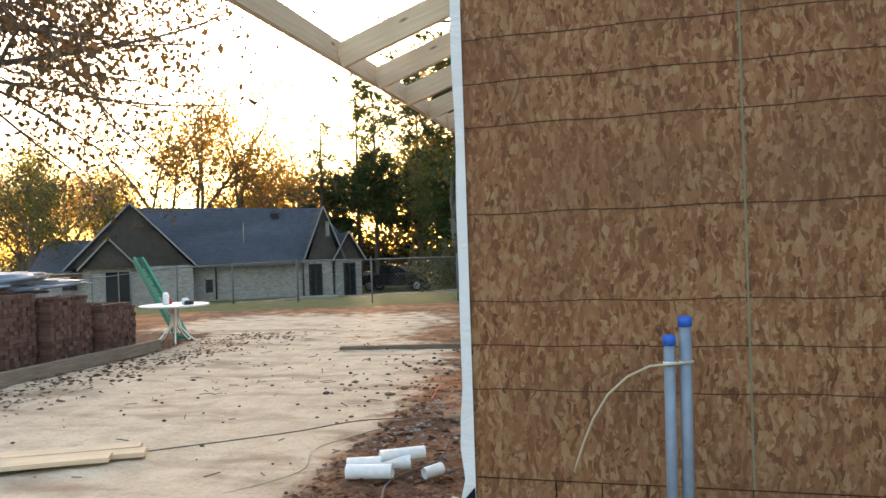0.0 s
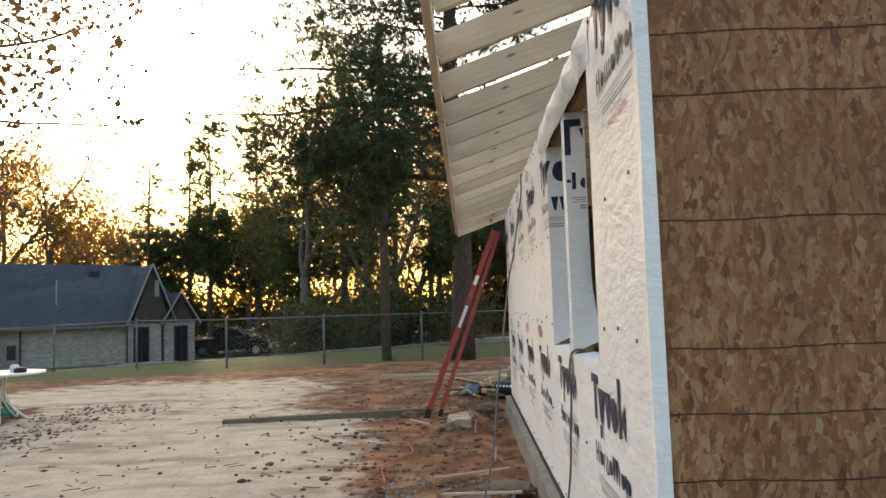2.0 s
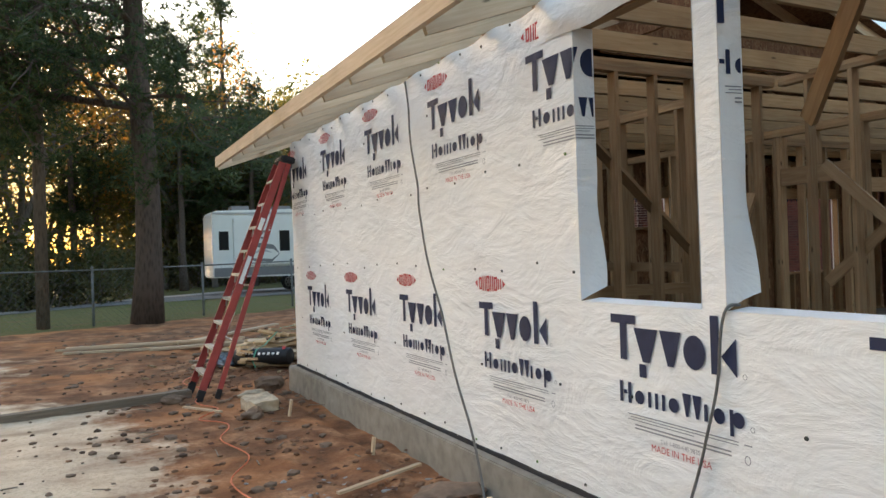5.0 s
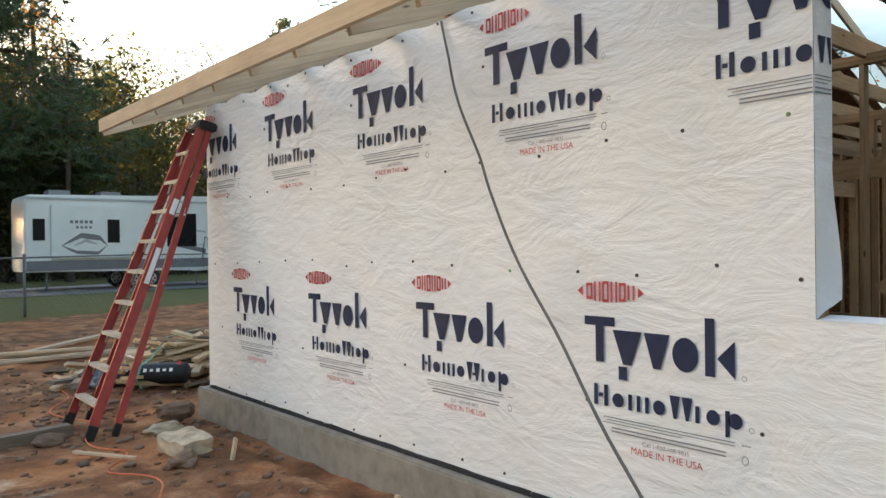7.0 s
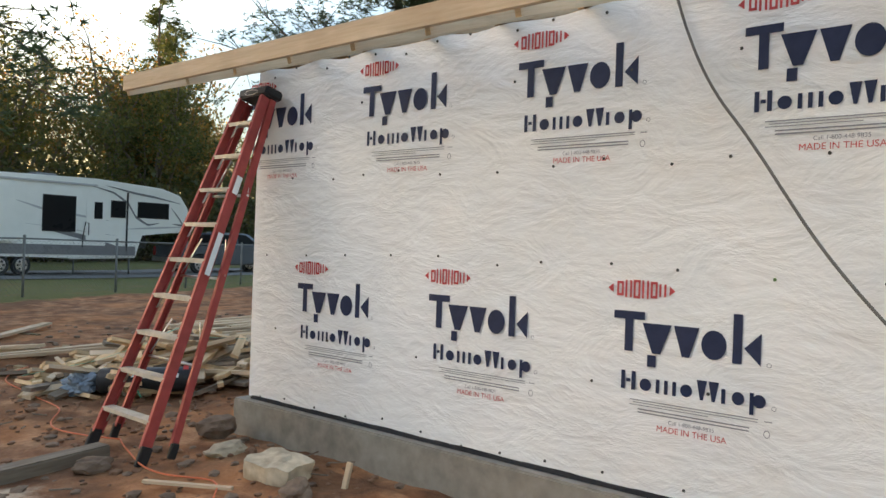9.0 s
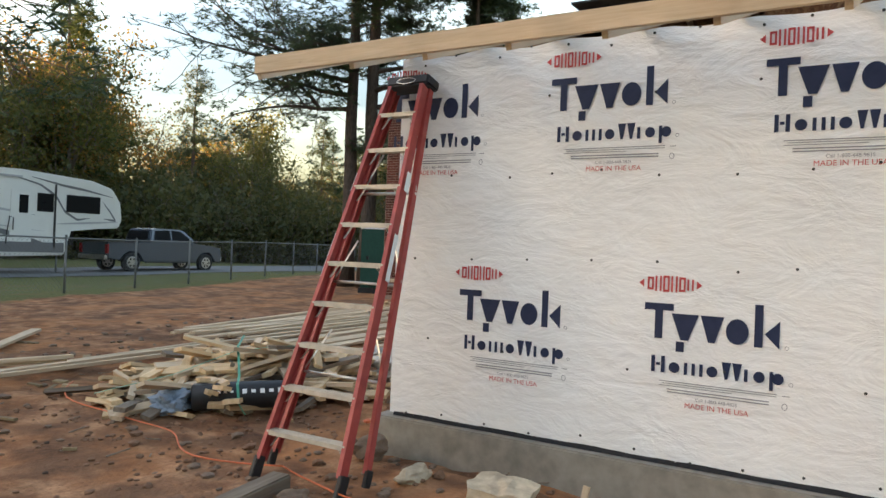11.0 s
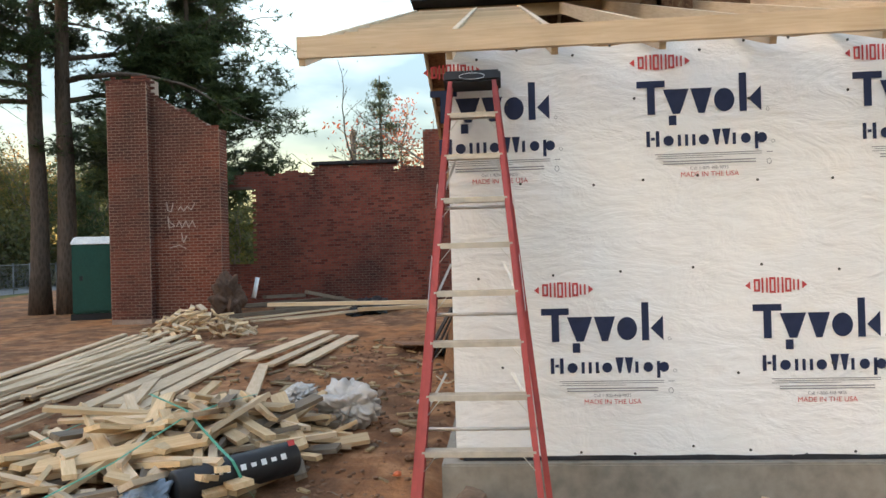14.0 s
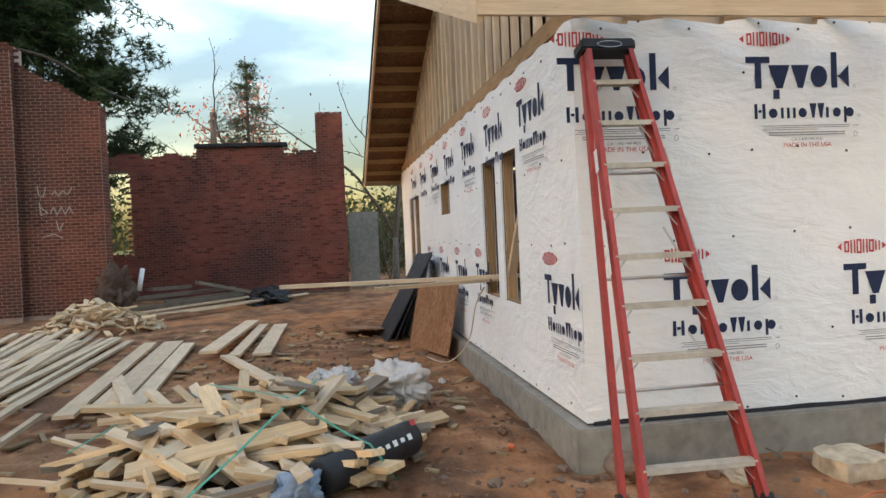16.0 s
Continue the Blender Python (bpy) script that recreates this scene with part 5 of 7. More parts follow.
def crumpled(name, c, r, sq, material, label, seed, cat):
    bm = bmesh.new()
    made = bmesh.ops.create_icosphere(bm, subdivisions=5, radius=1.0)
    for v in made["verts"]:
        k = 0.85 + 0.55 * noise.noise(v.co * 1.5 + Vector((seed, 0, 0))) + 0.5 * abs(noise.noise(v.co * 3.3 + Vector((0, seed, 0)))) + 0.22 * abs(noise.noise(v.co * 8.5))
        v.co = Vector(c) + Vector([a * b * r * k for a, b in zip(v.co, sq)])
        v.co.z = max(v.co.z, 0.0)
    return solid(name, bm, material, label, cat, "", "", 0, True)


crumpled("plastic_bag", (1.85, 10.0, 0.20), 0.21, (1.2, 1.3, 0.9), M_BAG, "crumpled translucent plastic sheeting on the scrap heap", 3, "plastic")
crumpled("plastic_bag", (1.95, 10.5, 0.28), 0.18, (1.5, 0.7, 0.5), M_BAG, "white torn plastic film on the scrap heap", 8, "plastic")
crumpled("plastic_bag", (2.6, 10.7, 0.15), 0.13, (1.3, 1.0, 0.8), M_BAG, "white torn plastic film on the scrap heap", 5, "plastic")
crumpled("plastic_wad", (-0.52, 10.82, 0.10), 0.14, (1.2, 1.0, 0.8), M_GREY_PVC, "blue-grey crumpled plastic bundle beside the black roll", 6, "plastic")
rnd = random.Random(31)
for k in range(26):
    x, y = rnd.gauss(1.6, 0.7), rnd.gauss(10.2, 0.35)
    bm = bmesh.new()
    lump(bm, (x, y, land(x, y) + 0.03), rnd.uniform(0.03, 0.07), 0.5, k, (1.4, 1, 0.6), 1)
    solid("litter_scrap", bm, rnd.choice([M_BAG, M_ROCK, M_STONE, M_ORANGE]), "small torn scrap lying round the heap", "scrap", "scraps round the heap")

# leaning on the gable wall
bm = bmesh.new()
box(bm, (0, 0, 0), (1.65, 0.012, 0.95))
ob = solid("board_offcut", bm, M_OSB, "square of strand board leaning on the gable wall", "board", "", "", 0.002)
ob.matrix_world = pose(5.25, 9.18, 0.44, 12, 2, 11)
for k in range(5):
    bm = bmesh.new()
    box(bm, (0, 0, 0), (1.1 + 0.2 * (k % 2), 0.022, 1.5 - 0.05 * k))
    ob = solid("roofing_sheet", bm, M_BLACK if k != 3 else M_GREY_WOOD, "dark roofing sheet leaning on the gable wall", "sheet", "dark leaning sheets", "", 0.003)
    ob.matrix_world = pose(6.9 + 0.12 * k, 9.40 - 0.06 * k, 0.62, 30 - 4 * k, 3 * (k % 2), 4)
bm = bmesh.new()
box(bm, (0, 0, 0), (1.0, 0.7, 0.015))
ob = solid("board_offcut", bm, M_OSB, "loose piece of strand board lying on the clay", "board", "", "", 0.002)
ob.matrix_world = pose(7.4, 10.0, 0.08, 4, 3, 20)
for p, q in (((2.70, 8.55, 1.10), (2.84, 11.07, 1.10)), ((2.95, 8.6, 1.06), (2.93, 10.10, 1.02))):
    place("long_plank", p, q, 0.089, 0.038, M_PINE, None, "pine plank poking out of the gable window", "plank", "planks in the window")
place("brace_board", (2.35, 8.8, 0.95), (1.75, 8.72, 2.0), 0.089, 0.038, M_PINE, None, "pine board leaning inside the gable window", "board")
hang("yellow_hose", [(2.9, 8.93, 0.98), (3.3, 8.95, 0.75), (3.6, 9.0, 0.3), (3.9, 9.2, 0.03), (4.4, 9.4, 0.03)], 0.008, M_CORD_TAN, "thin tan cord hanging from the gable window")

# crumbled clay round the corner of the house
rnd = random.Random(77)
bm = bmesh.new()
for k in range(1500):
    x, y = (rnd.uniform(-1.5, 9.0), 9.1 + abs(rnd.gauss(0, 1.7))) if k % 3 else (rnd.gauss(-1.1, 0.7), rnd.uniform(3.0, 11.5))
    if x > -0.15 and y < 9.05:
        continue
    r = rnd.uniform(0.008, 0.026) * (1.8 if rnd.random() < 0.1 else 1)
    lump(bm, (x, y, land(x, y) + r * 0.25), r, 0.45, k + 2000, (1.25, 1, 0.65), 1)
solid("clay_crumbs", bm, M_RUBBLE, "crumbled red clay lumps scattered along the footing", "clay crumbs", "", "stuff")


# ---- the old brick walls ----
def brick_run(name, p, q, z0, top, material, thick=0.22, hole=None, label="", seed=1):
    """A wall of single bricks on a mortar core, from p to q; top(u) gives its broken upper edge, hole = (u0, u1, z0, z1)."""
    t = thing(name, label, "wall", "", "structure")
    p, q = Vector((*p, 0)), Vector((*q, 0))
    length = (q - p).length
    d = (q - p).normalized()
    n = Vector((-d.y, d.x, 0))
    r = random.Random(seed)
    v, f = [], []
    cv, cf = [], []

    def block(store, faces, u0, u1, za, zb, d0, d1):
        b = len(store)
        for u in (u0, u1):
            for w in (d0, d1):
                for z in (za, zb):
                    store.append(tuple(p + d * u + n * w + Vector((0, 0, z))))
        faces.extend([(b, b + 1, b + 3, b + 2), (b + 4, b + 6, b + 7, b + 5), (b, b + 4, b + 5, b + 1), (b + 2, b + 3, b + 7, b + 6), (b, b + 2, b + 6, b + 4), (b + 1, b + 5, b + 7, b + 3)])
    row, z = 0, z0
    while z < max(top(length * k / 20) for k in range(21)):
        u = -0.10 * (row % 2)
        while u < length:
            a, b = max(u, 0), min(u + 0.20, length)
            mid = (a + b) / 2
            inside = hole and hole[0] < mid < hole[1] and hole[2] < z < hole[3]
            if b - a > 0.03 and z < top(mid) + r.uniform(-0.05, 0.03) and not inside:
                j = r.uniform(-0.006, 0.004)
                block(v, f, a + 0.005, b - 0.005, z + 0.007, z + 0.068, -0.05, 0.010 + j)
            u += 0.21
        z += 0.076
        row += 1
    u = 0.0
    while u < length:
        b = min(u + 0.2, length)
        h = top((u + b) / 2) - 0.03
        if hole and hole[0] < (u + b) / 2 < hole[1]:
            block(cv, cf, u, b, z0 - 0.4, hole[2], -thick, -0.002)
            if h > hole[3]:
                block(cv, cf, u, b, hole[3], h, -thick, -0.002)
        else:
            block(cv, cf, u, b, z0 - 0.4, h, -thick, -0.002)
        u = b
    arrays("core", cv, cf, M_MORTAR_OLD if material is M_BRICK else M_MORTAR, t)
    arrays("bricks", v, f, material, t, "single old bricks in courses", "stuff")
    return t, d, n


Z0 = 0.1
chim, cd, cn = brick_run("chimney_wall", (13.4, 15.7), (13.4, 18.55), Z0, lambda u: 6.35 if u > 1.75 else 4.9 + 0.55 * u, M_BRICK_CHIMNEY, 0.5, None, "tall broken red brick chimney wall with scrawled chalk marks", 3)
brick_run("chimney_breast", (13.18, 17.5), (13.18, 18.55), Z0, lambda u: 6.2, M_BRICK_CHIMNEY, 0.22, None, "stepped red brick chimney breast", 4)
brick_run("chimney_return", (13.18, 18.56), (14.2, 18.56), Z0, lambda u: 6.2, M_BRICK_CHIMNEY, 0.2, None, "red brick side of the chimney", 5)
brick_run("chimney_side", (13.42, 17.49), (13.18, 17.49), Z0, lambda u: 6.2, M_BRICK_CHIMNEY, 0.1, None, "red brick side of the chimney breast", 8)
brick_run("chimney_side", (13.9, 15.69), (13.4, 15.69), Z0, lambda u: 4.9, M_BRICK_CHIMNEY, 0.1, None, "broken end of the red brick chimney wall", 9)
far_wall, fd, fn = brick_run("ruin_wall", (17.0, 10.75), (17.0, 18.9), 0.12, lambda u: 4.15 + (0.22 if 0.9 < u < 3.4 else 0) + 0.06 * math.sin(u * 5), M_BRICK, 0.3, (5.3, 7.0, 1.35, 3.7), "sooty old red brick ruin wall with an empty window", 6)
brick_run("ruin_pillar", (16.85, 10.0), (16.85, 10.78), 0.12, lambda u: 5.25, M_BRICK, 0.6, None, "dark brick pillar at the ruin's end", 7)
bm = bmesh.new()
span(bm, (16.9, 11.6, 4.34), (17.35, 14.2, 4.45))
solid("coping", bm, M_FELT, "dark slab coping on the ruin wall", "coping", "", "structure", 0.02)
bm = bmesh.new()
span(bm, (18.2, 9.0, 0), (18.5, 9.9, 2.4))
solid("block_wall", bm, M_CONCRETE, "grey block wall beside the brick pillar", "wall", "", "structure")
# chalk scrawl on the chimney
chalk = thing("chalk_scrawl", "faded white chalk scrawl on the brick chimney", "scrawl")
bm = bmesh.new()
for pts in ([(0, .6), (.02, .42), (.1, .4), (.14, .58)], [(.24, .42), (.3, .5), (.36, .4), (.44, .5), (.52, .42), (.6, .56)], [(.02, .3), (.04, .06), (.16, .1), (.04, .2)], [(.2, .08), (.26, .2), (.32, .06), (.4, .2), (.46, .06), (.54, .2), (.6, .06)], [(.3, -.05), (.34, -.25), (.42, -.1)], [(.05, -.35), (.25, -.3), (.4, -.38)]):
    for (a, b), (c, e) in zip(pts, pts[1:]):
        bar(bm, (13.385, 17.12 - a * 1.25, 2.35 + b * 1.25), (13.385, 17.12 - c * 1.25, 2.35 + e * 1.25), 0.008, 0.026, (0, 1, 0.3))
part("strokes", bm, M_SPRAY, chalk)

# rubble by the ruin
for p, q, w in (((14.5, 15.6, 0.3), (16.3, 13.2, 0.35), 0.2), ((14.9, 15.1, 0.5), (16.4, 14.4, 0.45), 0.15), ((14.2, 14.6, 0.2), (15.6, 13.0, 0.25), 0.15), ((15.2, 14.0, 0.6), (16.5, 12.6, 0.15), 0.2), ((12.2, 15.2, 0.2), (15.5, 12.9, 0.2), 0.12)):
    place("old_timber", p, q, w, 0.09, M_GREY_WOOD, None, "charred old timber in front of the ruin", "timber", "old timbers by the ruin")
for p, q in (((11.5, 14.3, 0.14), (15.0, 11.6, 0.14)), ((11.9, 14.9, 0.14), (15.6, 12.4, 0.16)), ((12.1, 13.7, 0.12), (15.8, 11.2, 0.12))):
    place("board", p, q, 0.14, 0.038, M_PINE, None, "pale pine board lying before the ruin", "board", "boards by the ruin")
bm = bmesh.new()
tube(bm, [(14.6, 15.3, 0.5), (14.72, 15.22, 1.05)], 0.06, 12)
solid("white_post", bm, M_WHITE_PVC, "short white plastic pipe stuck in the rubble", "pipe")
crumpled("black_sheet", (15.2, 12.2, 0.12), 0.9, (1.3, 0.6, 0.25), M_BLACK, "black plastic sheet crumpled before the ruin", 12, "plastic")
crumpled("root_ball", (13.0, 15.4, 0.5), 0.55, (0.7, 0.7, 1.2), M_CLOD, "dark uprooted stump against the chimney", 15, "stump")


# ---- portable toilet ----
def toilet():
    t = thing("portable_toilet", "dark green portable toilet with a white roof", "toilet", at=pose(15.0, 20.0, 0.1, 0, 0, 25))
    bm = bmesh.new()
    span(bm, (-0.55, -0.55, 0.08), (0.55, 0.55, 2.0))
    body = part("body", bm, M_TEAL2, t, "", 0.03)
    bm = bmesh.new()
    span(bm, (-0.585, -0.42, 0.15), (-0.55, 0.42, 1.95))
    door = part("door", bm, M_TEAL2, t, "", 0.01)
    bm = bmesh.new()
    span(bm, (-0.62, 0.28, 1.0), (-0.585, 0.36, 1.12))
    part("latch", bm, M_BLACK, door)
    bm = bmesh.new()
    v = box(bm, (0, 0, 2.1), (1.2, 1.2, 0.22))
    for k in v:
        if k.co.z > 2.15:
            k.co.x *= 0.55
            k.co.y *= 0.85
    part("roof", bm, M_WHITE_PVC, t, "white moulded roof", 0.03)
    bm = bmesh.new()
    span(bm, (-0.6, -0.6, -0.1), (0.6, 0.6, 0.08))
    part("base", bm, M_BLACK, t, "black skid base", 0.01)


M_TEAL2 = plain("dark_green_plastic", (0.012, 0.075, 0.058), 0.4)
toilet()


# ---- chain-link fence ----
def fence(x0, x1, f, label):
    t = thing("chain_link_fence", label, "fence")
    xs = [x0]
    while xs[-1] < x1:
        xs.append(xs[-1] + 2.9)
    H = 1.45
    for a, b in zip(xs, xs[1:]):
        za, zb = land(a, f(a)), land(b, f(b))
        bm = bmesh.new()
        tube(bm, [(a, f(a), za - 0.2), (a, f(a), za + H + 0.05)], 0.032, 10)
        post = part("post", bm, M_GALV, t)
        bm = bmesh.new()
        tube(bm, [(a, f(a), za + H), (b, f(b), zb + H)], 0.021, 8)
        part("top_rail", bm, M_GALV, t)
        bm = bmesh.new()
        lump(bm, (a, f(a), za + H + 0.06), 0.045, 0.0, 0, (1, 1, 0.8), 1)
        part("cap", bm, M_GALV, post)
    v, fc = [], []
    L = x1 - x0
    step, n = 0.14, int((x1 - x0 + H) / 0.14)
    for s in (-1, 1):
        for k in range(-int(H / step), n):
            xa = x0 + k * step
            xb = xa + H
            ya, yb = (0.05, H) if s > 0 else (H, 0.05)
            if xa < x0 or xb > x1:
                continue
            b = len(v)
            w = 0.002
            pa, pb = (xa, f(xa), land(xa, f(xa)) + ya), (xb, f(xb), land(xb, f(xb)) + yb)
            for x, y, z in (pa, pb):
                v += [(x - w, y, z), (x + w, y + w, z), (x + w, y - w, z)]
            fc += [(b, b + 1, b + 4, b + 3), (b + 1, b + 2, b + 5, b + 4), (b + 2, b, b + 3, b + 5)]
    arrays("wire_mesh", v, fc, M_GALV, t, "woven wire mesh", "stuff")


fence(-34.0, 40.0, lambda x: fence_y(x) if x > -6 else fence_y(-6) + 0.012 * (x + 6) ** 2 - 0.25 * (x + 6) * 0.2, "grey galvanised chain-link fence round the site")


# ---- vehicles ----
def wheel(parent, x, y, r, w=0.24, rim_mat=None):
    bm = bmesh.new()
    tube(bm, [(x, y - w / 2, r), (x, y - w / 2 + 0.03, r), (x, y + w / 2 - 0.03, r), (x, y + w / 2, r)], [r * 0.9, r, r, r * 0.9], 26)
    tyre = part("wheel", bm, M_TYRE, parent)
    bm = bmesh.new()
    for s in (-1, 1):
        tube(bm, [(x, y + s * w / 2, r), (x, y + s * (w / 2 + 0.012), r)], [r * 0.64, r * 0.58], 22)
    rim = part("rim", bm, rim_mat or M_CHROME, tyre, "silver alloy rim")
    bm = bmesh.new()
    for k in range(6):
        a = k * math.pi / 3
        for s in (-1, 1):
            tube(bm, [(x + math.cos(a) * r * 0.4, y + s * (w / 2 + 0.006), r + math.sin(a) * r * 0.4), (x + math.cos(a) * r * 0.4, y + s * (w / 2 + 0.016), r + math.sin(a) * r * 0.4)], r * 0.13, 8)
    ob = part("rim_slots", bm, M_BLACK, tyre)


def side_solid(bm, outline, half, tuck=0.0, top=1e9):
    """A body from its side outline (x, z); points above top lean in by tuck."""
    rings = []
    for s in (-1, 1):
        rings.append([bm.verts.new((x, s * (half - (tuck if z > top else 0)), z)) for x, z in outline])
    n = len(outline)
    bm.faces.new(rings[0])
    bm.faces.new(rings[1][::-1])
    for i in range(n):
        bm.faces.new((rings[0][i], rings[1][i], rings[1][(i + 1) % n], rings[0][(i + 1) % n]))


def pane(bm, pts, y, t=0.012):
    """A flat piece on a vehicle's side, from its outline in (x, z)."""
    a = [bm.verts.new((x, y, z)) for x, z in pts]
    b = [bm.verts.new((x, y + t, z)) for x, z in pts]
    bm.faces.new(a)
    bm.faces.new(b[::-1])
    for i in range(len(pts)):
        bm.faces.new((a[i], a[(i + 1) % len(pts)], b[(i + 1) % len(pts)], b[i]))


def pickup(at, paint, label):
    """Crew-cab pickup; x runs from the tail at 0 to the nose at 6.2, y across."""
    t = thing("pickup_truck", label, "truck", at=at)
    bm = bmesh.new()
    side_solid(bm, [(0.05, 0.62), (0.02, 1.22), (2.05, 1.26), (2.12, 1.30), (4.1, 1.32), (5.6, 1.22), (6.05, 1.12), (6.15, 0.7), (6.1, 0.45), (5.75, 0.45), (5.62, 0.78), (5.4, 0.95), (5.0, 0.95), (4.75, 0.78), (4.62, 0.45), (1.78, 0.45), (1.62, 0.78), (1.4, 0.95), (1.0, 0.95), (0.75, 0.78), (0.62, 0.50)], 0.98)
    part("body", bm, paint, t, "", 0.035)
    bm = bmesh.new()
    side_solid(bm, [(2.1, 1.28), (2.25, 1.88), (2.6, 1.95), (3.7, 1.95), (4.05, 1.86), (4.75, 1.30)], 0.93, 0.14, 1.5)
    part("cab", bm, paint, t, "", 0.04)
    bm = bmesh.new()
    span(bm, (0.12, -0.84, 1.0), (2.0, 0.84, 1.275))
    part("bed", bm, M_BLACK, t, "black bed liner")
    for s in (-1, 1):
        for pts in ([(2.32, 1.38), (2.42, 1.83), (3.2, 1.87), (3.22, 1.38)], [(3.3, 1.38), (3.3, 1.87), (3.78, 1.85), (4.42, 1.40)]):
            bm = bmesh.new()
            a = [bm.verts.new((x, s * (0.945 - (z - 1.3) * 0.235), z)) for x, z in pts]
            bm.faces.new(a)
            bmesh.ops.solidify(bm, geom=bm.faces[:], thickness=0.012)
            part("side_window", bm, M_GLASS, t)
        bm = bmesh.new()
        box(bm, (4.45, s * 1.08, 1.42), (0.12, 0.2, 0.2))
        part("mirror", bm, M_BLACK, t, "", 0.02)
        bm = bmesh.new()
        box(bm, (5.98, s * 0.8, 1.0), (0.2, 0.3, 0.2))
        part("headlight", bm, M_HEADLIGHT, t, "", 0.02)
        bm = bmesh.new()
        box(bm, (0.04, s * 0.9, 0.98), (0.09, 0.18, 0.40))
        part("tail_light", bm, M_TAIL, t, "red tail light", 0.015)
        for x in (2.75, 3.45):
            bm = bmesh.new()
            box(bm, (x, s * 0.99, 1.22), (0.16, 0.03, 0.035))
            part("door_handle", bm, M_BLACK, t)
        bm = bmesh.new()
        span(bm, (1.9, min(s * 0.85, s * 1.02), 0.40), (4.6, max(s * 0.85, s * 1.02), 0.47))
        part("running_board", bm, M_BLACK, t)
    bm = bmesh.new()
    a = [bm.verts.new(k) for k in ((4.12, -0.76, 1.84), (4.12, 0.76, 1.84), (4.78, 0.86, 1.33), (4.78, -0.86, 1.33))]
    bm.faces.new(a)
    bmesh.ops.solidify(bm, geom=bm.faces[:], thickness=0.02)
    part("windscreen", bm, M_GLASS, t)
    bm = bmesh.new()
    box(bm, (2.14, 0, 1.62), (0.03, 1.4, 0.38), Euler((0, 0.24, 0)).to_quaternion())
    part("rear_window", bm, M_GLASS, t)
    bm = bmesh.new()
    box(bm, (6.12, 0, 0.62), (0.14, 1.9, 0.22))
    part("bumper", bm, M_CHROME, t, "", 0.03)
    bm = bmesh.new()
    box(bm, (-0.02, 0, 0.62), (0.16, 1.9, 0.2))
    part("bumper", bm, M_CHROME, t, "", 0.03)
    bm = bmesh.new()
    box(bm, (6.08, 0, 0.98), (0.05, 1.25, 0.34))
    part("grille", bm, M_BLACK, t)
    for x in (1.2, 5.2):
        for s in (-1, 1):
            wheel(t, x, s * 0.86, 0.41)
    return t


def heading(x, y, ax, ay):
    return pose(x, y, land(x, y) + 0.03, 0, 0, math.degrees(math.atan2(ay, ax)))


pickup(heading(14.2, 34.5, 1.0, 0.0), M_TRUCK, "grey crew-cab pickup truck hitched before the camper")
pickup(heading(-20.6, 50.6, 0.93, -0.1), M_BLACKCAR, "black pickup truck parked beside the neighbour's house")
pickup(heading(-21.8, 53.6, 0.93, -0.1), M_BLACKCAR, "black vehicle parked behind the other black pickup")


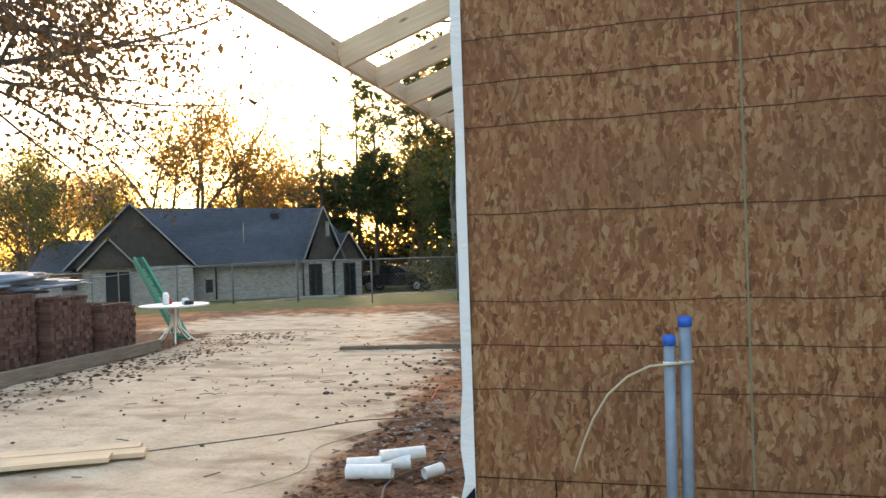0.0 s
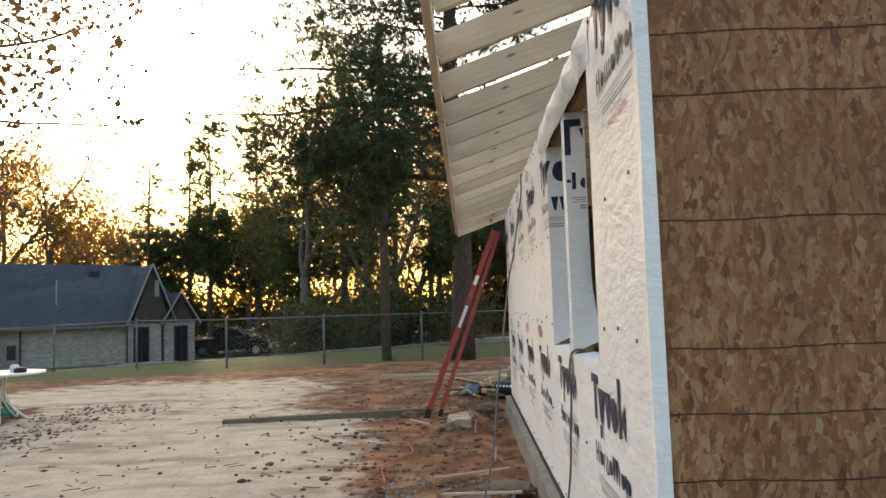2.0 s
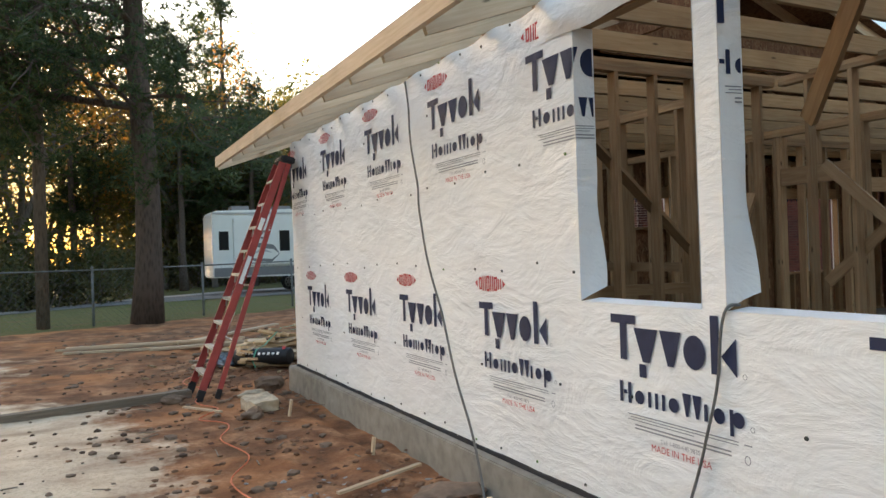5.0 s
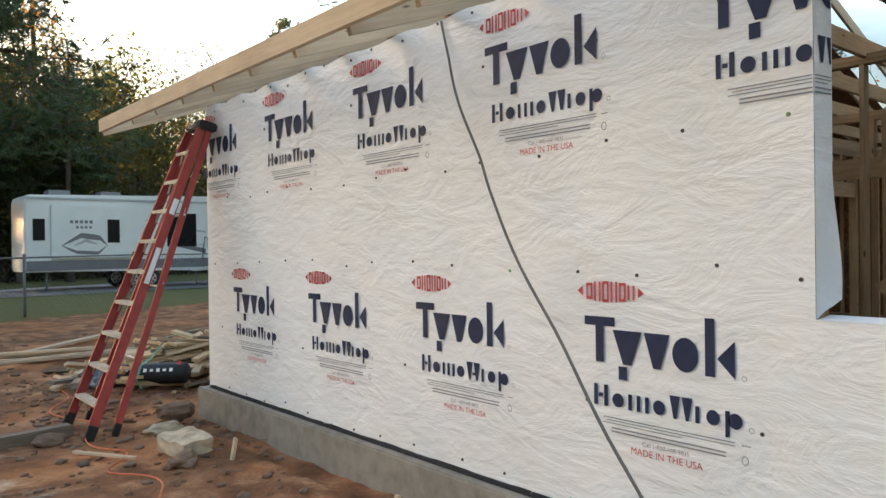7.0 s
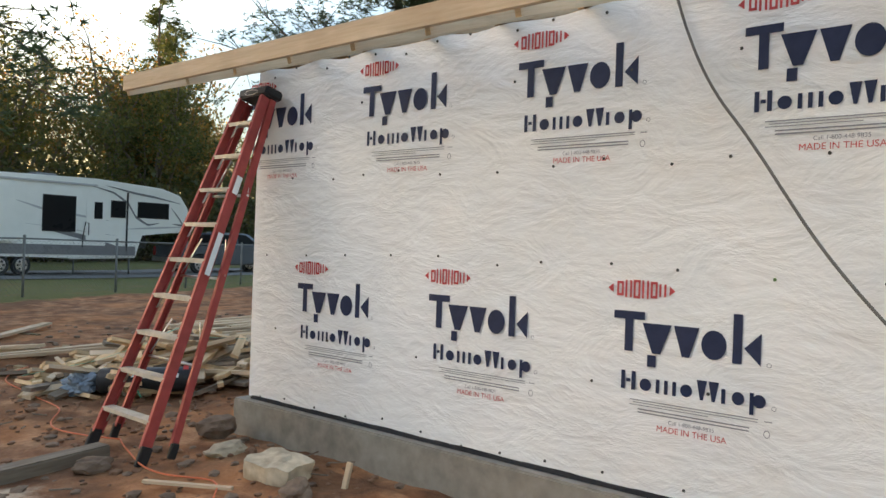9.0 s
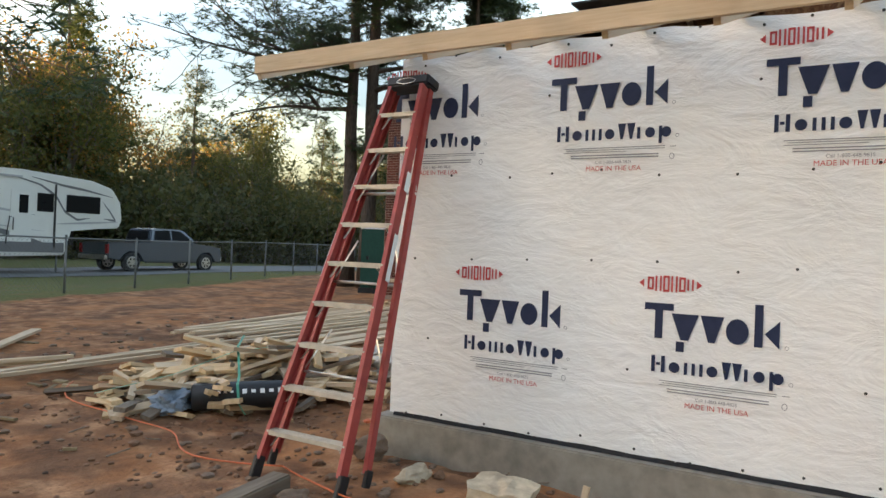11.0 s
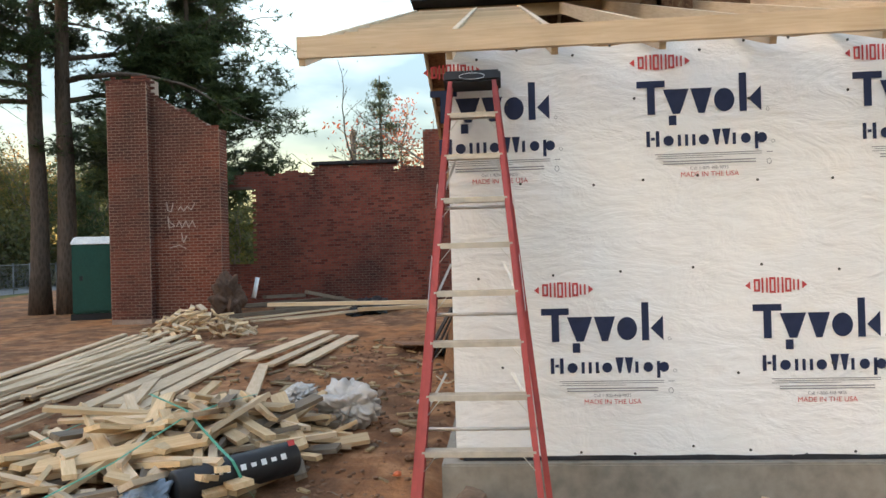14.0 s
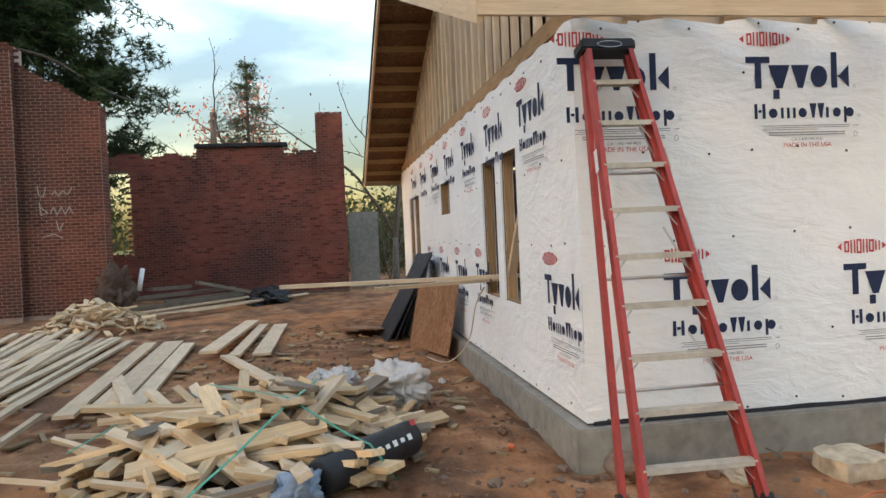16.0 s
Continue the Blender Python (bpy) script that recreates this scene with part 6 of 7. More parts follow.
def camper(at):
    """Fifth-wheel camper; x from its tail at 0 to the nose at 13.2, near side at y = 0, 2.5 wide."""
    t = thing("camper_trailer", "long white fifth-wheel camper with grey swooshes on the drive", "camper", at=at)
    bm = bmesh.new()
    out = [(0.0, 0.75), (0.0, 3.55), (0.15, 3.70), (8.4, 3.86), (11.6, 3.70), (12.6, 3.45), (13.05, 2.9), (13.15, 2.2), (13.0, 1.85), (10.6, 1.70), (10.35, 0.70), (7.3, 0.62), (7.1, 0.72), (3.4, 0.72)]
    rings = [[bm.verts.new((x, y, z)) for x, z in out] for y in (0.0, 2.5)]
    bm.faces.new(rings[0])
    bm.faces.new(rings[1][::-1])
    for i in range(len(out)):
        bm.faces.new((rings[0][i], rings[1][i], rings[1][(i + 1) % len(out)], rings[0][(i + 1) % len(out)]))
    part("body", bm, M_RVWHITE, t, "", 0.05)
    bm = bmesh.new()
    span(bm, (1.0, -0.14, 1.25), (4.9, 0.0, 3.35))
    so = part("slide_out", bm, M_RVWHITE, t, "white slide-out section", 0.03)
    bm = bmesh.new()
    span(bm, (0.05, -0.03, 0.80), (10.3, -0.002, 1.18))
    part("skirt", bm, M_RVGREY, t, "dark grey skirt band")
    bm = bmesh.new()
    span(bm, (0.0, -0.04, 3.54), (8.4, -0.002, 3.62))
    part("roof_trim", bm, M_RVMID, t)
    for k, (x0, z0, x1, z1) in enumerate(((3.35, 1.9, 3.8, 2.75), (6.1, 1.72, 7.45, 3.05), (8.3, 2.25, 8.68, 2.92), (9.1, 2.38, 9.75, 3.0), (10.4, 2.42, 11.95, 3.02), (0.35, 2.0, 0.75, 2.75))):
        y = -0.145 if x1 < 4.9 and x0 > 1 else -0.005
        bm = bmesh.new()
        span(bm, (x0 - 0.04, y - 0.012, z0 - 0.04), (x1 + 0.04, y, z1 + 0.04))
        w_ = part("window", bm, M_BLACK, t, "", 0.006)
        bm = bmesh.new()
        span(bm, (x0, y - 0.02, z0), (x1, y - 0.0125, z1))
        part("pane", bm, M_GLASS, w_)
    bm = bmesh.new()
    span(bm, (9.82, -0.03, 1.0), (9.90, 0.0, 3.4))
    part("door_post", bm, M_BLACK, t)
    bm = bmesh.new()
    span(bm, (7.95, -0.02, 1.05), (8.85, -0.002, 3.05))
    door = part("door", bm, M_RVWHITE, t, "", 0.004)
    bm = bmesh.new()
    tube(bm, [(7.75, -0.12, 1.1), (7.75, -0.16, 1.5), (7.85, -0.16, 2.1), (8.0, -0.16, 2.05), (8.02, -0.12, 1.6)], 0.022, 8)
    part("grab_rail", bm, M_BLACK, door)
    # grey swooshes as curved bands
    def swoosh(pts, widths, material, y=-0.006):
        bm = bmesh.new()
        n = 24
        prev = None
        for k in range(n + 1):
            u = k / n * (len(pts) - 1)
            i = min(int(u), len(pts) - 2)
            f = u - i
            x, z = pts[i][0] + (pts[i + 1][0] - pts[i][0]) * f, pts[i][1] + (pts[i + 1][1] - pts[i][1]) * f
            w = widths[0] + (widths[1] - widths[0]) * math.sin(math.pi * k / n)
            cur = (bm.verts.new((x, y, z - w / 2)), bm.verts.new((x, y, z + w / 2)))
            if prev:
                bm.faces.new((prev[0], cur[0], cur[1], prev[1]))
            prev = cur
        part("swoosh", bm, material, t, "printed grey swoosh")
    swoosh([(1.4, 1.75), (2.2, 2.15), (3.0, 2.05), (3.3, 1.75)], (0.02, 0.22), M_RVGREY, -0.15)
    swoosh([(1.4, 1.75), (2.0, 1.5), (2.9, 1.45), (3.3, 1.75)], (0.02, 0.14), M_RVGREY, -0.15)
    swoosh([(1.9, 1.75), (2.4, 1.95), (2.9, 1.8)], (0.02, 0.12), M_RVMID, -0.15)
    swoosh([(5.0, 2.8), (6.0, 2.55), (7.6, 2.35), (9.0, 2.2)], (0.02, 0.10), M_RVMID)
    swoosh([(6.3, 1.75), (7.6, 1.55), (8.8, 1.25), (9.6, 1.1)], (0.02, 0.22), M_RVGREY)
    swoosh([(8.2, 3.55), (9.2, 3.35), (9.9, 2.95), (10.3, 2.4), (10.9, 2.1), (11.5, 2.2)], (0.02, 0.13), M_RVGREY)
    swoosh([(8.8, 3.62), (10.2, 3.4), (11.2, 3.3), (12.6, 3.1)], (0.02, 0.10), M_RVGREY)
    swoosh([(12.1, 2.9), (12.5, 2.5), (12.8, 2.15), (12.2, 2.2)], (0.02, 0.12), M_RVGREY)
    swoosh([(9.9, 1.9), (11.4, 2.0), (12.9, 2.1)], (0.02, 0.08), M_RVMID)
    swoosh([(5.4, 1.95), (9.4, 1.6)], (0.01, 0.03), M_RVMID)
    bm = bmesh.new()
    for k in range(5):
        span(bm, (1.75 + 0.2 * k, -0.152, 2.62), (1.88 + 0.2 * k, -0.141, 2.74))
    for k in range(4):
        span(bm, (2.0 + 0.18 * k, -0.152, 2.42), (2.1 + 0.18 * k, -0.141, 2.52))
    part("name_mark", bm, M_RVGREY, t, "grey printed name bars")
    bm = bmesh.new()
    for x in (1.6, 3.8, 6.6):
        box(bm, (x, 1.25, 3.86), (0.9, 0.8, 0.22))
    part("roof_unit", bm, M_RVGREY, t, "", 0.03)
    for x in (4.45, 5.3):
        for y in (0.12, 2.38):
            wheel(t, x, y, 0.38)
    for x in (0.9, 7.6, 10.2):
        bm = bmesh.new()
        tube(bm, [(x, 0.3, 0.02), (x, 0.3, 0.8)], 0.04, 8)
        part("stabiliser", bm, M_GALV, t)
    bm = bmesh.new()
    span(bm, (10.9, 0.9, 1.1), (11.4, 1.6, 1.75))
    part("hitch", bm, M_BLACK, t)


camper(heading(2.9, 33.0, 1.0, 0.0) @ Matrix.Diagonal((0.88, 1, 1, 1)))


# ---- the neighbour's house, seen across the track ----
def neighbour():
    yaw = math.degrees(math.atan2(0.558, 0.829))
    at = pose(-29.5, 41.3, -1.42, 0, 0, yaw) @ pose(0.45, 0, 0) @ Matrix.Diagonal((0.892, 1, 1, 1))      # x runs along the front, y away
    t = thing("neighbour_house", "low pale brick house with a dark shingle roof and gables", "house", at=at)
    E, R = 2.6, 6.7

    def wall_box(name, lo, hi, mat=M_HOUSEBRICK):
        bm = bmesh.new()
        span(bm, lo, hi)
        return part(name, bm, mat, t)

    def slab_roof(name, pts, mat=M_SHINGLE, parent=None):
        bm = bmesh.new()
        bm.faces.new([bm.verts.new(p) for p in pts])
        bmesh.ops.solidify(bm, geom=bm.faces[:], thickness=0.14)
        return part(name, bm, mat, parent or t)
    wall_box("wall", (-7.9, 0, 0), (12.6, 9, E))
    wall_box("wall", (-8.0, -1.6, 0), (-0.4, 0.0, E))
    wall_box("wall", (8.0, -0.8, 0), (10.4, 0.0, E))
    wall_box("wall", (10.6, -1.2, 0), (12.7, 0.0, E))
    wall_box("wall", (-14.5, 2.0, 0), (-7.9, 8, 2.2))
    # main roof
    slab_roof("roof", [(-8.4, -0.5, E), (12.9, -0.5, E), (10.4, 4.5, R), (-5.0, 4.5, R + 0.2)])
    slab_roof("roof", [(12.9, 9.5, E), (-8.4, 9.5, E), (-5.0, 4.5, R + 0.2), (10.4, 4.5, R)])
    slab_roof("roof", [(-12.2, 1.5, 2.3), (-7.6, 1.5, 2.3), (-7.6, 5, 4.6), (-11.5, 5, 4.6)])

    def gable(x0, x1, y, apex, back, z=E, name="gable"):
        mid = (x0 + x1) / 2
        bm = bmesh.new()
        bm.faces.new([bm.verts.new(p) for p in ((x0 + 0.2, y, z), (x1 - 0.2, y, z), (mid, y, apex - 0.1))])
        bmesh.ops.solidify(bm, geom=bm.faces[:], thickness=0.1)
        g = part(name, bm, M_SIDING, t, "dark grey-brown gable siding")
        for a, b in ((x0 - 0.25, -1), (x1 + 0.25, 1)):
            slab_roof("gable_roof", [(a, y - 0.35, z - 0.15), (mid, y - 0.35, apex), (mid, back, apex), (a, back, z - 0.15)])
            bm = bmesh.new()
            bar(bm, (a, y - 0.40, z - 0.12), (mid, y - 0.40, apex + 0.02), 0.05, 0.11)
            part("barge_board", bm, M_TRIM, t, "pale barge board")
        return g
    gable(-9.0, -0.3, -1.6, R + 0.1, 4.6)
    gable(-8.0, -4.3, -2.0, 4.5, 0.5)
    g = gable(8.2, 11.2, -0.9, R - 0.25, 4.5)
    bm = bmesh.new()
    span(bm, (9.9, -1.06, 4.3), (10.2, -1.0, 5.4))
    w_ = part("window_frame", bm, M_TRIM, g, "narrow pale gable window")
    gable(10.5, 12.8, -1.25, 4.6, 2.0)
    for x0, x1, z0, z1, y, doors in ((-6.5, -4.7, 0.3, 2.3, -1.62, 2), (8.55, 9.45, 0.05, 2.25, -0.82, 1), (11.3, 12.1, 0.05, 2.25, -1.22, 1), (-13.4, -12.3, 0.8, 2.0, 1.98, 1), (-9.9, -9.0, 1.2, 1.9, 1.98, 1), (0.6, 0.95, 0.7, 1.4, -0.02, 1)):
        bm = bmesh.new()
        span(bm, (x0 - 0.1, y - 0.05, z0 - 0.1), (x1 + 0.1, y + 0.02, z1 + 0.1))
        fr = part("window", bm, M_BLACK if doors == 1 else M_TRIM, t)
        for k in range(2):
            a, b = x0 + (x1 - x0) * k / 2, x0 + (x1 - x0) * (k + 1) / 2
            bm = bmesh.new()
            span(bm, (a + 0.04, y - 0.075, z0), (b - 0.04, y - 0.052, z1))
            part("pane", bm, M_GLASS, fr)
    for x, y in ((-0.45, -0.1), (8.0, -0.9), (1.3, -0.1)):
        bm = bmesh.new()
        tube(bm, [(x, y - 0.06, 0.1), (x, y - 0.06, E - 0.1)], 0.06, 6)
        part("downpipe", bm, M_BLACK, t)
    bm = bmesh.new()
    span(bm, (-8.4, -0.65, E - 0.22), (12.9, -0.5, E - 0.04))
    part("gutter", bm, M_SIDING, t)
    for x, y, z, h in ((3.6, 1.2, 4.0, 1.5),):
        bm = bmesh.new()
        tube(bm, [(x, y, z - 0.8), (x, y, z + h)], 0.05, 8)
        part("vent_pipe", bm, M_TRIM, t)
    bm = bmesh.new()
    box(bm, (6.4, 3.7, 6.1), (0.7, 0.6, 0.3))
    part("roof_vent", bm, M_BLACK, t)
    bm = bmesh.new()
    span(bm, (7.4, -2.6, -0.05), (11.0, -0.9, 0.08))
    part("step", bm, M_CONCRETE, t)


neighbour()
for k in range(7):
    x, y = -17.5 + 1.7 * k + (k % 3), 27.0 + 1.1 * k - (k % 2) * 2
    place("board", (x, y, land(x, y) + 0.06), (x + 2.6, y + 0.5, land(x + 2.6, y + 0.5) + 0.06), 0.2, 0.05, M_TRIM, None, "pale board lying in the grass", "board", "boards in the grass")


# ---- brick stacks, table and green frame beside the track ----
def brick_stack(x, y, z, nx, ny, nz, yaw, seed):
    t = thing("brick_stack", "stacked brown bricks beside the track", "bricks", "brick stacks", at=pose(x, y, z, 0, 0, yaw))
    r = random.Random(seed)
    for k in range(nz):
        for i in range(nx):
            for j in range(ny):
                if (k == nz - 1 and r.random() < 0.6) or (k == nz - 2 and r.random() < 0.25):
                    continue
                if 0 < i < nx - 1 and 0 < j < ny - 1 and k < nz - 2:
                    continue
                ob = new("brick", BRICK)
                ob.parent = t
                ob.matrix_local = pose((i + 0.5) * 0.203 + r.uniform(-.016, .016), (j + 0.5) * 0.098 + r.uniform(-.008, .008), (k + 0.5) * 0.0655, 0, 0, r.uniform(-2, 2))


bm = bmesh.new()
box(bm, (0, 0, 0), (0.196, 0.092, 0.062))
M_SINGLE = Nodes("single_brick", 0.9, 0, 0.15)
M_SINGLE.colour(M_SINGLE.mix(M_SINGLE.noise(30, 4), M_SINGLE.ramp(M_SINGLE.rand(), (0, (0.10, 0.05, 0.04)), (0.5, (0.19, 0.095, 0.068)), (1, (0.27, 0.17, 0.125))), (0.09, 0.05, 0.04)))
BRICK = mesh_of("brick", bm, M_SINGLE.m)
for k, (x, y, nz) in enumerate(((-8.9, 1.1, 15), (-8.9, 2.2, 15), (-8.85, 3.4, 17), (-8.8, 4.5, 18), (-8.75, 5.6, 16), (-8.7, 6.65, 13))):
    brick_stack(x, y, land(x, y) + 0.12, 4, 10, nz, 4 + 3 * (k % 2), k)
for k, (x, y) in enumerate(((-8.5, 3.9), (-8.45, 5.1), (-8.4, 6.2), (-8.3, 7.4))):
    for s in (0.06, 0.5, 0.95):
        place("pallet_bearer", (x - 0.5, y - 0.6 + s, land(x, y) + 0.07), (x + 0.4, y - 0.6 + s, land(x, y) + 0.07), 0.09, 0.1, M_GREY_WOOD, None, "grey wooden bearer under the stacked bricks", "bearer", "bearers under the bricks")
crumpled("tarp", (-9.3, 5.0, 1.35), 1.1, (0.7, 1.9, 0.16), M_GREY_PVC, "blue-grey tarpaulin thrown over the brick stacks", 18, "tarpaulin")
place("edge_timber", (-7.55, 2.4, 0.10), (-7.75, 8.0, 0.10), 0.12, 0.2, M_GREY_WOOD, None, "grey timber edging before the brick stacks", "timber")
for x, y, s in ((-5.9, 1.1, 0.3), (-6.3, 2.0, 0.34), (-6.6, 1.4, 0.4)):
    bm = bmesh.new()
    box(bm, (x, y, s / 2), (0.4, 0.3, s), Euler((0, 0, x)).to_quaternion())
    solid("concrete_block", bm, M_CONCRETE, "rough grey concrete block beside the sand", "block", "concrete blocks", "", 0.02)
place("plank", (-6.9, 1.2, 0.42), (-5.5, 1.7, 0.36), 0.2, 0.05, M_GREY_WOOD, None, "grey plank laid over concrete blocks", "plank")


def patio_table():
    x, y = -8.1, 9.0
    g = land(x, y)
    t = thing("patio_table", "round white wrought-iron patio table on curled legs", "table", at=pose(x, y, g))
    bm = bmesh.new()
    tube(bm, [(0, 0, 0.73), (0, 0, 0.735), (0, 0, 0.765), (0, 0, 0.77)], [0.64, 0.66, 0.66, 0.64], 40)
    part("tabletop", bm, M_WHITE_PVC, t)
    bm = bmesh.new()
    tube(bm, [(0, 0, 0.2), (0, 0, 0.73)], 0.04, 12)
    part("column", bm, M_WHITE_PVC, t)
    for k in range(5):
        a = k * 2 * math.pi / 5 + 0.3
        bm = bmesh.new()
        tube(bm, [(math.cos(a) * r, math.sin(a) * r, z) for r, z in ((0.10, 0.70), (0.07, 0.5), (0.11, 0.32), (0.26, 0.15), (0.40, 0.04), (0.47, 0.02), (0.48, 0.07))], 0.016, 8)
        part("leg", bm, M_WHITE_PVC, t)
    for dx, dy, r, h, mat, lab in ((-0.12, -0.1, 0.06, 0.24, M_WHITE_PVC, "white bottle standing on the patio table"), (0.25, 0.0, 0.07, 0.12, M_WHITE_PVC, "white tub standing on the patio table"), (-0.2, 0.1, 0.06, 0.13, M_RED_PRINT, "red tin standing on the patio table"), (0.4, -0.1, 0.09, 0.08, M_BLACK, "dark dish standing on the patio table")):
        bm = bmesh.new()
        z = g + 0.77
        tube(bm, [(x + dx, y + dy, z), (x + dx, y + dy, z + h * 0.8), (x + dx, y + dy, z + h)], [r, r, r * 0.6], 16)
        solid("container", bm, mat, lab, "container")


patio_table()
fr = thing("trestle", "long green painted metal trestle leaning behind the table", "frame")
for dx in (0.0, 0.22):
    place("side_rail", (-10.4 + dx, 10.8, 1.68), (-8.35 + dx, 9.45, 0.03), 0.05, 0.14, M_TEAL, fr)
for k in range(9):
    f = k / 8
    p = Vector((-10.4, 10.8, 1.70)).lerp(Vector((-8.35, 9.45, 0.06)), f)
    place("rung", p, p + Vector((0.22, 0, 0)), 0.05, 0.05, M_TEAL, fr)
place("prop", (-9.9, 10.6, 1.5), (-9.4, 11.2, 0.0), 0.06, 0.08, M_TEAL, fr)

# utility pole near the fence and one far off
for x, y, h, cross in ((-3.25, 21.0, 11.0, 9.6), (30.0, 15.5, 7.6, 7.3)):
    t = thing("utility_pole", "weathered wooden utility pole", "pole", "utility poles")
    bm = bmesh.new()
    tube(bm, [(x, y, land(x, y) - 0.2), (x, y, h * 0.5), (x, y, h)], [0.16, 0.14, 0.11], 14)
    part("pole", bm, M_POLE, t)
    bm = bmesh.new()
    bar(bm, (x - 0.9, y - 0.3, cross), (x + 0.9, y + 0.3, cross), 0.09, 0.11)
    part("crossarm", bm, M_POLE, t)


# ---- trees ----
def limbs(bm, p, d, length, r, depth, rnd, tips, bend=0.25, droop=0.0, split=(2, 4), taper=0.62, twig=0.012):
    """One limb with its side limbs; the ends are gathered in tips."""
    pts, rad = [p.copy()], [r]
    n = 4
    q = p.copy()
    dd = d.copy()
    for k in range(n):
        dd = (dd + Vector((rnd.gauss(0, bend), rnd.gauss(0, bend), rnd.gauss(0, bend) * 0.5 - droop)) * 0.4).normalized()
        q = q + dd * length / n
        pts.append(q.copy())
        rad.append(max(twig * 0.6, r * (1 - (1 - taper) * (k + 1) / n)))
    tube(bm, pts, rad, 6 if r > 0.05 else 3, False)
    if depth <= 0 or rad[-1] < twig:
        tips.append((q.copy(), dd.copy()))
        return
    tips.append((pts[2].copy(), dd.copy()))
    for k in range(rnd.randint(*split)):
        f = rnd.uniform(0.35, 1.0)
        i = min(n, max(1, round(f * n)))
        a = rnd.uniform(0, 2 * math.pi)
        side = dd.orthogonal().normalized()
        side.rotate(Matrix.Rotation(a, 3, dd))
        nd = (dd * rnd.uniform(0.5, 1.0) + side * rnd.uniform(0.5, 1.0)).normalized()
        limbs(bm, pts[i], nd, length * rnd.uniform(0.5, 0.75), rad[i] * rnd.uniform(0.5, 0.75), depth - 1, rnd, tips, bend, droop, split, taper, twig)
    limbs(bm, pts[-1], dd, length * 0.7, rad[-1], depth - 1, rnd, tips, bend, droop, split, taper, twig)


def leaves(tips, per, spread, size, rnd, flat=0.0, fall=0.0):
    """Small bent leaves round the tips."""
    v, f = [], []
    for p, d in tips:
        for k in range(per):
            c = p + Vector((rnd.gauss(0, spread), rnd.gauss(0, spread), rnd.gauss(0, spread * 0.7) - fall))
            u = Vector((rnd.gauss(0, 1), rnd.gauss(0, 1), rnd.gauss(0, 1))).normalized()
            w = u.orthogonal().normalized()
            s = size * rnd.uniform(0.6, 1.3)
            b = len(v)
            v += [tuple(c - u * s), tuple(c + w * s * 0.55), tuple(c + u * s), tuple(c - w * s * 0.55 + u.cross(w) * s * 0.3)]
            f.append((b, b + 1, b + 2, b + 3))
    return v, f


def tufts(tips, per, spread, length, rnd, blades=9, wide=0.075):
    """Bursts of long needles at the twigs' ends."""
    v, f = [], []
    for p, d in tips:
        for k in range(per):
            c = p + Vector((rnd.gauss(0, spread), rnd.gauss(0, spread), rnd.gauss(0, spread * 0.55)))
            for j in range(blades):
                u = (Vector((rnd.gauss(0, 1), rnd.gauss(0, 1), rnd.gauss(0.25, 0.8)))).normalized() * length * rnd.uniform(0.7, 1.2)
                w = u.orthogonal().normalized() * length * wide
                b = len(v)
                v += [tuple(c + w), tuple(c + u), tuple(c - w)]
                f.append((b, b + 1, b + 2))
    return v, f


def pine(x, y, height, r, first, seed, label, group="", per=5, reach=4.2, name="pine_tree", blades=9, needle=0.24, depth=2, clump=0.30, boughs=()):
    rnd = random.Random(seed)
    t = thing(name, label, "tree", group, at=pose(x, y, land(x, y) - 0.1))
    bm = bmesh.new()
    n = 12
    line = [Vector((0.25 * noise.noise((seed, k * 0.3, 0)), 0.25 * noise.noise((seed, 5, k * 0.3)), height * k / n)) for k in range(n + 1)]
    rad = [r * (1.25 if k == 0 else 1) * (1 - 0.85 * k / n) + 0.02 for k in range(n + 1)]
    tube(bm, line, rad, 14)
    part("trunk", bm, M_BARK, t)
    bm, tips = bmesh.new(), []
    z = first
    while z < height:
        f = z / height
        i = min(n - 1, int(f * n))
        p = line[i].lerp(line[i + 1], f * n - i)
        a = rnd.uniform(0, 2 * math.pi)
        L = reach * (1.0 - 0.72 * max(0, (f - 0.35)) / 0.65) * rnd.uniform(0.6, 1.1)
        limbs(bm, p, Vector((math.cos(a), math.sin(a), rnd.uniform(-0.1, 0.35))), L * 0.55, max(0.025, r * 0.22 * (1.2 - f)), depth, rnd, tips, 0.35, 0.02, (2, 3), 0.6, 0.012 if depth < 3 else 0.004)
        z += rnd.uniform(0.25, 0.6) * height / 20
    for z, a, L in boughs:
        limbs(bm, line[int(z / height * n)].lerp(line[int(z / height * n) + 1], z / height * n % 1), Vector((math.cos(a), math.sin(a), 0.16)), L, r * 0.36, depth, rnd, tips, 0.35, 0.02, (2, 3), 0.6, 0.012 if depth < 3 else 0.004)
    part("branching", bm, M_BARK, t)
    v, fc = tufts(tips, per, clump, needle, rnd, blades, 0.1)
    arrays("crown", v, fc, M_NEEDLE, t, "dark green needles")
    return t


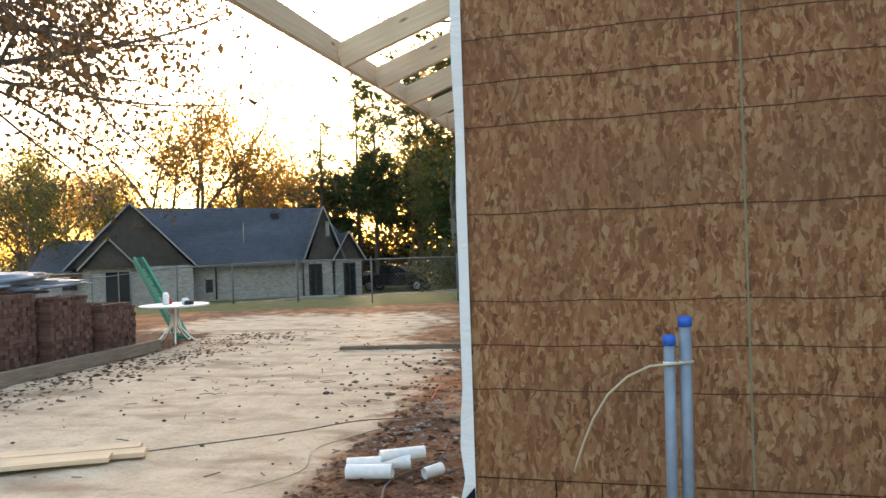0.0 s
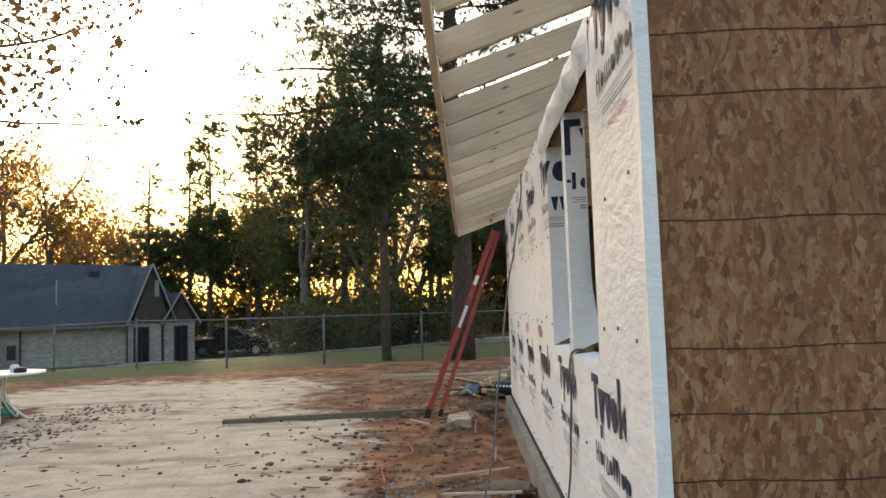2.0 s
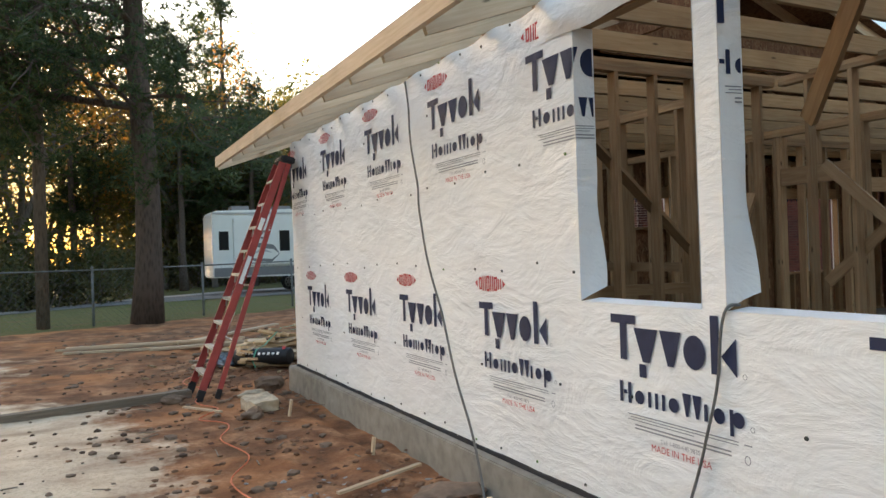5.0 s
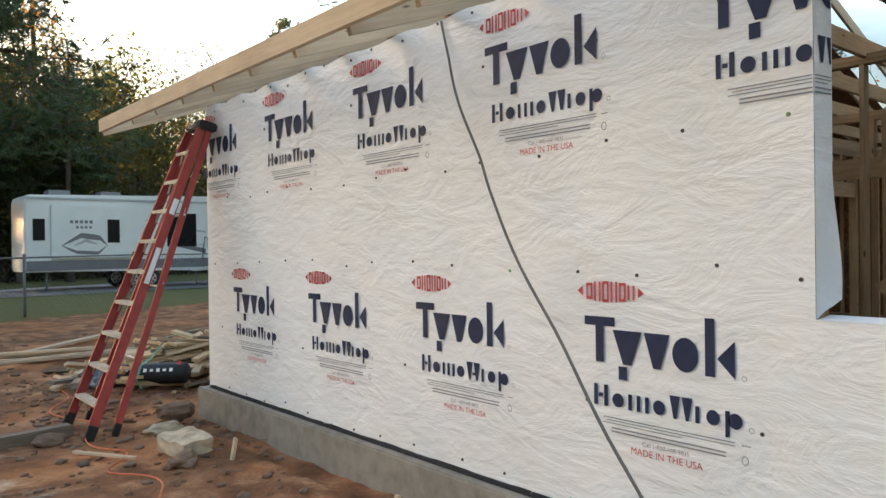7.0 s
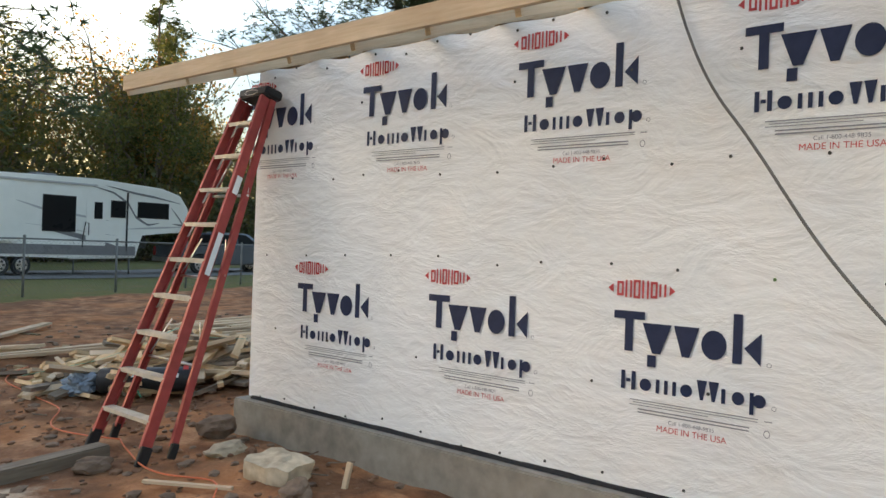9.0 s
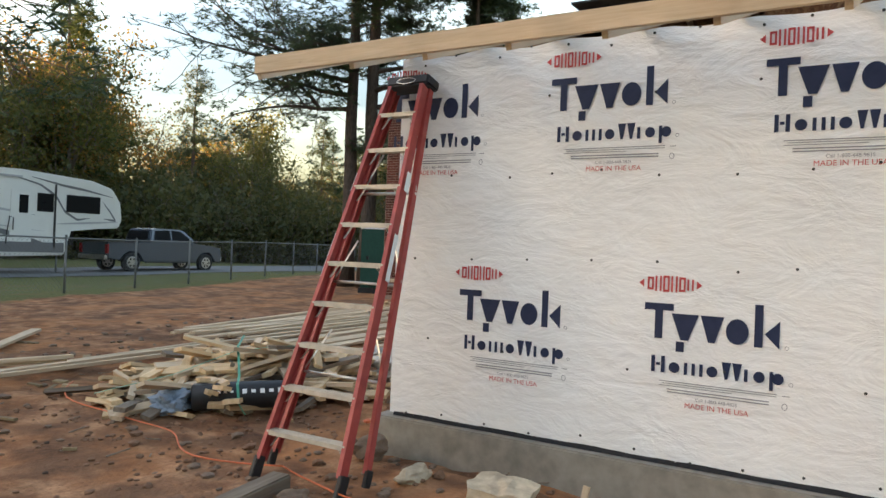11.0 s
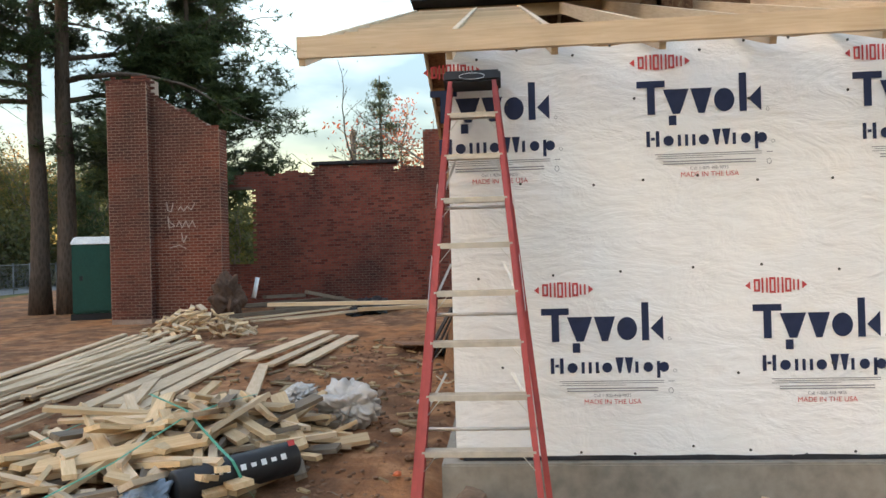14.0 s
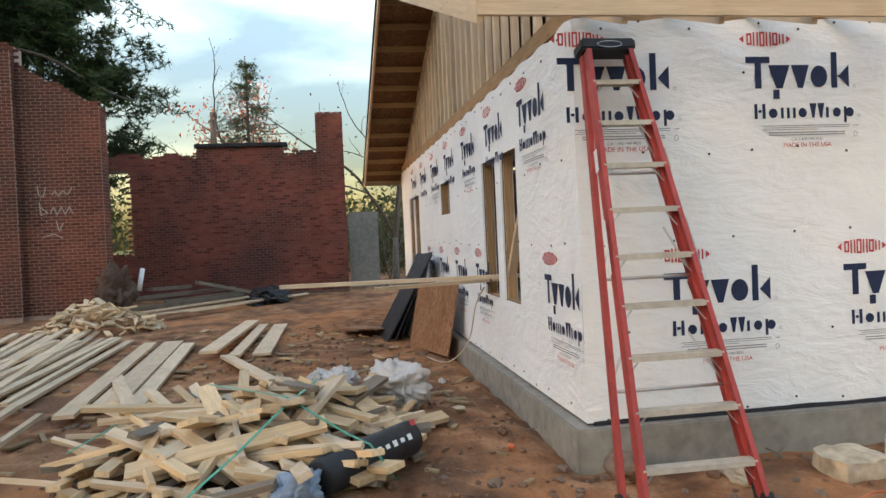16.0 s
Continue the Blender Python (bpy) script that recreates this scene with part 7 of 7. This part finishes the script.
def broadleaf(x, y, height, r, seed, material, label, group="", per=7, spread=0.5, size=0.10, depth=4, name="tree", bark_m=None, first=0.25, sprd=0.8):
    rnd = random.Random(seed)
    t = thing(name, label, "tree", group, at=pose(x, y, land(x, y) - 0.1))
    bm, tips = bmesh.new(), []
    p = Vector((0, 0, 0))
    top = Vector((rnd.uniform(-.3, .3), rnd.uniform(-.3, .3), height * first))
    tube(bm, [p, p.lerp(top, 0.15), top], [r * 1.3, r, r * 0.85], 10)
    part("trunk", bm, bark_m or M_BARKL, t)
    bm = bmesh.new()
    for k in range(3):
        a = rnd.uniform(0, 6.28)
        limbs(bm, top, Vector((math.cos(a) * 0.45 * sprd, math.sin(a) * 0.45 * sprd, 1)).normalized(), height * 0.26, r * 0.6, depth, rnd, tips, 0.3, 0.0, (1, 2), 0.7)
    part("branching", bm, bark_m or M_BARKL, t)
    if per:
        v, fc = leaves(tips, per, spread, size, rnd)
        arrays("crown", v, fc, material, t, "small leaves")
    return t


def copied(ob, x, y, s, yaw):
    c = copy_thing(ob, Matrix.Translation((x, y, land(x, y) - 0.1)) @ Euler((0, 0, radians(yaw))).to_matrix().to_4x4())
    c.scale = (s, s, s * random.Random(x * 3 + y).uniform(0.9, 1.15))
    return c


# the tall pine by the fence, the pair by the brick chimney
big_pine = pine(-0.85, 20.3, 21.0, 0.33, 5.6, 5, "tall pine with a dark scaly trunk by the fence", per=8, reach=5.2, blades=8, needle=0.21, depth=3, clump=0.2, boughs=((5.7, 3.1, 3.4), (7.0, 2.8, 3.2), (8.0, 3.5, 3.4), (8.8, 3.0, 3.0)))
pine(16.5, 22.65, 18.0, 0.27, 8.4, 9, "tall pine standing beside the brick chimney", "pines by the chimney", per=7, reach=3.9, blades=8, depth=3, clump=0.18, boughs=((6.6, 1.9, 2.6), (7.1, 1.7, 3.2), (7.6, 2.1, 3.0), (8.1, 1.95, 3.4)))
pine(16.6, 21.8, 19.0, 0.28, 8.2, 12, "tall pine standing beside the brick chimney", "pines by the chimney", per=7, reach=3.6, blades=8, depth=3, clump=0.18, boughs=((6.6, -1.2, 2.0), (7.2, -1.5, 2.6), (7.9, -1.1, 2.8), (8.3, 1.9, 2.4)))
near_pine = pine(18.8, 18.8, 12.0, 0.17, 3.4, 17, "young pine hanging over the brick ruin", per=14, reach=3.4, blades=8, depth=3, clump=0.2)

# a hardwood whose limbs hang over the track
def oak(x, y, seed):
    r2 = random.Random(seed)
    t = thing("oak_tree", "old oak with thinning brown leaves over the track", "tree", at=pose(x, y, land(x, y) - 0.1))
    bm, tips = bmesh.new(), []
    tube(bm, [(0, 0, 0), (0.1, 0, 0.6), (0.2, 0.1, 5.2), (0.1, 0.2, 9.0)], [0.52, 0.38, 0.32, 0.2], 14)
    part("trunk", bm, M_BARKL, t)
    bm = bmesh.new()
    for k in range(13):
        a = radians(-25 + 11 * k + r2.uniform(-6, 6)) if k < 9 else r2.uniform(1.5, 5)
        limbs(bm, Vector((0.2, 0.1, r2.uniform(4.6, 8.0))), Vector((math.cos(a), math.sin(a), r2.uniform(0.02, 0.42))), r2.uniform(3.0, 4.4), 0.10, 3, r2, tips, 0.3, 0.02, (2, 4), 0.62, 0.003)
    part("branching", bm, M_BARKL, t)
    v, fc = leaves(tips, 16, 0.30, 0.062, r2)
    arrays("crown", v, fc, M_BROWNLEAF, t, "small brown leaves")


oak(-13.2, 4.9, 33)

# the woods: a few trees of each kind, stood again and again
WOOD = "trees of the far woods"
kinds = [
    broadleaf(-24, 80, 17, 0.28, 41, M_AUTUMN, "autumn hardwood with yellow and brown leaves", WOOD, 22, 0.8, 0.15, 4),
    broadleaf(-12, 62, 15, 0.24, 43, M_GREENLEAF, "green hardwood at the wood's edge", WOOD, 24, 0.8, 0.15, 4),
    broadleaf(-4, 52, 15, 0.22, 47, M_AUTUMN, "slender half-bare tree with a few leaves", WOOD, 3, 0.6, 0.12, 5),
    pine(4, 58, 19, 0.26, 6.0, 51, "tall dark pine in the woods", WOOD, 6, 4.4, "pine_tree", 7, 0.46),
    broadleaf(-30, 66, 16, 0.26, 53, M_AUTUMN, "autumn hardwood with yellow and brown leaves", WOOD, 20, 0.85, 0.14, 4),
]
rnd = random.Random(77)


def grove(n, fx, kinds_w, smin=0.75, smax=1.2):
    for k in range(n):
        x, y = fx(rnd.random(), rnd.random())
        s = rnd.uniform(smin, smax)
        copied(rnd.choices(kinds, kinds_w)[0], x, y, s, rnd.uniform(0, 360))


grove(18, lambda a, b: (-75 + 62 * a, 66 + 18 * b + 8 * a), (3, 1, 2, 1.2, 3))          # behind the neighbour's house
grove(30, lambda a, b: ((1 - 0.28 * (36 + 24 * b)) * (1 - a) + 9 * a, 36 + 24 * b + 4 * a), (1, 3, 2.5, 1.5, 1), 0.6, 1.0)  # behind the fence
grove(30, lambda a, b: (4 + 44 * a, 48 + 16 * b + 6 * a), (1.2, 3, 1, 2, 1), 0.7, 1.1)       # behind the camper
grove(22, lambda a, b: (38 + 26 * a, 34 + 26 * b), (1.2, 3, 1, 1.6, 1), 0.5, 0.72)         # beyond the truck
grove(10, lambda a, b: (-60 + 20 * a, 28 + 28 * b), (2, 2, 1, 1, 2), 0.6, 0.9)
grove(12, lambda a, b: (-60 + 30 * a, -20 + 40 * b), (2, 2, 1, 1, 2), 0.7, 1.0)

# trees that stand out behind the neighbour's house and along the track
for k, x, y, sc in ((0, -40.5, 59.5, 1.28), (4, -37.0, 62.0, 1.15), (0, -43.5, 57.0, 1.05), (3, -27.0, 58.0, 0.85), (3, -24.5, 60.5, 0.95), (3, -21.5, 57.0, 0.9), (3, -18.0, 58.5, 1.0), (1, -20.0, 63.0, 1.05), (2, -31.0, 62.0, 0.9), (2, -29.0, 64.0, 0.95), (4, -33.5, 64.0, 0.9), (1, -15.0, 55.0, 0.95), (4, -50.0, 50.0, 0.8), (0, -55.0, 52.0, 0.85), (2, -48.0, 46.0, 0.7), (4, -60.0, 47.0, 0.9)):
    copied(kinds[k], x, y, sc, 37 * x)

# undergrowth along the wood's edge
bushes = []
for seed in (61, 63):
    r2 = random.Random(seed)
    t = thing("shrub", "dark tangled undergrowth at the wood's edge", "shrub", "undergrowth", at=pose(-8 + seed - 61, 33, land(-8, 33)))
    bm, tips = bmesh.new(), []
    for k in range(7):
        a = r2.uniform(0, 6.28)
        limbs(bm, Vector((r2.uniform(-.8, .8), r2.uniform(-.8, .8), 0)), Vector((math.cos(a) * 0.5, math.sin(a) * 0.5, 1)).normalized(), 1.3, 0.03, 2, r2, tips, 0.4, 0, (1, 3), 0.6, 0.006)
    part("branching", bm, M_BARKL, t)
    v, fc = leaves(tips, 16, 0.42, 0.10, r2)
    arrays("crown", v, fc, M_SHRUB, t, "small dark leaves")
    bushes.append(t)
for k in range(36):
    x = -9 + 0.95 * k + rnd.uniform(-.6, .6)
    copied(bushes[k % 2], x, (34 + 0.2 * max(0, -x) + rnd.uniform(0, 4)) if x < 0 else 46 + 0.12 * x + rnd.uniform(0, 4), rnd.uniform(0.8, 1.7), rnd.uniform(0, 360))
for k in range(36):
    x = -66 + 1.6 * k
    copied(bushes[k % 2], x, 62 + 0.10 * (x + 66) + rnd.uniform(0, 5), rnd.uniform(1.3, 2.4), rnd.uniform(0, 360))
for k in range(34):
    a = k / 34
    copied(bushes[k % 2], 24 + 30 * a + rnd.uniform(-1, 1), 48 - 22 * a + rnd.uniform(0, 4), rnd.uniform(1.0, 2.2), rnd.uniform(0, 360))

for k in range(44):
    x = 2 + 1.1 * k + rnd.uniform(-.8, .8)
    copied(bushes[k % 2], x, 49 + 0.05 * x + rnd.uniform(0, 6), rnd.uniform(1.6, 2.6), rnd.uniform(0, 360))

# trees behind the old walls
for x, y, sc in ((26, 8.0, 1.1), (28, 5.6, 1.3), (30.5, 9.2, 1.4), (35, 7.0, 1.7), (33, 4.0, 1.5)):
    copied(bushes[0], x, y, sc, 40 * x)
broadleaf(21.5, 8.2, 10.5, 0.12, 81, M_BROWNLEAF, "bare spreading tree behind the ruin", "", 2, 0.3, 0.05, 5, "bare_tree", M_BARKL, 0.15, 1.3)
broadleaf(27, 14.5, 11.5, 0.14, 83, M_BROWNLEAF, "bare spreading tree behind the ruin", "", 2, 0.3, 0.05, 5, "bare_tree", M_BARKL, 0.2, 1.3)
broadleaf(44, 14.2, 13.0, 0.2, 85, M_REDLEAF, "small tree with red autumn leaves", "", 22, 0.5, 0.13, 3, "red_tree")
broadleaf(18.0, 8.9, 3.6, 0.05, 87, M_BROWNLEAF, "thin-stemmed bare shrub beside the pillar", "", 2, 0.2, 0.03, 3, "bare_shrub", M_BARKL, 0.08, 0.7)
broadleaf(20.2, 18.2, 4.5, 0.08, 91, M_GREENLEAF, "green bush seen through the empty window", "", 26, 0.4, 0.08, 3, "green_bush", M_BARKL, 0.12, 1.2)


def spruce(x, y, h, seed):
    r2 = random.Random(seed)
    t = thing("spruce_tree", "dark conical spruce behind the ruin", "tree", at=pose(x, y, land(x, y)))
    bm, tips = bmesh.new(), []
    tube(bm, [(0, 0, 0), (0, 0, h)], [0.16, 0.02], 8)
    part("trunk", bm, M_BARK, t)
    bm = bmesh.new()
    z = 0.8
    while z < h:
        L = 0.30 * (h - z) + 0.15
        for k in range(7):
            a = r2.uniform(0, 6.28)
            limbs(bm, Vector((0, 0, z)), Vector((math.cos(a), math.sin(a), -0.1)), L * 0.6, 0.02, 1, r2, tips, 0.2, 0.03, (2, 3), 0.6, 0.004)
        z += 0.42
    part("branching", bm, M_BARK, t)
    v, fc = tufts(tips, 4, 0.16, 0.14, r2, 10)
    arrays("crown", v, fc, M_NEEDLE, t, "dark green needles")


spruce(26.5, 13.6, 9.2, 93)
